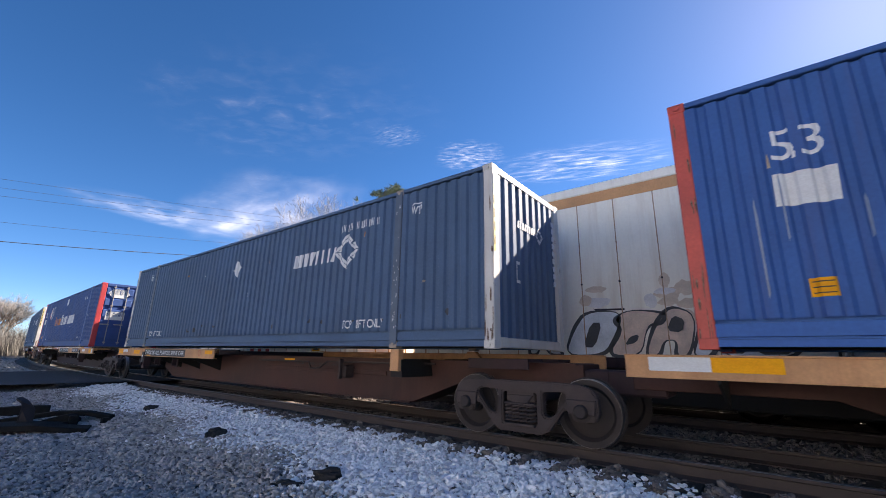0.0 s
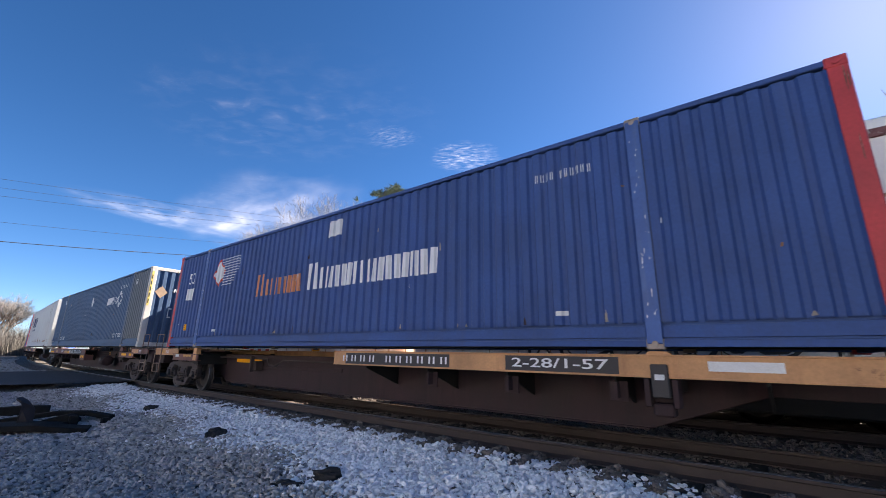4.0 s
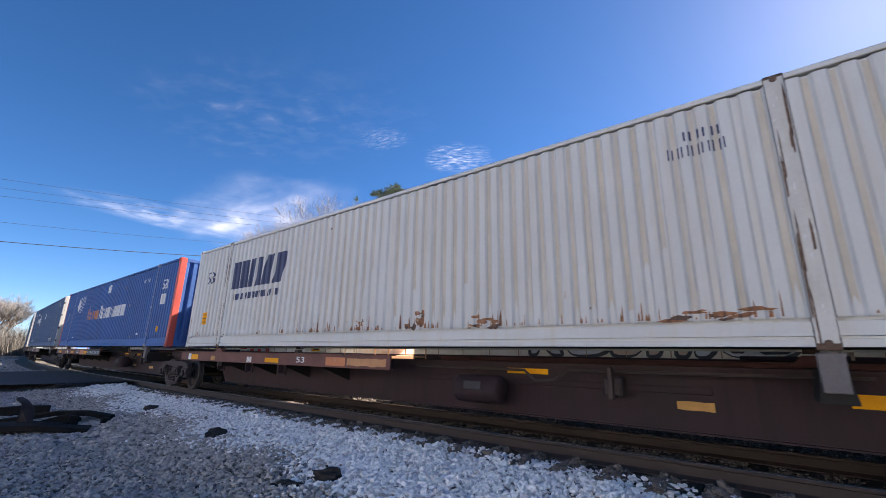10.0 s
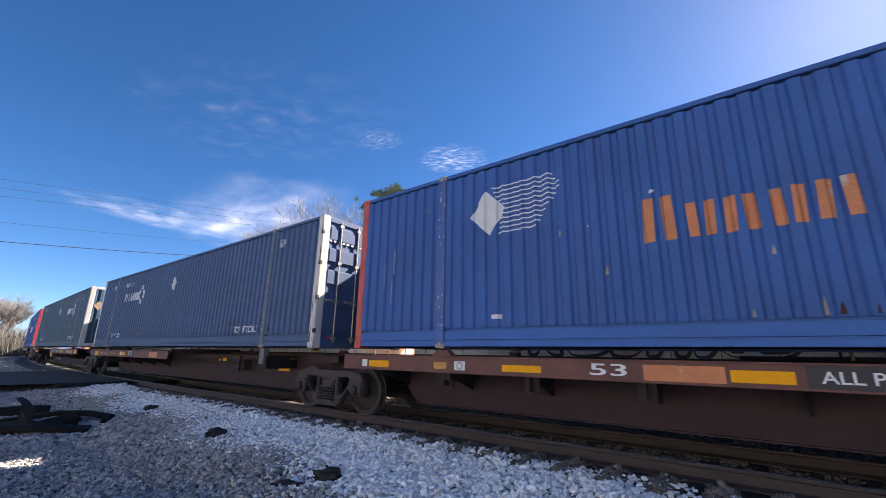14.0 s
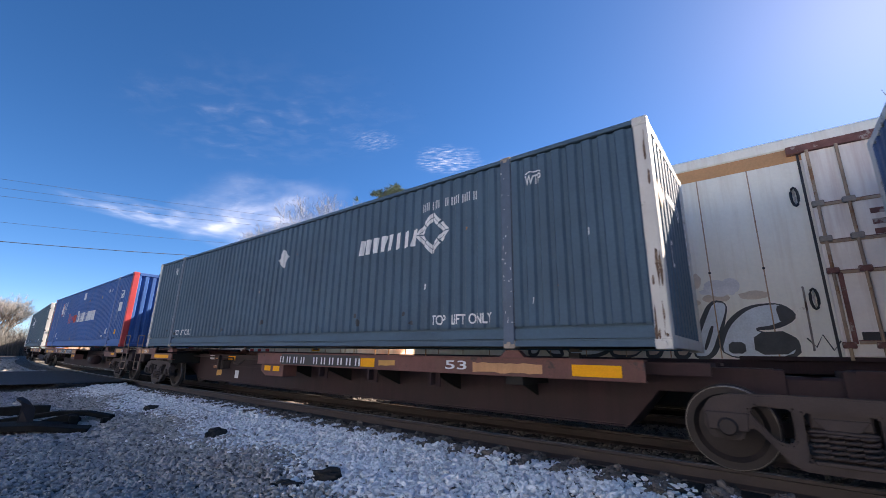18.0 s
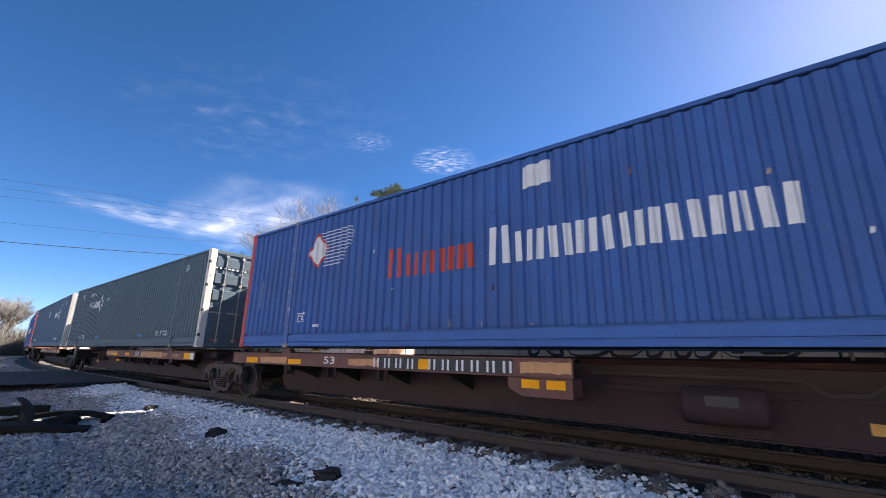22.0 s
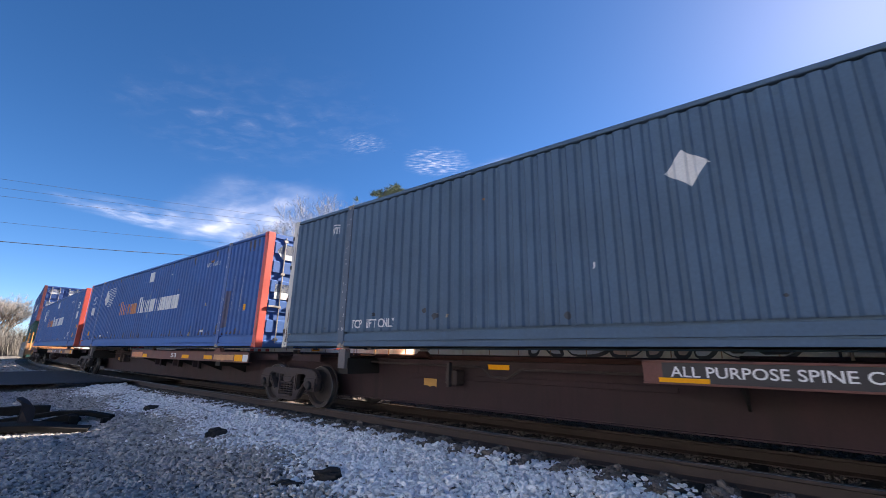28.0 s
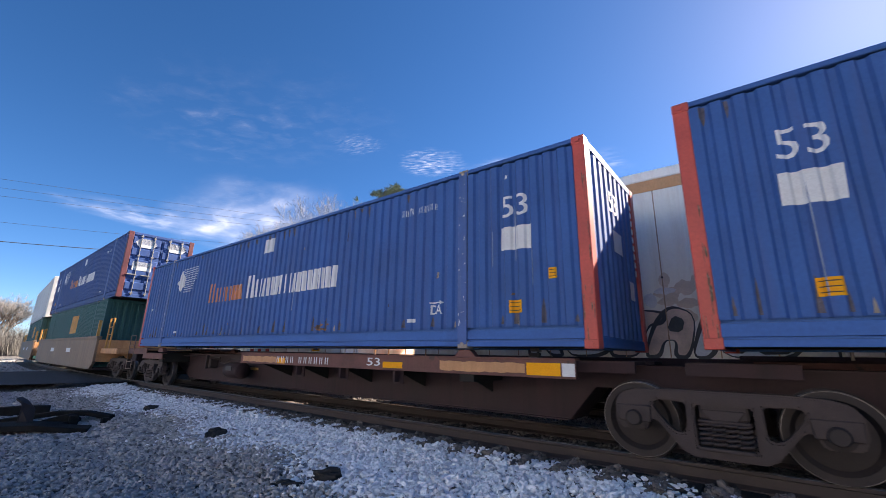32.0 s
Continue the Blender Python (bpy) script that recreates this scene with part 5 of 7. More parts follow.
MARKS = {
    "B0": [("e", "w", -8.6, -8.0, 0.99, 1.14), ("e", "y", -8.0, -7.4, 0.99, 1.14), ("b", "w", -5.9, -5.0, 0.92, 1.0)],
    "C1": [("b", "k", -6.01, -2.62, 0.865, 1.08), ("b", "l", -5.9, -2.7, 0.90, 1.04, "TWIN 28'-ALL PURPOSE SPINE CAR"), ("b", "y", -1.3, -0.85, 0.97, 1.07), ("b", "o", -1.75, -1.55, 0.90, 1.08), ("b", "y", -5.75, -5.4, 0.862, 0.90), ("b", "y", -8.8, -8.3, 0.91, 1.08), ("b", "w", -8.28, -7.77, 0.98, 1.07), ("b", "y", -7.1, -6.5, 0.92, 1.05), ("s", "y", 1.29, 1.75, 0.90, 0.975), ("s", "b", 1.8, 3.56, 0.84, 0.90, "LD LMT  79000 LBS ALL UNITS"), ("s", "y", 5.1, 5.52, 0.80, 0.98)],
    "C2": [("b", "k", 0.65, 3.12, 0.875, 1.07), ("b", "n", 0.75, 3.02, 0.92, 1.03), ("b", "k", 4.1, 5.62, 0.875, 1.07), ("b", "l", 4.2, 5.5, 0.91, 1.04, "2-28/1-57"), ("b", "w", 6.52, 7.15, 0.94, 1.04), ("b", "y", 7.93, 8.4, 0.90, 1.05), ("b", "w", 8.4, 8.66, 0.90, 1.06), ("e", "d", -8.7, -8.3, 1.0, 1.13), ("e", "l", -8.2, -7.95, 1.02, 1.11, "DX26"), ("b", "w", -7.4, -7.15, 0.87, 0.96), ("b", "d", -6.84, -6.29, 0.88, 0.96), ("s", "y", -5.3, -3.9, 0.82, 0.92)],
    "C3": [("b", "w", -8.38, -8.0, 0.90, 1.05), ("b", "y", -7.92, -6.93, 0.89, 0.97), ("b", "d", -6.25, -5.95, 0.9, 1.02), ("b", "5", -4.85, -4.42, 0.92, 1.05), ("b", "d", -4.1, -3.45, 0.9, 1.02), ("b", "y", -3.34, -2.87, 0.90, 1.0), ("b", "k", -2.85, -0.3, 0.865, 1.08), ("b", "n", -2.75, -0.5, 0.91, 1.05), ("s", "y", 0.6, 0.9, 0.88, 0.97), ("s", "w", 4.0, 4.5, 0.52, 0.62), ("s", "w", 4.7, 5.3, 0.5, 0.6), ("e", "t", 7.4, 8.1, 0.99, 1.14), ("b", "y", 6.2, 6.78, 0.9, 0.98), ("b", "y", 7.12, 7.4, 0.9, 0.98), ("b", "t", 7.42, 7.6, 0.9, 0.98), ("e", "l", 8.2, 8.45, 1.02, 1.11, "DX26")],
    "C4": [("b", "w", -7.88, -7.70, 0.88, 1.04), ("b", "y", -7.68, -7.25, 0.89, 1.02), ("b", "d", -6.45, -6.2, 0.88, 1.0), ("b", "c", -4.5, -4.28, 0.87, 1.0), ("b", "y", -3.67, -3.1, 0.89, 0.99), ("b", "5", -2.4, -2.1, 0.9, 1.03), ("b", "r", -1.4, -0.8, 0.88, 1.04), ("b", "t", -0.75, 0.3, 0.88, 1.04), ("s", "y", 2.2, 2.9, 0.86, 0.94), ("s", "d", 4.6, 5.0, 0.5, 0.62), ("s", "y", 6.2, 6.7, 0.66, 0.8)],
    "C5": [("b", "w", -7.88, -7.75, 0.90, 1.02), ("b", "y", -7.7, -7.2, 0.9, 1.01), ("b", "d", -6.2, -5.95, 0.9, 1.02), ("b", "c", -5.8, -5.6, 0.9, 1.03), ("b", "y", -4.97, -4.38, 0.91, 1.0), ("b", "5", -3.73, -3.3, 0.90, 1.05), ("b", "r", -3.13, -2.35, 0.88, 1.05), ("b", "y", -2.31, -1.8, 0.90, 1.02), ("b", "k", -1.72, 0.39, 0.865, 1.08), ("b", "l", -1.62, 0.30, 0.91, 1.03, "ALL PURPOSE SPINE CAR"), ("s", "y", 0.58, 1.02, 0.88, 0.97), ("s", "y", 2.18, 2.62, 0.89, 0.96), ("s", "y", 2.85, 3.3, 0.87, 0.97), ("s", "c", 3.5, 3.75, 0.84, 0.99), ("s", "w", 4.47, 5.0, 0.86, 0.94), ("s", "d", 3.87, 4.3, 0.42, 0.52), ("s", "d", 1.9, 2.3, 0.46, 0.56)],
    "C6": [("b", "y", -7.66, -7.2, 0.88, 1.04), ("b", "u", -6.95, -6.5, 0.93, 0.99), ("b", "d", -6.2, -5.98, 0.93, 0.99), ("b", "d", -5.69, -4.9, 0.955, 0.985), ("b", "c", -4.32, -4.15, 0.89, 1.04), ("b", "y", -4.14, -3.67, 0.91, 1.02), ("b", "k", -3.5, -2.75, 0.87, 1.08), ("b", "5", -3.36, -2.96, 0.90, 1.07), ("b", "r", -1.2, -0.5, 0.88, 1.05), ("s", "y", 2.0, 2.5, 0.84, 0.93), ("s", "y", 5.4, 5.9, 0.66, 0.78)],
    "C7": [("b", "k", 0.3, 2.9, 0.865, 1.08), ("b", "n", 0.45, 2.86, 0.90, 1.03), ("b", "y", 2.93, 3.3, 0.89, 1.04), ("b", "d", 3.4, 3.8, 0.92, 1.02), ("b", "5", 4.9, 5.3, 0.9, 1.04), ("b", "t", 5.4, 6.5, 0.88, 1.03), ("b", "y", 6.9, 7.5, 0.89, 1.03), ("s", "w", -5.20, -4.89, 0.87, 0.99), ("s", "t", -4.81, -4.41, 0.88, 0.97), ("s", "y", -4.00, -3.56, 0.87, 0.99), ("s", "d", -4.61, -4.29, 0.40, 0.59), ("s", "w", -3.46, -3.25, 0.38, 0.59), ("s", "u", -4.88, -4.63, 0.61, 0.71), ("e", "t", -8.9, -7.9, 1.0, 1.14), ("b", "y", -7.3, -6.1, 0.88, 0.98), ("e", "l", -8.3, -8.05, 1.02, 1.11, "DX26")],
    "C8": [("b", "y", -7.73, -7.2, 0.86, 1.0), ("b", "t", -7.1, -6.0, 0.87, 1.02), ("b", "y", -5.94, -5.46, 0.88, 0.98), ("b", "5", -4.67, -4.33, 0.90, 1.05), ("b", "t", -3.93, -3.12, 0.90, 1.03), ("b", "k", -3.1, -0.45, 0.87, 1.08), ("b", "n", -3.05, -0.52, 0.89, 1.05), ("b", "y", -2.18, -1.95, 0.89, 1.05), ("b", "t", -0.34, 0.38, 0.89, 1.06), ("s", "y", 3.79, 4.21, 0.88, 0.97), ("s", "w", 4.6, 5.05, 0.82, 0.90), ("s", "w", 5.12, 5.30, 0.76, 0.96), ("s", "t", 5.55, 5.87, 0.78, 0.92), ("s", "d", 4.16, 4.52, 0.32, 0.59), ("s", "d", 3.08, 3.56, 0.40, 0.54), ("e", "d", 7.5, 8.2, 1.0, 1.14), ("e", "y", 6.9, 7.3, 0.9, 0.98), ("e", "l", 8.2, 8.45, 1.02, 1.11, "DX26")],
    "C9": [("b", "t", -0.68, 0.78, 0.90, 1.06), ("b", "y", 0.18, 0.80, 0.89, 0.98), ("b", "y", 1.73, 2.22, 0.91, 1.01), ("b", "5", 2.88, 3.27, 0.90, 1.05), ("b", "t", 3.43, 5.45, 0.88, 1.07), ("b", "d", 4.1, 4.9, 0.88, 0.97), ("b", "u", 5.47, 5.92, 0.90, 1.03), ("b", "u", 6.27, 6.95, 0.89, 1.02), ("b", "y", 7.2, 7.65, 0.88, 1.05), ("b", "w", 7.65, 7.89, 0.875, 1.05), ("s", "d", -5.84, -5.45, 0.48, 0.62), ("s", "y", -2.7, -2.21, 0.62, 0.70), ("s", "w", -1.41, -0.99, 0.63, 0.72)],
    "C10": [("b", "k", -0.5, 1.55, 0.865, 1.08), ("b", "l", -0.42, 1.45, 0.92, 1.04, "ALL PURPOSE SPINE CAR"), ("b", "y", -0.54, -0.06, 0.87, 0.92), ("b", "y", 1.9, 2.5, 0.9, 1.0), ("b", "5", 3.4, 3.9, 0.9, 1.05), ("b", "t", 4.4, 6.4, 0.88, 1.04), ("b", "y", 6.9, 7.5, 0.89, 1.03), ("s", "y", -3.3, -2.9, 0.9, 0.98), ("s", "d", -4.7, -4.4, 0.55, 0.72)],
    "C11": [("b", "r", -0.6, 0.45, 0.88, 1.04), ("b", "y", 0.49, 0.9, 0.88, 0.99), ("b", "5", 3.0, 3.4, 0.9, 1.04), ("b", "y", 3.8, 4.3, 0.9, 1.0), ("b", "y", 5.3, 5.8, 0.9, 1.0), ("b", "t", 5.9, 7.0, 0.88, 1.04), ("b", "y", 7.05, 7.45, 0.88, 1.04), ("b", "w", 7.47, 7.72, 0.88, 1.04), ("s", "y", -1.1, -0.7, 0.72, 0.8), ("s", "d", -5.4, -5.0, 0.66, 0.78), ("s", "d", -3.2, -2.8, 0.7, 0.8)],
    "C12": [("b", "n", 1.05, 2.73, 0.90, 1.03), ("b", "t", -0.6, 0.9, 0.88, 1.03), ("b", "y", 0.95, 1.25, 0.88, 1.0), ("b", "5", 3.91, 4.25, 0.90, 1.05), ("b", "y", 4.31, 4.78, 0.89, 0.99), ("b", "t", 5.58, 7.05, 0.88, 1.04), ("b", "y", 7.07, 7.55, 0.88, 1.04), ("b", "w", 7.57, 7.74, 0.88, 1.04), ("s", "y", -7.2, -6.8, 0.82, 0.92), ("s", "d", -1.9, -1.4, 0.62, 0.74)],
}


def well_car(label):
    """A stack car: a deep tan well between two end platforms."""
    w = new("well_car")
    tagged(w, label, "freight car", "platforms of the train")
    for side in (-1, 1):
        m = pose(0, 0, 0, 0, 0, 0 if side < 0 else 180)
        part("side_wall", prism([(-7.2, 0.30), (7.2, 0.30), (7.6, 0.55), (7.6, 1.55), (-7.6, 1.55), (-7.6, 0.55)], -1.5, -1.40, 0.012), M["well"], w, m=m)
        part("top_chord", box(-7.7, 7.7, -1.54, -1.36, 1.53, 1.64, 0.015), M["well"], w, m=m)
        for ex in (-1, 1):
            part("guide_post", prism([(ex * 7.1 - 0.06, 1.6), (ex * 7.1 + 0.06, 1.6), (ex * 7.1 + 0.04, 2.3), (ex * 7.1 - 0.04, 2.3)], -1.46, -1.36), M["dull_yellow"], w, m=m)
            part("stencil", sheet([rect(-0.5, 0.5, 0.95, 1.15)]), M["lettering"], w, m=m @ pose(ex * 2.2, -1.505, 0))
    for ex in (-1, 1):
        part("end_platform", add_box(box(*sorted((ex * 7.4, ex * 10.0)), -1.3, 1.3, 0.95, 1.15, 0.02), *sorted((ex * 7.4, ex * 7.6)), -1.45, 1.45, 0.6, 1.5, 0.02), M["tan"], w)
        part("end_frame", add_tube(add_tube(tube([(ex * 8.0, -1.25, 1.1), (ex * 8.0, -1.25, 2.35), (ex * 8.6, -1.25, 2.35), (ex * 8.6, -1.25, 1.1)], 0.03, 6), [(ex * 8.0, -1.25, 1.7), (ex * 8.6, -1.25, 1.7)], 0.02, 6), [(ex * 8.0, -1.25, 2.0), (ex * 8.6, -1.25, 2.0)], 0.02, 6), M["dull_yellow"], w)
        part("coupler", box(*sorted((ex * 9.7, ex * 10.6)), -0.15, 0.15, 0.68, 0.92, 0.02), M["sill"], w)
    part("floor", box(-7.4, 7.4, -1.4, 1.4, 0.28, 0.36), M["sill"], w)
    return w


# ---- the train: each thing with its place along the train (metres at 0 s) and its height ----
TRAIN = []


def aboard(ob, s, z=0.0):
    TRAIN.append((ob, s, z))
    ob.matrix_basis = on_track(s, TRACK_Y, z)
    return ob


BASE = 1.22
ENDS = {"B0": 15.56, "C1": -3.10, "C2": -23.92, "C3": -42.45, "C4": -59.88, "C5": -77.30, "C6": -94.76, "C7": -113.23, "C8": -131.87, "C9": -150.38, "C10": -167.84, "C11": -185.16, "C12": -202.40}
MID = {k: v - HL for k, v in ENDS.items()}


def train():
    def slate(key, label, **kw):
        return aboard(container(label, **kw), MID[key], BASE)
    blue_kw = dict(body=M["blue"], rail=M["blue_rail"], post=M["red"])
    slate_kw = dict(body=M["slate"], rail=M["slate"], post=M["white"])
    c = slate("B0", "royal blue corrugated container with orange-red corner posts", doors=1, **blue_kw)
    blue_marks(c, False, True)
    c = slate("C1", "slate blue corrugated container with scuffed white corner posts", doors=-1, **slate_kw)
    end_marks(c, "slate", False)
    slate_marks(c, 1, 0.0)
    c = slate("C2", "dull navy blue container with white placards on its doors", doors=1, body=M["blue_dark"], rail=M["blue_dark"], post=M["crimson"])
    blue_marks(c, False, True)
    door_placards(c)
    c = slate("C3", "slate blue container with one greyed end panel", doors=-1, grey_end=True, **slate_kw)
    end_marks(c, "slate")
    slate_marks(c, 1, 0.0)
    c = slate("C4", "cream-white corrugated container streaked with rust", doors=1, body=M["cream"], rail=M["cream"], post=M["cream"])
    end_marks(c, "cream")
    rib_tan(c, 5)
    cream_marks(c)
    rnd = random.Random(21)
    for k in range(150):
        w = rnd.uniform(0.006, 0.018)
        h = rnd.uniform(0.03, 0.12) * (2.4 if rnd.random() < 0.25 else 1)
        paint_on(c, "rust_drip", sheet([[(-w, 0), (w, 0), (w * 0.7, h * 0.6), (w * 0.15, h), (-w * 0.4, h * 0.7)]]), M["rust"], rnd.uniform(-2.5, 7.7) if k % 3 else rnd.uniform(-7.6, 0), 0.318)
    for x, z, w, h, sd in ((1.0, 0.45, 0.25, 0.22, 1), (2.3, 0.38, 0.3, 0.12, 2), (5.2, 0.36, 0.5, 0.08, 3), (-0.4, 0.42, 0.12, 0.1, 4), (6.9, 0.42, 0.1, 0.05, 5)):
        rust_patch(c, x, z, w, h, sd)
    c = slate("C5", "royal blue corrugated container with faded orange lettering blocks", doors=-1, **blue_kw)
    end_marks(c, "blue")
    blue_marks(c, True, True, True, False)
    c = slate("C6", "deep blue-slate corrugated container, doors shut, white corner posts", doors=1, body=M["slate_deep"], rail=M["slate_deep"], post=M["white"])
    end_marks(c, "slate_door")
    slate_marks(c, -1.0, 0.0)
    c = slate("C7", "dark slate corrugated container with bright white corner posts", doors=-1, body=M["slate_dark"], rail=M["slate_dark"], post=M["white"])
    end_marks(c, "slate")
    slate_marks(c, 1, 0.0)
    c = slate("C8", "royal blue corrugated container with crimson posts and red lettering", doors=-1, body=M["blue"], rail=M["blue_rail"], post=M["crimson"])
    end_marks(c, "blue")
    blue_marks(c, True, False, False, False)
    arrow_da(c, -5.55)
    arrow_da(c, 5.52)
    c = slate("C9", "dark green-grey corrugated container with doors shut", doors=1, body=M["green"], rail=M["green"], post=M["white"])
    end_marks(c, "slate_door")
    slate_marks(c, -1, None)
    paint_on(c, "tape", sheet([rect(-0.3, 0.25, -0.05, 0.05)]), M["blue_tape"], -2.45, 0.40)
    paint_on(c, "tape", sheet([rect(-0.2, 0.2, -0.05, 0.05)]), M["blue_tape"], 3.1, 0.40)
    paint_on(c, "torn_sticker", sheet([[(-0.16, -0.1), (0.0, 0.02), (0.14, -0.02), (0.16, 0.08), (0.0, 0.1), (-0.14, -0.06)]]), M["sticker"], -1.98, 2.0)
    c = slate("C10", "slate green-blue corrugated container, one white rhombus placard", doors=-1, body=M["slate_mid"], rail=M["slate_mid"], post=M["white"])
    end_marks(c, "slate")
    slate_marks(c, 1, 0.0)
    c = slate("C11", "royal blue corrugated container with rust-streaked ribs", doors=1, **blue_kw)
    blue_marks(c, False, True, True)
    warning(c, 7.3, 1.0, 0.055, 0.08)
    door_placards(c)
    rust_patch(c, 5.2, 2.5, 0.3, 0.06, 7)
    rib_rust(c, 31, 0.65, 0.45)
    c = slate("C12", "royal blue corrugated container with orange-red corner posts", doors=-1, **blue_kw)
    end_marks(c, "blue")
    blue_marks(c, True, True, True, False, True)
    arrow_da(c, 5.52)
    rust_patch(c, 2.6, 0.42, 0.3, 0.1, 9)
    rib_rust(c, 32, 0.35, 0.2)
    for k, (ob, s, z) in enumerate(TRAIN[:13]):
        lab = ob["label"]
        if "slate" in lab or "green-grey" in lab:
            post_wear(ob, 60 + k)
        elif "cream" in lab:
            post_wear(ob, 60 + k, "rust")
            for sx in (-1, 1):
                for j in range(12):
                    w, h, side = rnd.uniform(0.006, 0.014), rnd.uniform(0.1, 0.35), rnd.choice((-1, 1))
                    part("rust_run", sheet([[(-w, -h), (w * 0.7, -h * 0.9), (w, h * 0.5), (0, h), (-w * 0.8, h * 0.6)]]), M["peel"], ob, "rusty run down the post", m=pose(sx * POST + side * rnd.uniform(0.045, 0.07), -HW - 0.0165 - 0.0003 * j, 0.3 + 2.3 * rnd.random()))
        else:
            post_wear(ob, 60 + k, "peel", 0.6)
        if k in (1, 3):
            post_strip(ob)
    # rusty runs at the feet of the blue containers' ribs
    rnd = random.Random(31)
    for ob, s, z in TRAIN[:13]:
        if ob["label"].startswith(("royal", "dull navy")):
            for k in range(16):
                w, h = rnd.uniform(0.01, 0.035), rnd.uniform(0.03, 0.2)
                low = rnd.random() < 0.75
                paint_on(ob, "rust_drip", sheet([[(-w, 0), (w, 0), (w * 0.7, h * 0.6), (w * 0.15, h), (-w * 0.4, h * 0.7)]]), M["casting" if k % 3 else "sill"], rnd.uniform(-7.7, 7.7), 0.318 if low else rnd.uniform(0.6, 2.3), "rusty run in the paint")
    # long pale scrapes down the ribs of the blue containers, and one dark patch
    for ob, s, z in TRAIN[:13]:
        if "blue corrugated" in ob["label"] and "slate" not in ob["label"]:
            for k in range(7):
                w, h, x = rnd.uniform(0.006, 0.014), rnd.uniform(0.2, 0.65), rnd.choice((-7.4, -7.1, 7.0, 7.25, 6.6, -6.5, rnd.uniform(-6, 6))) + rnd.uniform(-0.1, 0.1)
                paint_on(ob, "scrape", sheet([[(-w, -h), (w * 0.5, -h * 0.9), (w, h * 0.6), (w * 0.2, h), (-w * 0.7, h * 0.8)]]), M["scrape"], x, rnd.uniform(0.9, 1.7), "pale scrape in the paint", 0.001)
        if "rust-streaked" in ob["label"]:
            paint_on(ob, "paint_patch", sheet([[(0, 0), (0.30, 0.03), (0.31, 0.98), (0.02, 1.0)]]), M["patch"], 6.16, 0.50, "dark violet repaired patch", 0.001)
    # dark stains at the feet of the slate containers' ribs
    for ob, s, z in TRAIN[:13]:
        if "slate" in ob["label"] or "green-grey" in ob["label"]:
            for k in range(16):
                w, h = rnd.uniform(0.02, 0.07), rnd.uniform(0.02, 0.09)
                ring = [(w * math.cos(a) * rnd.uniform(0.5, 1), h * math.sin(a) * rnd.uniform(0.5, 1)) for a in [j * 0.6283 for j in range(10)]]
                paint_on(ob, "stain", sheet([ring]), M["stain"], rnd.uniform(-7.6, 7.6), rnd.uniform(0.36, 0.62), "dark oily stain", 0.0005)
    # scuffs and chips
    for ob, s, z in TRAIN[:13]:
        for k in range(9):
            x, zz = rnd.uniform(-7.6, 7.6), rnd.uniform(0.45, 2.6)
            w, h = rnd.uniform(0.008, 0.03), rnd.uniform(0.006, 0.06)
            paint_on(ob, "scuff", sheet([[(-w, -h), (w * 0.6, -h * 0.8), (w, h * 0.7), (-w * 0.3, h)]]), M["lettering" if k % 3 == 0 else "rust" if k % 3 == 1 else "casting"], x, zz, "chipped paint")
        for sx in (-1, 1):
            chips = []
            for k in range(24):
                x, zz = sx * POST + rnd.uniform(-0.075, 0.075), 0.35 + 2.3 * rnd.random() ** 1.5
                w, h = rnd.uniform(0.002, 0.009), rnd.uniform(0.005, 0.028) * (2 if k % 6 == 0 else 1)
                chips.append([(x - w, zz - h), (x + w * 0.6, zz - h * 0.7), (x + w, zz + h * 0.5), (x - w * 0.4, zz + h)])
            part("chipped_paint", sheet(chips), M["lettering"], ob, "pale chips in the paint", m=pose(0, -HW - 0.0165, 0))
    # platforms
    cars = (("B0", -1, True, False, False), ("C1", -1, True, False, False), ("C2", 1, True, True, False), ("C3", -1, False, False, True), ("C4", -1, False, False, False), ("C5", -1, False, False, False), ("C6", -1, False, False, False),
            ("C7", 1, False, True, False), ("C8", -1, False, False, True), ("C9", 1, False, False, False), ("C10", 1, False, False, False), ("C11", 1, False, False, False), ("C12", 1, False, True, False))
    for key, half, tan, tr, le in cars:
        aboard(spine_car(half, tan, tr, le, MARKS[key], key in ("B0", "C1", "C2"), key in ("C3", "C4", "C5", "C8", "C12"), key in ("C3", "C7", "C8"), 7.93 if key == "C9" else 7.75, (5.7, 5.7) if key in ("B0", "C1", "C2") else (5.7 if tr else 7.3, 5.7 if le else 6.7 if key in ("C4", "C5", "C6") else 7.3)), MID[key])
    # trucks
    first = truck()
    spots = [-2.85, -21.57, ENDS["C2"] - LEN + 0.9, ENDS["C3"] - 0.83, ENDS["C4"] + 0.04, ENDS["C5"] + 0.05, ENDS["C6"] + 0.3, ENDS["C7"] + 1.25, ENDS["C7"] - LEN + 0.78, ENDS["C8"] - 0.8, ENDS["C9"] + 1.23, ENDS["C10"] + 1.4, ENDS["C10"] - LEN, ENDS["C11"] - LEN + 0.06, ENDS["C12"] - LEN + 0.9]
    spots += [W1 + 8.9, W1 - 8.9, W1 - 27.6]
    for i, s in enumerate(spots):
        aboard(first if i == 0 else copy_thing(first, Matrix()), s)
        TRUCKS.append((TRAIN[-1][0], s))
    # stack cars at the tail
    for k, (lab, low, low_post, high, hi_post, tall_doors) in enumerate((("tan well car with a green and a blue container stacked", "teal", "teal", "blue_dark", "red_dark", 1), ("tan well car with a teal and a cream container stacked", "teal", "teal", "cream", "cream", 1))):
        s = W1 - 18.6 * k
        aboard(well_car(lab), s)
        lower = aboard(container("teal green container deep in the well car", doors=-1, body=M[low], rail=M[low], post=M[low_post]), s, 0.38)
        lower.scale = (0.86, 1, 1)
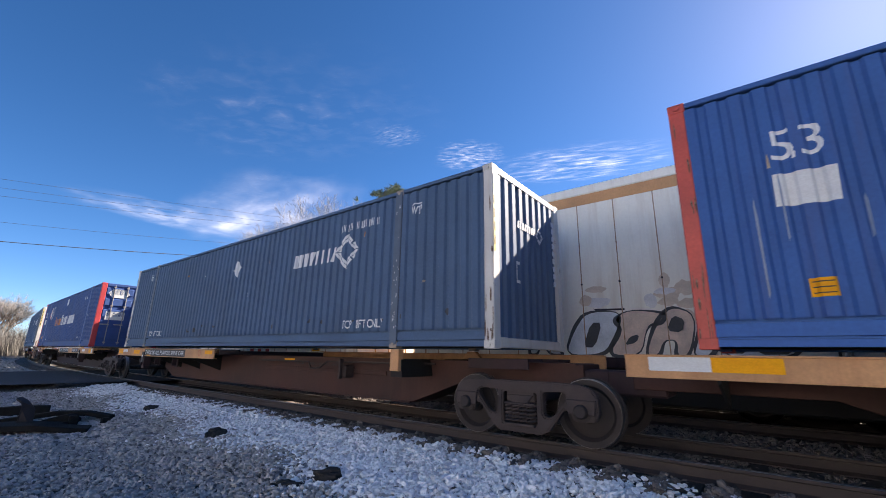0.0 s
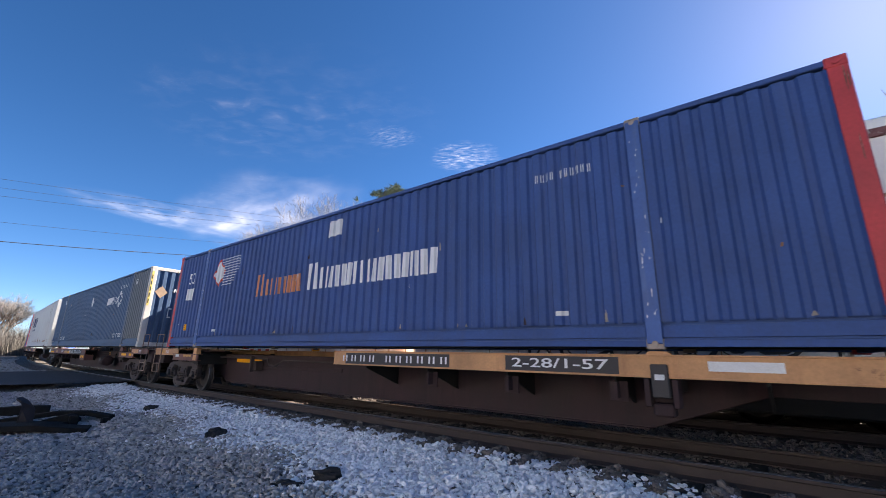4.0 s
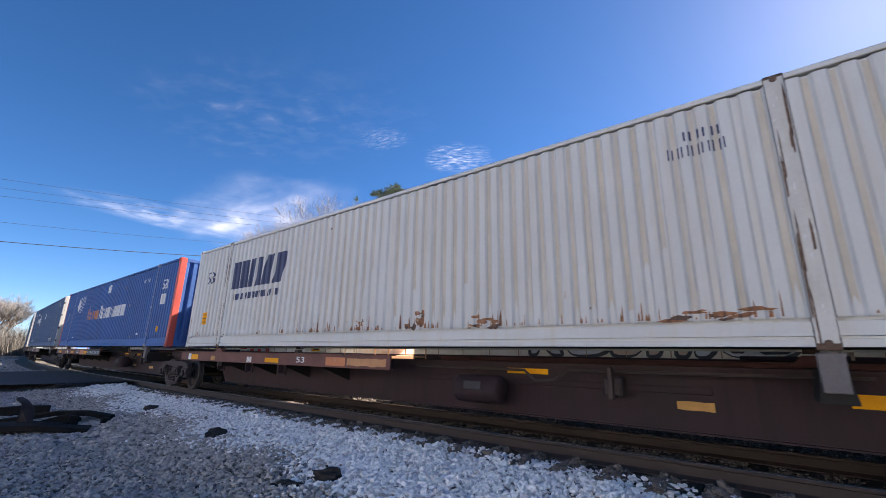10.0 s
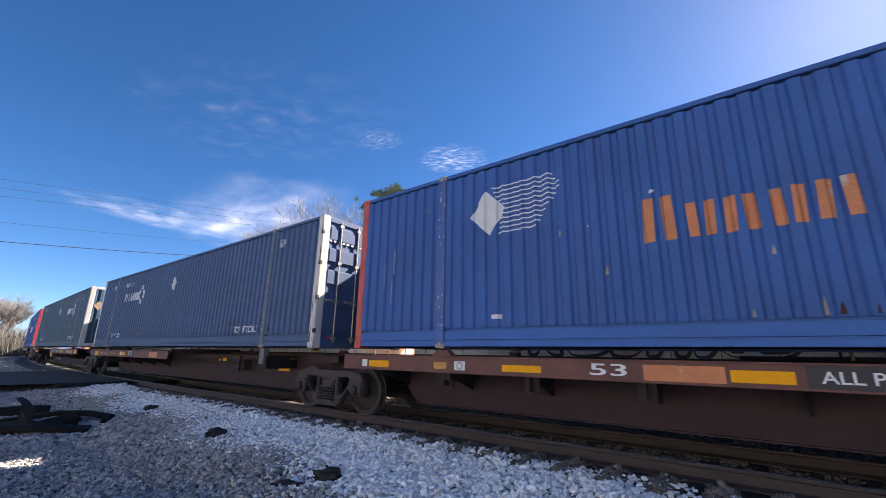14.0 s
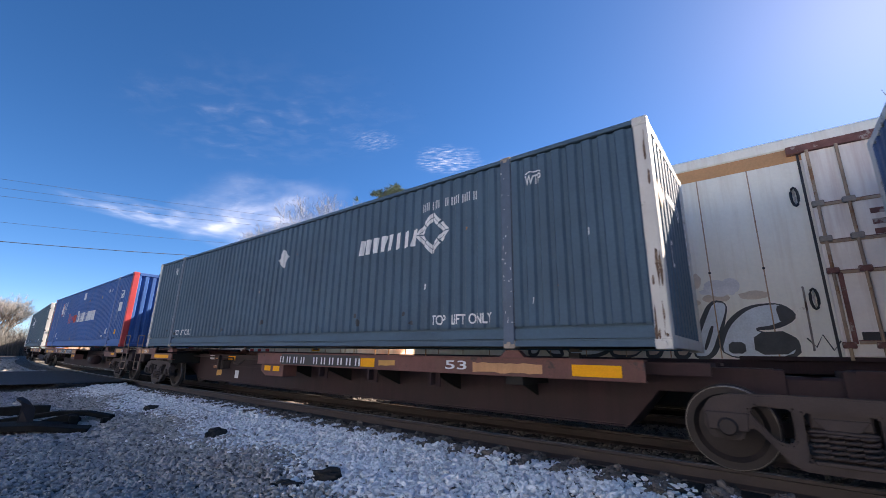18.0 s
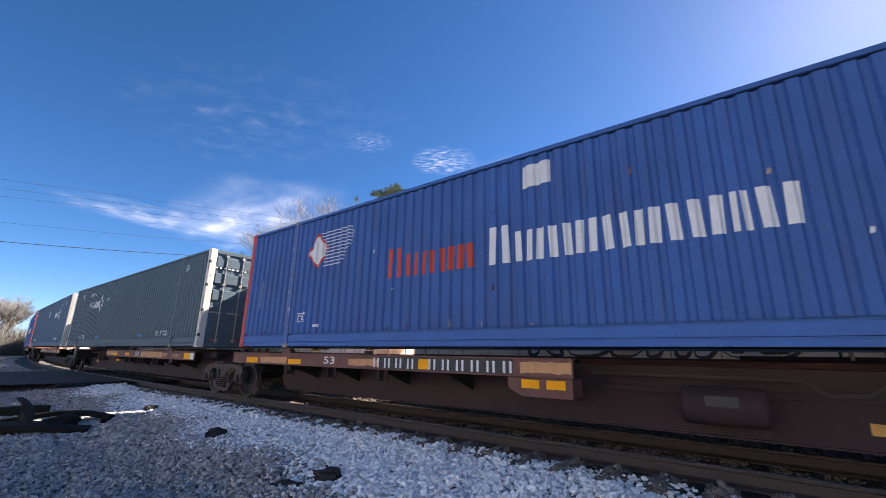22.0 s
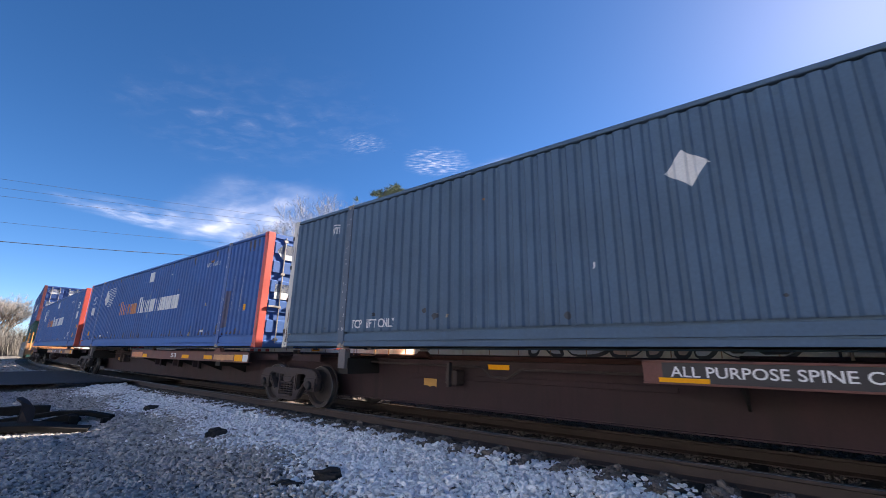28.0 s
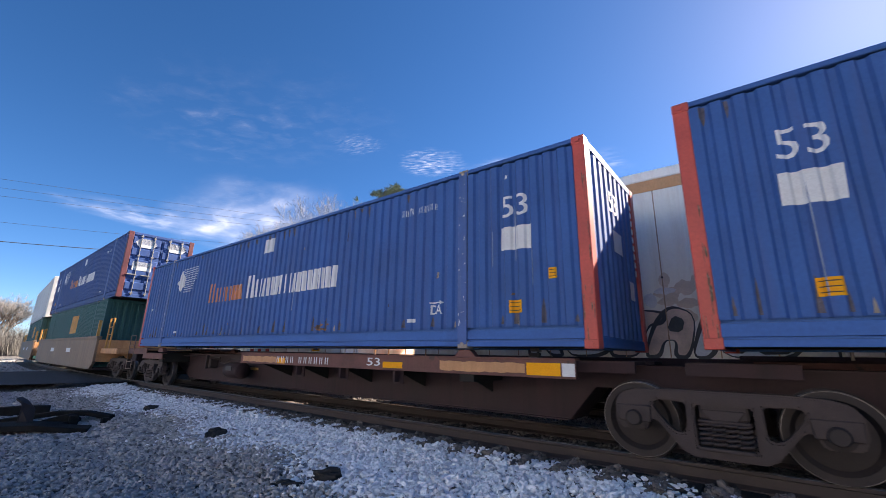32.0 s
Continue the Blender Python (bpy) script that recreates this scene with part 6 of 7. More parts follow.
        paint_on(lower, "logo_panel", sheet([rect(-0.9, 0.9, -0.45, 0.45)]), M["dull_yellow"], 1.0, 1.95)
        upper = aboard(container("dull navy container stacked on top" if high == "blue_dark" else "cream container stacked on top", doors=1, body=M[high], rail=M[high], post=M[hi_post]), s, 0.38 + TALL)
        if high == "blue_dark":
            blue_marks(upper, False, True, True, True)
            door_placards(upper)


W1 = -202.40 - LEN - 3.6 - HL
TRUCKS = []


def end_marks(c, kind, placard=True):
    """Marks on the leading end of a container."""
    def put(name, bm, mat, y, z, label=""):
        part(name, bm, M[mat], c, label, m=pose(HL - 0.004, y, z, 0, 0, 90))
    def column(y, z):
        for k in range(9):
            put("number_bar", sheet([rect(-0.05, 0.05, -0.15 * k - 0.05, -0.15 * k + 0.05)]), "lettering", y, z)

    if kind == "slate" and placard:
        put("end_placard", sheet([rhombus(0.42, 0.46)]), "placard_tan", -0.88, 1.98, "tan rhombus placard")
    if kind == "slate":
        put("logo", letter_blocks((0.14, 0.16, 0.15, 0.14), 0.13, 1.0, 0.02, 0.1), "lettering", -0.15, 2.02)
        put("logo_rhombus", rhombus_ring(0.16), "lettering", 0.36, 2.05)
        column(0.98, 2.45)
        put("grab_handle", sheet([rect(-0.06, -0.03, -0.26, 0.1), rect(-0.03, 0.06, 0.05, 0.1), rect(-0.03, 0.06, -0.26, -0.21)]), "sticker", -0.50, 1.32)
    elif kind == "blue":
        put("size_mark", fit_words("53", 0.34, 0.40, 0.0), "lettering", -0.10, 2.22)
        put("end_placard", sheet([rect(-0.22, 0.22, -0.17, 0.17)]), "sticker", 0.0, 1.62)
        column(0.98, 2.5)
        put("end_label", sheet([rect(-0.12, 0.12, -0.15, 0.15)]), "sticker", 0.62, 0.95)
    else:
        mat = "navy_mark" if kind == "cream" else "lettering"
        put("logo", letter_blocks((0.2, 0.22, 0.24, 0.2), 0.26, 1.0, 0.03, 0.1), mat, -0.62, 2.32)
        for bar in number_bars(4, 0.14, 0.10, 0.03):
            put("number_bar", bar, mat, 0.55, 2.38)
        for bar in number_bars(6, 0.14, 0.10, 0.03):
            put("number_bar", bar, mat, 0.58, 2.14)
        put("small_label", sheet([rect(-0.18, 0.18, -0.14, 0.14)]), "sticker", 0.75, 1.25)


def door_placards(c):
    for y, z, kind in ((-0.60, 2.44, 0), (0.60, 2.44, 0), (-0.60, 1.40, 1)):
        w, h = (0.42, 0.2) if kind == 0 else (0.36, 0.19)
        pts = [(-w, 0), (-w * 0.6, h), (w * 0.6, h), (w, 0), (w * 0.6, -h), (-w * 0.6, -h)] if kind == 0 else [(-w, -h), (-w, h), (w, h), (w, -h)]
        bm = bmesh.new()
        bm.faces.new([bm.verts.new((0, a, b)) for a, b in pts])
        part("door_placard", bm, M["sticker"], c, "white placard on the door", m=pose(HL + 0.004, y, z))


train()


# ---- refrigerator cars standing on the second track ----
RY = FAR_Y - 1.623


def flake(r):
    polys = []
    for k in range(6):
        a = k * math.pi / 3 + 0.2
        c, s = math.cos(a), math.sin(a)
        def put(u, v):
            return (u * c - v * s, u * s + v * c)
        polys.append([put(0, -0.02), put(r, -0.02), put(r, 0.02), put(0, 0.02)])
        for sg in (-1, 1):
            polys.append([put(r * 0.5, 0), put(r * 0.58, 0), put(r * 0.85, sg * r * 0.25), put(r * 0.78, sg * r * 0.28)])
    return sheet(polys)


def reefer_car(x0, length, label, right_unit, marks):
    car = new("refrigerator_car")
    tagged(car, label, "freight car", "cars on the second track")
    car.matrix_basis = pose(x0 + length / 2, FAR_Y, 0)
    h, y = length / 2, 1.623
    part("body", box(-h, h, -y + 0.02, y - 0.02, 1.12, 4.85, 0.02), M["reefer"], car)
    part("roof", prism([(-h - 0.02, 4.84), (h + 0.02, 4.84), (h + 0.02, 5.07), (-h - 0.02, 5.07)], -y - 0.01, y + 0.01, 0.03), M["reefer"], car)
    part("stripe", box(-h + 0.01, h - 0.01, -y + 0.008, -y + 0.06, 4.60, 4.845), M["ochre"], car, "faded ochre stripe under the eaves")
    part("side_sill", box(-h, h, -y, y, 0.92, 1.14, 0.015), M["sill"], car)
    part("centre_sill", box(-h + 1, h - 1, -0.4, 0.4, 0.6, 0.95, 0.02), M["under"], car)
    # Made-up boxes that block the view of sunlit ground below the car.
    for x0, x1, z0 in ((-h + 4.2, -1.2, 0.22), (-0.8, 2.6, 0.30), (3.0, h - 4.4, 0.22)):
        part("underframe_box", box(x0, x1, -1.2, 0.9, z0, 0.93, 0.04), M["under"], car, "dark box added under the floor to hide sunlit ground")
    if marks:
        for k, x in enumerate((-0.2, 0.1, 0.4, 0.7, 1.0, 1.3)):
            part("tape_square", sheet([rect(x - 6.37, x - 6.09, 1.145, 1.245)]), M["red_mark" if k % 2 else "sticker"], car, m=pose(-(x0 + h), -y - 0.004, 0))
    n = int(length / 0.81)
    for k in range(n):
        x = -h + 0.9 + k * 0.817
        if not -2.3 < x < 1.75:
            part("panel_seam", shared("reefer_seam", lambda: box(-0.010, 0.010, -y + 0.008, -y + 0.03, 1.15, 4.6)), M["seam"], car, m=pose(x, 0, 0))
            part("rivet", shared("reefer_rivet", lambda: box(-0.02, 0.02, -y - 0.004, -y + 0.02, -0.02, 0.02, 0.006)), M["ink"], car, m=pose(x, 0, 2.72))
    # plug door with bars and rods
    door = part("plug_door", box(-2.04, 1.6, -y - 0.05, -y + 0.03, 1.2, 4.78, 0.02), M["reefer_door"], car, "pinkish sliding plug door with rusty locking rods")
    part("door_head", box(-2.24, 1.8, -y - 0.10, -y + 0.02, 4.70, 4.85, 0.012), M["rusty_red"], car, "rusty red-brown door head rail")
    part("door_jamb", box(-2.11, -2.075, -y - 0.02, -y + 0.03, 1.15, 4.70, 0.004), M["ink"], car)
    for z, x0 in ((3.70, -1.92), (3.05, -2.04), (2.53, -1.92), (2.05, -1.4), (1.42, -1.85)):
        part("door_bar", box(x0, 1.6, -y - 0.072, -y - 0.045, z - 0.025, z + 0.025, 0.006), M["seam"], door)
        # Thin red-brown line drawn in as the shadow above the bar.
        part("bar_shadow_gap", box(x0, 1.6, -y - 0.056, -y - 0.046, z + 0.026, z + 0.040), M["rusty_red"], door, "red-brown line drawn for the bar's shadow gap")
    for x in (-1.97, -1.59, -0.6, 0.5, 1.45):
        part("lock_rod", tube([(x, -y - 0.10, 1.15), (x, -y - 0.10, 4.72)], 0.026, 6), M["seam"], door)
        for z in (1.38, 2.56, 3.10, 3.72):
            part("rod_guide", shared("rod_guide", lambda: box(-0.08, 0.08, -y - 0.13, -y - 0.04, -0.05, 0.05, 0.012)), M["rusty_red" if z < 3 else "casting"], door, m=pose(x, 0, z))
    part("door_frame", box(-1.92, -1.86, -y - 0.075, -y - 0.04, 1.40, 2.53, 0.006), M["rusty_red"], door)
    part("sill_slot", box(-1.80, 1.4, -y - 0.058, -y - 0.04, 1.46, 1.58, 0.004), M["ink"], door)
    for x, z in ((-2.24, 3.93), (-2.26, 2.13)):
        part("door_latch", tube([(x + 0.05 * math.cos(a), -y - 0.02, z + 0.17 * math.sin(a)) for a in [k * 0.5236 for k in range(13)]], 0.022, 6), M["ink"], car, "dark oval grab ring")
        part("latch_bar", box(x - 0.012, x + 0.012, -y - 0.02, -y + 0.01, z - 0.15, z + 0.15, 0.003), M["steel"], car)
    part("grab_iron", tube([(-2.39, -y + 0.01, 1.30), (-2.39, -y - 0.05, 1.34), (-2.38, -y - 0.05, 2.30), (-2.38, -y + 0.01, 2.34)], 0.016, 6), M["casting"], car)
    for k, z in enumerate((3.48, 3.30, 3.14)):
        part("writing_line", sheet([rect(-1.38, -0.55 - 0.15 * k, z - 0.045, z + 0.045)]), M["rusty_red"], door, m=pose(0, -y - 0.056, 0))
    # blisters of worn paint low on the side
    rnd = random.Random(41)
    for k in range(26 if marks else 8):
        px, pz, pw, ph = rnd.uniform(-7.6, -2.9), rnd.gauss(2.28, 0.24), rnd.uniform(0.10, 0.36), rnd.uniform(0.06, 0.2)
        ring = [(pw * math.cos(a) * (0.8 + 0.3 * noise.noise((a, k, 0))), ph * math.sin(a) * (0.8 + 0.4 * noise.noise((a * 2, k, 5)))) for a in [j * 0.3491 for j in range(18)]]
        part("worn_patch", sheet([ring]), M["worn_tan" if k % 3 else "worn_pale"], car, "worn patch of undercoat", m=pose(px, -y + 0.0175 - 0.0002 * k, pz))
    for s in (-1, 1):
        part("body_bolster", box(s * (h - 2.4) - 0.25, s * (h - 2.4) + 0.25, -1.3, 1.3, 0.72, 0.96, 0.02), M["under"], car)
    part("door_track", box(-3.4, 3.4, -y - 0.09, -y + 0.02, 1.13, 1.2, 0.01), M["sill"], car)
    for ex in (-1, 1):
        st = bmesh.new()
        for dx in (0.1, 0.55):
            add_tube(st, [(ex * (h - dx), -y - 0.06, 0.55), (ex * (h - dx), -y - 0.06, 4.6)], 0.014, 5)
        for k in range(10):
            add_tube(st, [(ex * (h - 0.1), -y - 0.06, 0.6 + 0.42 * k), (ex * (h - 0.55), -y - 0.06, 0.6 + 0.42 * k)], 0.012, 5)
        if marks and ex > 0:
            continue
        if marks:
            st = bmesh.new()
            for dx in (0.06, 0.50):
                add_tube(st, [(-h + dx, -y - 0.06, 0.60), (-h + dx, -y - 0.06, 2.55)], 0.018, 5)
            for k in range(6):
                add_tube(st, [(-h + 0.06, -y - 0.06, 0.70 + 0.36 * k), (-h + 0.50, -y - 0.06, 0.70 + 0.36 * k)], 0.014, 5)
            warn = part("warning_label", sheet([rect(-6.75, -6.32, 1.18, 1.40)]), M["yellow"], car, "amber label with dark lines", m=pose(-(x0 + h), -y - 0.002, 0))
            for z in (1.25, 1.33):
                part("writing_line", sheet([rect(-6.70, -6.37, z - 0.02, z + 0.02)]), M["ink"], warn, m=pose(0, -0.003, 0))
        part("side_ladder", st, M["tan"], car)
    if right_unit:
        body = add_box(box(h, h + 0.42, -1.05, 0.95, 2.55, 4.55, 0.08), h, h + 0.30, -1.25, 1.15, 4.5, 4.62, 0.02)
        unit = part("cooling_unit", body, M["sticker"], car, "white refrigeration unit on the car end")
        part("grille", box(h + 0.41, h + 0.425, -0.75, 0.85, 3.6, 4.4), M["ink"], unit)
        for k in range(9):
            part("slat", shared("unit_slat", lambda: box(h + 0.42, h + 0.46, -0.78, 0.88, -0.018, 0.018)), M["sticker"], unit, m=pose(0, 0, 3.66 + 0.085 * k))
        part("round_port", lathe([(0.02, -0.02), (0.12, -0.02), (0.12, 0.02), (0.02, 0.02)], 14), M["ink"], unit, m=pose(h + 0.43, -0.88, 4.42, 0, 0, 90))
        part("cabinet_door", box(h + 0.425, h + 0.45, -0.55, 0.75, 2.65, 3.45, 0.02), M["sticker"], unit)
        rail = bmesh.new()
        for yy in (-1.5, -0.9, -0.1, 0.7, 1.4):
            add_tube(rail, [(h + 0.7, yy, 0.95), (h + 0.7, yy, 2.9)], 0.022, 6)
        for z in (1.5, 2.3, 2.9):
            add_tube(rail, [(h + 0.7, -1.5, z), (h + 0.7, 1.4, z)], 0.018, 6)
        part("end_railing", rail, M["tan"], car, "rusty end railing")
        part("end_platform", add_box(box(h, h + 0.85, -1.55, 1.55, 1.95, 2.03, 0.01), h, h + 0.8, -1.5, 1.5, 0.9, 1.1, 0.01), M["tan"], car)
        part("coupler", box(h + 0.3, h + 1.0, -0.15, 0.15, 0.7, 0.95, 0.03), M["sill"], car)
    if marks:
        ym = -y + 0.012
        cx = car.matrix_basis.translation.x
        round_end = [(-6.05 + 0.5 * math.cos(a), 3.78 + 0.46 * math.sin(a)) for a in [math.pi / 2 + k * math.pi / 10 for k in range(11)]]
        panel = part("logo_panel", sheet([round_end + [(-5.10, 3.32), (-5.02, 3.72), (-4.86, 4.24)]]), M["panel_red"], car, "orange-red panel with a white snowflake", m=pose(-cx, ym, 0))
        part("snowflake", flake(0.36), M["sticker"], panel, m=pose(-6.02, -0.003, 3.78))
        part("brand_line", letter_blocks((0.25, 0.22, 0.22, 0.24, 0.12, 0.22, 0.24, 0.24, 0.24, 0.22), 0.25, 1.0, 0.02, 0.15), M["panel_red"], car, "brand name drawn as plain red bars", m=pose(-5.25 - cx, ym, 2.82))
        for z, n_bars, w, x in ((2.38, 4, 0.2, -5.85), (1.95, 4, 0.2, -5.85), (1.5, 3, 0.14, -5.9)):
            for bar in number_bars(n_bars, 0.2, w, 0.04):
                part("number_bar", bar, M["red_mark"], car, m=pose(x - cx, ym, z))
        graffiti(car, ym)
    for s in (-1, 1):
        copy_thing(TRUCKS[0][0], pose(x0 + h + s * (h - 2.4), FAR_Y, 0))
    return car


def graffiti(car, ym):
    """Sprayed letters: outlined plain forms along the lower side."""
    ox = -car.matrix_basis.translation.x
    def rounded(pts, times=2):
        for _ in range(times):
            pts = [q for (a, b), (c, d) in zip(pts, pts[1:] + pts[:1]) for q in ((a * 0.78 + c * 0.22, b * 0.78 + d * 0.22), (a * 0.22 + c * 0.78, b * 0.22 + d * 0.78))]
        return pts

    def form(pts, tone, inner):
        pts = rounded(pts)
        o = part("sprayed_fill", sheet([pts]), M[tone], car, "grey and tan spray-painted fill", m=pose(ox, ym, 0))
        bm, n, rings = bmesh.new(), len(pts), []
        for k, (a, b) in enumerate(pts):
            tx, tz = pts[(k + 1) % n][0] - pts[k - 1][0], pts[(k + 1) % n][1] - pts[k - 1][1]
            l, w = max(math.hypot(tx, tz), 1e-4), 0.026 + 0.016 * math.sin(k * 0.45)
            rings.append([bm.verts.new((a + g * w * tz / l, 0, b - g * w * tx / l)) for g in (-1, 1)])
        for k in range(n):
            p, q = rings[k], rings[(k + 1) % n]
            bm.faces.new((p[0], p[1], q[1], q[0]))
        part("sprayed_outline", bm, M["spray_black"], o, "black spray-painted outline", m=pose(0, -0.004, 0))
        for q in inner:
            part("sprayed_stroke", sheet([rounded(q, 1)]), M["spray_black"], o, m=pose(0, -0.016, 0))
    form([(-4.55, 1.16), (-4.36, 1.90), (-4.62, 1.96), (-4.50, 2.12), (-3.98, 2.20), (-3.68, 2.10), (-3.74, 1.88), (-4.08, 1.68), (-3.62, 1.16), (-3.98, 1.16), (-4.20, 1.46), (-4.30, 1.16)], "spray_grey", [[(-4.16, 1.82), (-3.95, 1.95), (-4.0, 2.04), (-4.18, 2.0)]])
    form([(-3.65, 1.16), (-3.42, 1.75), (-3.12, 2.12), (-2.34, 2.08), (-2.50, 1.60), (-2.76, 1.16)], "spray_grey", [[(-3.22, 1.34), (-3.02, 1.86), (-2.78, 1.86), (-2.96, 1.34)]])
    form([(-2.74, 1.16), (-2.38, 1.70), (-2.58, 1.92), (-2.22, 2.11), (-1.52, 2.02), (-1.62, 1.80), (-1.90, 1.78), (-2.06, 1.16)], "spray_brown", [[(-2.36, 1.38), (-2.12, 1.44), (-2.06, 1.60), (-2.24, 1.56)]])
    form([(-2.00, 1.16), (-1.78, 1.78), (-1.46, 2.16), (-1.02, 1.96), (-1.20, 1.16), (-1.46, 1.16), (-1.40, 1.48), (-1.62, 1.48), (-1.72, 1.16)], "spray_brown", [[(-1.56, 1.66), (-1.30, 1.62), (-1.22, 1.86), (-1.42, 1.96)]])
    form([(-1.18, 1.16), (-1.00, 1.70), (-0.76, 2.20), (-0.50, 2.14), (-0.64, 1.70), (-0.84, 1.16)], "spray_grey", [[(-0.98, 1.30), (-0.92, 1.30), (-0.76, 1.72), (-0.82, 1.74)]])
    form([(-0.76, 1.16), (-0.58, 1.75), (-0.22, 2.06), (0.24, 2.10), (0.44, 1.86), (0.12, 1.68), (-0.22, 1.66), (0.18, 1.52), (0.36, 1.50), (0.36, 1.16)], "spray_grey", [[(0.16, 2.04), (0.28, 2.06), (0.42, 1.86), (0.20, 1.72)], [(-0.22, 1.22), (0.34, 1.24), (0.32, 1.62), (-0.20, 1.60)], [(-0.60, 1.24), (-0.34, 1.24), (-0.34, 1.44), (-0.58, 1.44)]])
    for q in ([(-4.75, 2.16), (-4.45, 2.20), (-4.40, 2.14), (-4.7, 2.10)], [(-2.95, 2.16), (-2.3, 2.14), (-2.3, 2.10), (-2.9, 2.12)]):
        part("sprayed_shadow", sheet([q]), M["ink"], car, m=pose(ox, ym - 0.003, 0))
    rnd = random.Random(77)
    scribbles = [[(0.5, 1.5), (0.6, 1.35), (0.7, 1.55), (0.8, 1.3), (0.9, 1.45)]]
    for x, z, n in ((-6.95, 2.02, 7), (-6.95, 1.55, 12), (-6.6, 1.5, 9), (-5.3, 1.62, 10), (-5.05, 1.48, 8), (-4.75, 1.55, 7)):
        scribbles.append([(x + 0.07 * k + rnd.uniform(-0.05, 0.05), z + rnd.uniform(-0.13, 0.13)) for k in range(n)])
    for pts in scribbles:
        part("sprayed_scribble", tube([(a, 0, b) for a, b in pts], 0.011, 5), M["ink"], car, "black spray-painted scribble", m=pose(ox, ym, 0))


# ---- trees ----
def bare_tree(name, label, base, tall, seed, spread=0.55, levels=7, low=0.25, twig=0.045, fine="twig", forks=(2, 3, 3)):
    rnd = random.Random(seed)
    trunk, twigs = bmesh.new(), []
    top = new(name)
    tagged(top, label, "tree")
    top.matrix_basis = pose(*base)
    segs = []

    def grow(p, d, length, r, level):
        q = p + d * length
        mid = p + d * length * 0.5 + Vector((rnd.uniform(-1, 1), rnd.uniform(-1, 1), 0)) * length * 0.05
        segs.append((p, mid, q, r, r * 0.68, level))
        if level >= levels:
            return
        for k in range(rnd.choice(forks) if level else 5):
            nd = (d + Vector((rnd.uniform(-1, 1), rnd.uniform(-1, 1), rnd.uniform(-0.25, 0.75))) * spread * (1.2 if level else 1.0)).normalized()
            grow(p.lerp(q, rnd.uniform(0.45, 1.0)) if k and level else q, nd, length * rnd.uniform(0.62, 0.82), r * 0.62, level + 1)
    grow(Vector((0, 0, -0.4)), Vector((0, 0, 1)), tall * low, tall * 0.022, 0)
    hi = max(s[2].z for s in segs)
    k = tall / hi
    tw = bmesh.new()
    for p, m, q, r, r2, level in segs:
        p, m, q = p * k, m * k, q * k
        if level < 4:
            add_tube(trunk, [p, m, q], max(r, 0.02), 6 if level < 2 else 4, max(r2, 0.015))
        else:
            add_tube(tw, [p, m, q], twig if level == 4 else twig * 0.7, 3, twig * 0.5)
    part("trunk", trunk, M["bark"], top, smooth=True)
    part("crown", tw, M[fine], top, "fine bare twigs")
    return top


def pine(label, base, tall, seed, width):
    rnd = random.Random(seed)
    top = new("pine_tree")
    tagged(top, label, "tree")
    top.matrix_basis = pose(*base)
    bm = tube([(0, 0, -0.4), (0.1, 0, tall * 0.4), (-0.05, 0.1, tall * 0.75), (0, 0, tall)], 0.2, 8, 0.04)
    verts, faces = [], []

    def tuft(c, size):
        for k in range(22):
            a, e = rnd.uniform(0, 6.283), rnd.uniform(-0.6, 1.3)
            d = Vector((math.cos(a) * math.cos(e), math.sin(a) * math.cos(e), math.sin(e)))
            s = d.orthogonal().normalized() * size * 0.09
            i = len(verts)
            o = c + Vector((rnd.gauss(0, 0.25), rnd.gauss(0, 0.25), rnd.gauss(0, 0.2))) * size
            verts.extend([o - s, o + s, o + d * size])
            faces.append((i, i + 1, i + 2))
    for k in range(60):
        f = rnd.random() ** 0.8
        z = tall * (0.66 + 0.30 * f)
        a = rnd.uniform(0, 6.283)
        reach = width * (1.0 - 0.55 * f * f) * rnd.uniform(0.45, 1)
        end = Vector((math.cos(a) * reach, math.sin(a) * reach, z + reach * rnd.uniform(0.05, 0.4)))
        start = Vector((0, 0, z - 0.1))
        add_tube(bm, [start, start.lerp(end, 0.5) + Vector((0, 0, 0.1)), end], 0.05, 4, 0.015)
        for j in range(6):
            p = start.lerp(end, rnd.uniform(0.35, 1.08)) + Vector((rnd.gauss(0, 0.3), rnd.gauss(0, 0.3), rnd.gauss(0, 0.2)))
            tuft(p, rnd.uniform(0.32, 0.5))
    part("trunk", bm, M["bark"], top, smooth=True)
    me = bpy.data.meshes.new("crown")
    me.from_pydata([v[:] for v in verts], [], faces)
    part("crown", me, M["needle"], top, "dark green needle tufts")


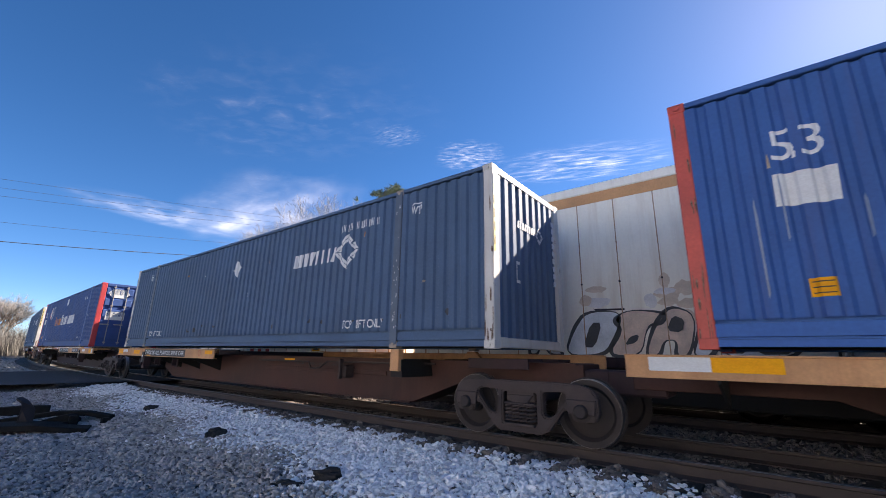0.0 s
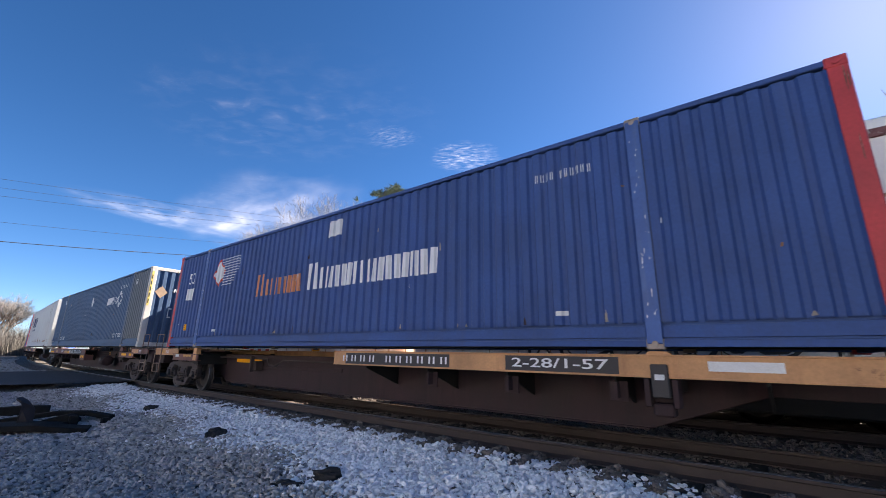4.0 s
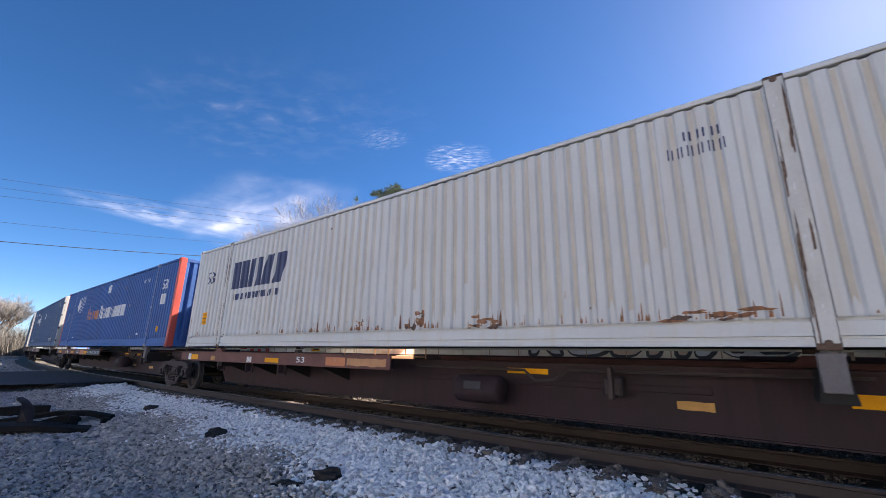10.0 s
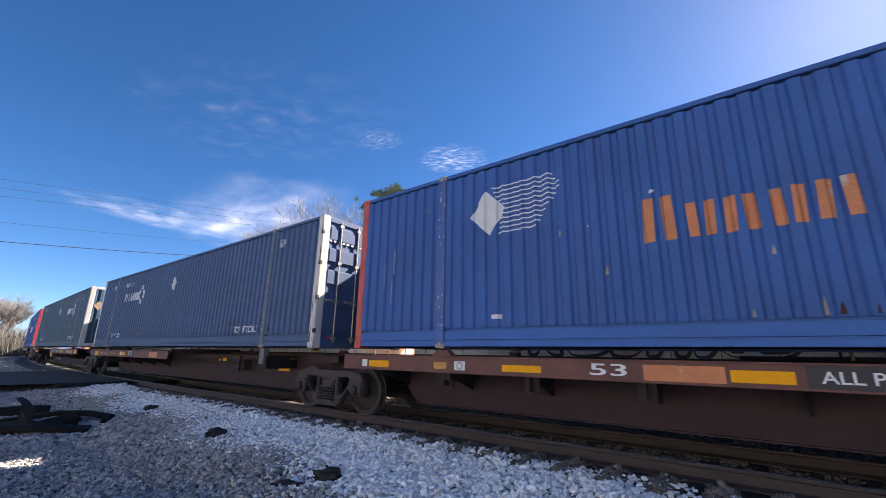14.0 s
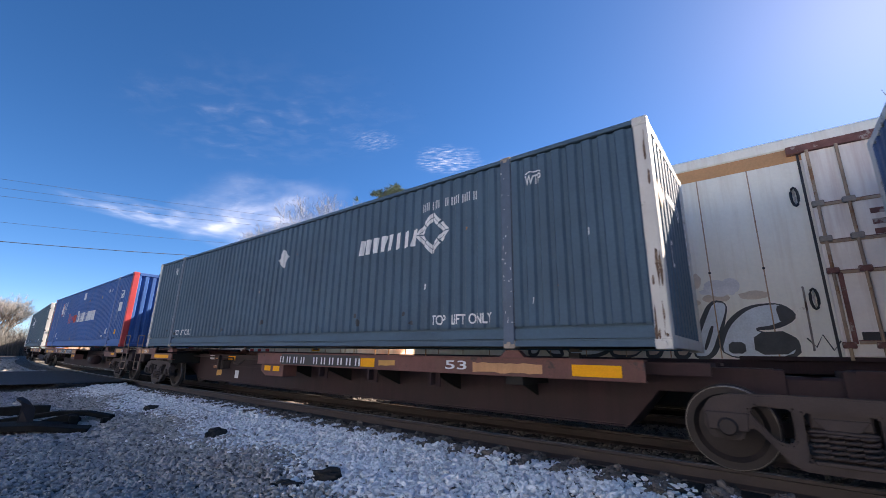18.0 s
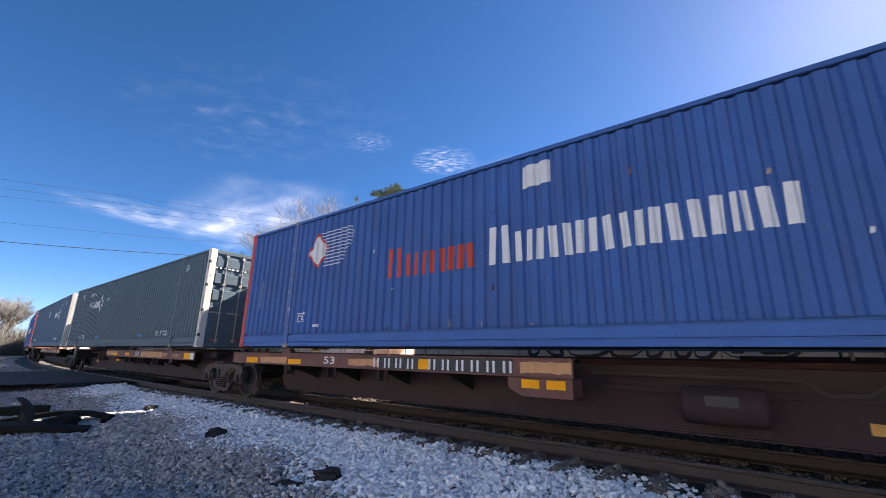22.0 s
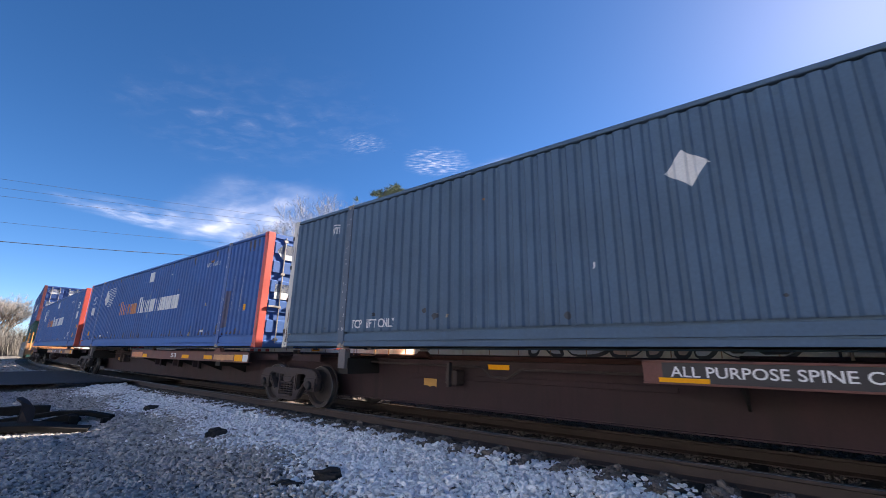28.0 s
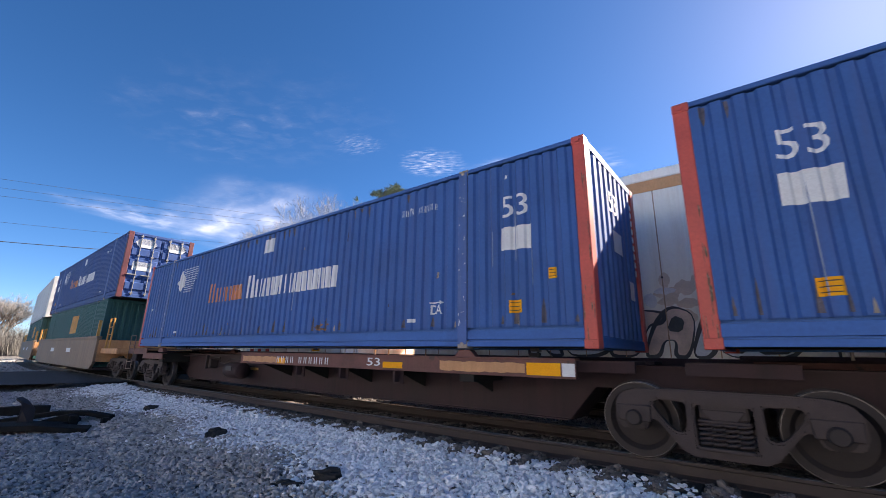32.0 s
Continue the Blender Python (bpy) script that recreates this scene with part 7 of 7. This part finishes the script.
def brush():
    """Dry winter brush and saplings far down the line, beyond the bend."""
    rnd = random.Random(8)
    verts, faces = [], []
    for k in range(14000):
        x = rnd.uniform(-170, -112)
        y = -x * rnd.uniform(0.02, 0.132)
        base = Vector((x, y, height(x, y)))
        hgt = rnd.uniform(1.5, 7.5) * rnd.uniform(0.4, 1)
        d = Vector((rnd.gauss(0, 0.22), rnd.gauss(0, 0.22), 1)) * hgt
        s = Vector((rnd.uniform(-1, 1), rnd.uniform(-1, 1), 0)).normalized() * 0.05
        i = len(verts)
        verts.extend([base - s, base + s, base + d])
        faces.append((i, i + 1, i + 2))
        for j in range(3):
            q = base + d * rnd.uniform(0.3, 0.95)
            e = Vector((rnd.gauss(0, 0.5), rnd.gauss(0, 0.5), rnd.uniform(0.2, 0.9))) * hgt * 0.25
            i = len(verts)
            verts.extend([q - s * 0.5, q + s * 0.5, q + e])
            faces.append((i, i + 1, i + 2))
    me = bpy.data.meshes.new("brush")
    me.from_pydata([v[:] for v in verts], [], faces)
    tagged(part("brush", me, M["brush"]), "tangled dry brown winter brush", "bushes", kind="stuff")
    # dark stems added beyond the second track to block and shade sunlit ground
    verts, faces = [], []
    for k in range(40000):
        x = rnd.uniform(-150, 16)
        y = on_track(x, FAR_Y).translation.y + 2.3 + 6.2 * rnd.random() ** 1.5
        base = Vector((x, y, height(x, y) - 0.05))
        hgt = rnd.uniform(0.55, 1.0) * (1.75 if -10.5 < x < -5.5 else 3.9 if x < -31 else 2.2 + 0.25 * (y - on_track(x, FAR_Y).translation.y - 2.3))
        d = Vector((rnd.gauss(0, 0.3), rnd.gauss(0, 0.3), 1)) * hgt
        s = Vector((1, rnd.uniform(-0.4, 0.4), 0)).normalized() * 0.07
        i = len(verts)
        verts.extend([base - s, base + s, base + d + s * 0.5, base + d - s * 0.5])
        faces.append((i, i + 1, i + 2, i + 3))
    me = bpy.data.meshes.new("hedge")
    me.from_pydata([v[:] for v in verts], [], faces)
    tagged(part("hedge", me, M["hedge"]), "dense dark stems added to block sunlit ground behind the standing cars", "bushes", kind="stuff")


# ---- overhead wires ----
def wire(y0, z0, y1, z1, r):
    """A cable across the track, on a line of constant x, sagging a little."""
    pts = []
    for k in range(41):
        f = -0.8 + 3.4 * k / 40
        pts.append((-36, y0 + (y1 - y0) * f, z0 + (z1 - z0) * f + 0.18 * (f * (f - 1))))
    ob = part("overhead_wire", tube(pts, r, 5), M["cable"])
    tagged(ob, "thin dark overhead utility cable", "cable", "utility cables")


# ---- clouds ----
def cloud_material(name, scale, stretch, lo, hi, strength, detail=8):
    m = bpy.data.materials.new(name)
    m.use_nodes = True
    nt = m.node_tree
    nt.nodes.clear()
    out = nt.nodes.new("ShaderNodeOutputMaterial")
    tl = nt.nodes.new("ShaderNodeBsdfTranslucent")
    tl.inputs[0].default_value = (1, 1, 1, 1)
    tp = nt.nodes.new("ShaderNodeBsdfTransparent")
    mx = nt.nodes.new("ShaderNodeMixShader")
    tc = nt.nodes.new("ShaderNodeTexCoord")
    warp = nt.nodes.new("ShaderNodeTexNoise")
    warp.inputs["Scale"].default_value, warp.inputs["Detail"].default_value = 1.7, 6
    nt.links.new(tc.outputs["Object"], warp.inputs["Vector"])
    bent = nt.nodes.new("ShaderNodeVectorMath")
    bent.operation = "MULTIPLY_ADD"
    bent.inputs[1].default_value = (1.3, 1.3, 0)
    nt.links.new(warp.outputs["Color"], bent.inputs[0])
    back = nt.nodes.new("ShaderNodeVectorMath")
    back.inputs[1].default_value = (-0.65, -0.65, 0)
    nt.links.new(tc.outputs["Object"], back.inputs[0])
    nt.links.new(back.outputs[0], bent.inputs[2])
    grad = nt.nodes.new("ShaderNodeTexGradient")
    grad.gradient_type = "SPHERICAL"
    nt.links.new(bent.outputs[0], grad.inputs[0])
    rim = nt.nodes.new("ShaderNodeTexGradient")
    rim.gradient_type = "SPHERICAL"
    nt.links.new(tc.outputs["Object"], rim.inputs[0])
    n = nt.nodes.new("ShaderNodeTexNoise")
    n.inputs["Scale"].default_value, n.inputs["Detail"].default_value, n.inputs["Roughness"].default_value, n.inputs["Distortion"].default_value = scale, detail, 0.54, 0.3
    mp = nt.nodes.new("ShaderNodeMapping")
    mp.inputs["Scale"].default_value = stretch
    own = nt.nodes.new("ShaderNodeObjectInfo")
    shift = nt.nodes.new("ShaderNodeVectorMath")
    shift.operation = "MULTIPLY_ADD"
    shift.inputs[1].default_value = (17, 9, 0)
    nt.links.new(own.outputs["Random"], shift.inputs[0])
    nt.links.new(tc.outputs["Object"], shift.inputs[2])
    nt.links.new(shift.outputs[0], mp.inputs[0])
    nt.links.new(mp.outputs[0], n.inputs["Vector"])
    shape = ramp(nt, n.outputs[0], ((lo, grey(0)), ((lo + hi) / 2, grey(0.3)), (hi, grey(1))))
    soft = ramp(nt, grad.outputs[0], ((0.0, grey(0)), (0.35, grey(0.3)), (0.8, grey(1))))
    edge = ramp(nt, rim.outputs[0], ((0.0, grey(0)), (0.25, grey(1))))
    b = mix(nt, 1.0, mix(nt, 1.0, mix(nt, 1.0, shape, soft, "MULTIPLY"), edge, "MULTIPLY"), grey(strength), "MULTIPLY")
    nt.links.new(b, mx.inputs[0])
    nt.links.new(tp.outputs[0], mx.inputs[1])
    nt.links.new(tl.outputs[0], mx.inputs[2])
    nt.links.new(mx.outputs[0], out.inputs[0])
    return m


CLOUDS = []
DRIFT = Vector((-105, -27, 0))


def cloud(label, x, y, rx, ry, turn, material, z=500):
    bm = bmesh.new()
    bmesh.ops.create_grid(bm, x_segments=2, y_segments=2, size=1.0)
    ob = part("cloud", bm, material)
    tagged(ob, label, "cloud", "clouds")
    ob.scale = (rx, ry, 1)
    m = pose(x, y, z + 4 * len(CLOUDS), 0, 0, turn)
    ob.matrix_basis = m @ Matrix.Diagonal((rx, ry, 1, 1))
    CLOUDS.append((ob, m))


def strip(pts, width, thick):
    """A bent flat strip along points."""
    bm = bmesh.new()
    rings = []
    pts = [Vector(p) for p in pts]
    for k, p in enumerate(pts):
        d = pts[min(k + 1, len(pts) - 1)] - pts[max(k - 1, 0)]
        s = d.cross(Vector((0, 0, 1))).normalized() * width / 2
        u = Vector((0, 0, thick))
        rings.append([bm.verts.new(q) for q in (p - s, p + s, p + s * 0.9 + u, p - s * 0.9 + u)])
    for a, c in zip(rings, rings[1:]):
        for k in range(4):
            bm.faces.new((a[k], a[(k + 1) % 4], c[(k + 1) % 4], c[k]))
    bm.faces.new(rings[0])
    bm.faces.new(rings[-1])
    bmesh.ops.recalc_face_normals(bm, faces=bm.faces)
    bmesh.ops.bevel(bm, geom=list(bm.edges), offset=0.012, segments=1, affect="EDGES")
    return bm


def scrap():
    """Twisted black rubber and metal strips lying on the gravel."""
    top = new("scrap_heap")
    tagged(top, "twisted black rubber strips and bent metal on the gravel", "scrap")
    top.matrix_basis = pose(0, 0, -0.46)
    part("strip", strip([(-11.9, 0.5, 0.02), (-11.4, 1.3, 0.10), (-11.0, 1.9, 0.10), (-10.8, 2.35, 0.03), (-10.7, 2.6, 0.0)], 0.5, 0.10), M["black"], top)
    part("strip", strip([(-12.6, 1.2, 0.02), (-12.3, 1.9, 0.14), (-12.1, 2.35, 0.20), (-11.8, 2.8, 0.19), (-11.5, 3.15, 0.10)], 0.22, 0.09), M["black"], top)
    part("strip", strip([(-14.4, 1.2, 0.0), (-14.1, 2.0, 0.05), (-14.0, 2.55, 0.03)], 0.25, 0.20), M["black"], top)
    part("strip", strip([(-11.9, 2.1, 0.0), (-11.7, 2.45, 0.1), (-11.6, 2.6, 0.0)], 0.3, 0.16), M["black"], top)
    part("bent_plate", strip([(-11.75, 1.80, -0.05), (-11.8, 1.82, 0.36), (-11.85, 1.76, 0.50), (-11.9, 1.66, 0.58)], 0.26, 0.05), M["truck"], top, "dull bent metal plate")
    part("strip", strip([(-12.2, 0.9, 0.0), (-11.7, 1.7, 0.03), (-11.3, 2.25, 0.0)], 0.75, 0.13), M["black"], top)
    part("rubber_block", box(-11.62, -11.48, 2.42, 2.58, 0.05, 0.24, 0.02), M["black"], top)
    part("rubber_block", box(-11.15, -11.02, 2.85, 3.0, 0.02, 0.2, 0.02), M["black"], top)
    part("rod", tube([(-12.6, 2.6, 0.12), (-12.3, 2.9, 0.16), (-12.1, 3.15, 0.15)], 0.025, 6), M["truck"], top)
    part("rod", tube([(-14.5, 2.9, 0.04), (-14.2, 3.3, 0.09), (-14.0, 3.6, 0.05)], 0.03, 6), M["truck"], top)


def lump(label, x, y, size, seed, flat=0.6, turn=0.0):
    rnd = random.Random(seed)
    bm = bmesh.new()
    bmesh.ops.create_icosphere(bm, subdivisions=3, radius=1.0)
    for v in bm.verts:
        v.co *= 1 + 0.55 * noise.noise(v.co * 1.6 + Vector((seed, 0, 0))) + 0.30 * noise.noise(v.co * 4.5 + Vector((0, seed, 0)))
        v.co.z *= flat
    bmesh.ops.scale(bm, vec=size, verts=bm.verts)
    ob = part("black_lump", bm, M["coal"])
    tagged(ob, label, "debris", "debris on the gravel")
    ob.matrix_basis = pose(x, y, height(x, y) + 0.02 + size[2] * flat * 0.6, 0, 0, turn)


reefer_car(-8.15, 22.2, "cream-white refrigerator car with graffiti and ochre eaves stripe", False, True)
reefer_car(-10.6 - 22.2, 22.2, "cream-white refrigerator car with a cooling unit on its end", True, False)
bare_tree("bare_tree", "leafless grey-brown broad-crowned tree", (-57.0, 44.0, -0.4), 30.8, 3, 0.58, 7, 0.24, 0.015, "twig", (3, 3, 4))
bare_tree("bare_tree", "leafless small tree beside the line", (-60, 36.5, -0.4), 23.0, 5, 0.60, 7, 0.24, 0.015, "twig", (3, 3, 4))
bare_tree("bare_tree", "leafless thin tree behind the standing cars", (9.3, 34, -0.4), 17.0, 9, 0.5, 5, 0.25, 0.025)
bare_tree("bare_tree", "bare grey trees far down the line", (-138, 12.2, -0.4), 13.5, 13, 0.55, 6, 0.22, 0.018, "far_twig", (3, 4, 4))
bare_tree("bare_tree", "bare grey trees far down the line", (-146, 15.0, -0.4), 15.0, 17, 0.55, 6, 0.22, 0.018, "far_twig", (3, 4, 4))
bare_tree("bare_tree", "bare grey trees far down the line", (-150, 9.0, -0.4), 14, 19, 0.55, 6, 0.22, 0.018, "far_twig", (3, 4, 4))
bare_tree("bare_tree", "bare grey trees far down the line", (-128, 8.6, -0.4), 10.5, 23, 0.55, 6, 0.2, 0.018, "far_twig", (3, 4, 4))
pine("tall pine tree with tufted green crown", (-28.2, 27.9, -0.4), 18.2, 2, 4.2)
pine("lower pine tree with dense green crown", (-25.6, 31.2, -0.4), 16.9, 4, 3.4)
brush()
for y0, z0, y1, z1, r in ((1.57, 11.15, 20.33, 13.95, 0.009), (1.7, 10.6, 20, 13.3, 0.009), (1.85, 10.1, 19.3, 12.7, 0.009), (2.12, 8.5, 13.62, 9.97, 0.009), (2.37, 7.33, 12.76, 8.59, 0.022)):
    wire(y0, z0, y1, z1, r)
WISP = cloud_material("thin_cirrus", 1.8, (1.7, 1.3, 1), 0.20, 0.82, 0.30)
TAIL = cloud_material("cirrus_tail", 2.4, (1.0, 1.7, 1), 0.26, 0.74, 0.18)
FLEECE = cloud_material("fleecy_cloud", 3.4, (1.4, 3.0, 1), 0.40, 0.74, 0.26, 3)
PUFF = cloud_material("faint_fleecy_cloud", 3.4, (1.4, 2.6, 1), 0.40, 0.76, 0.10, 3)
VEIL = cloud_material("faint_cirrus_veil", 4.2, (1.7, 1.4, 1), 0.44, 0.78, 0.030, 5)
cloud("broad white cirrus streak", -1500, 770, 680, 300, -13, WISP)
cloud("long thin white cirrus tail", -1760, 530, 210, 350, 3, TAIL)
cloud("faint veil of high cirrus", -760, 430, 420, 260, 25, VEIL)
cloud("small fleecy white cloud", -640, 630, 80, 62, 10, PUFF)
cloud("small fleecy white cloud", -560, 830, 115, 100, 30, FLEECE)
cloud("small fleecy white cloud", -340, 1050, 290, 140, 20, FLEECE)
scrap()
lump("black lump of slag on the pale ballast", -7.85, 3.68, (0.17, 0.15, 0.14), 1)
lump("black lump of slag on the pale ballast", -11.97, 4.0, (0.14, 0.14, 0.14), 2)
lump("black chunk of rubber at the ballast's edge", -4.40, 3.45, (0.19, 0.09, 0.13), 3, 0.6, 40)
lump("flat black scrap of rubber", -4.68, 3.09, (0.17, 0.06, 0.06), 4, 0.6, 35)
lump("black lump beside the crossing", -19.0, 3.9, (0.3, 0.5, 0.14), 5)


# ---- what moves ----
def motions():
    for ob, s, z in TRAIN:
        walk(ob, [(t, on_track(s + train_at(t), TRACK_Y, z)) for t in range(33)])
    step = 2 / 30
    for ob, s in TRUCKS:
        seen = [k * step for k in range(481) if -34 < s + train_at(k * step) < 7]
        rows = []
        if not seen:
            continue
        for ax in ob.children:
            if not ax.name.startswith("wheelset"):
                continue
            at = ax.matrix_basis.translation.copy()
            zero = s + train_at(seen[0])
            rows = [(t, pose(at.x, 0, at.z, 0, math.degrees((s + train_at(t) - zero) / WHEEL_R), 0)) for t in seen]
            if seen[0] > 0.01:
                rows = [(0, pose(at.x, 0, at.z))] + rows
            if seen[-1] < 31.95:
                rows.append((32, rows[-1][1]))
            walk(ax, rows)
    for ob, m in CLOUDS:
        walk(ob, [(0, m), (32, Matrix.Translation(DRIFT * (m.translation.z / 500)) @ m)])


motions()
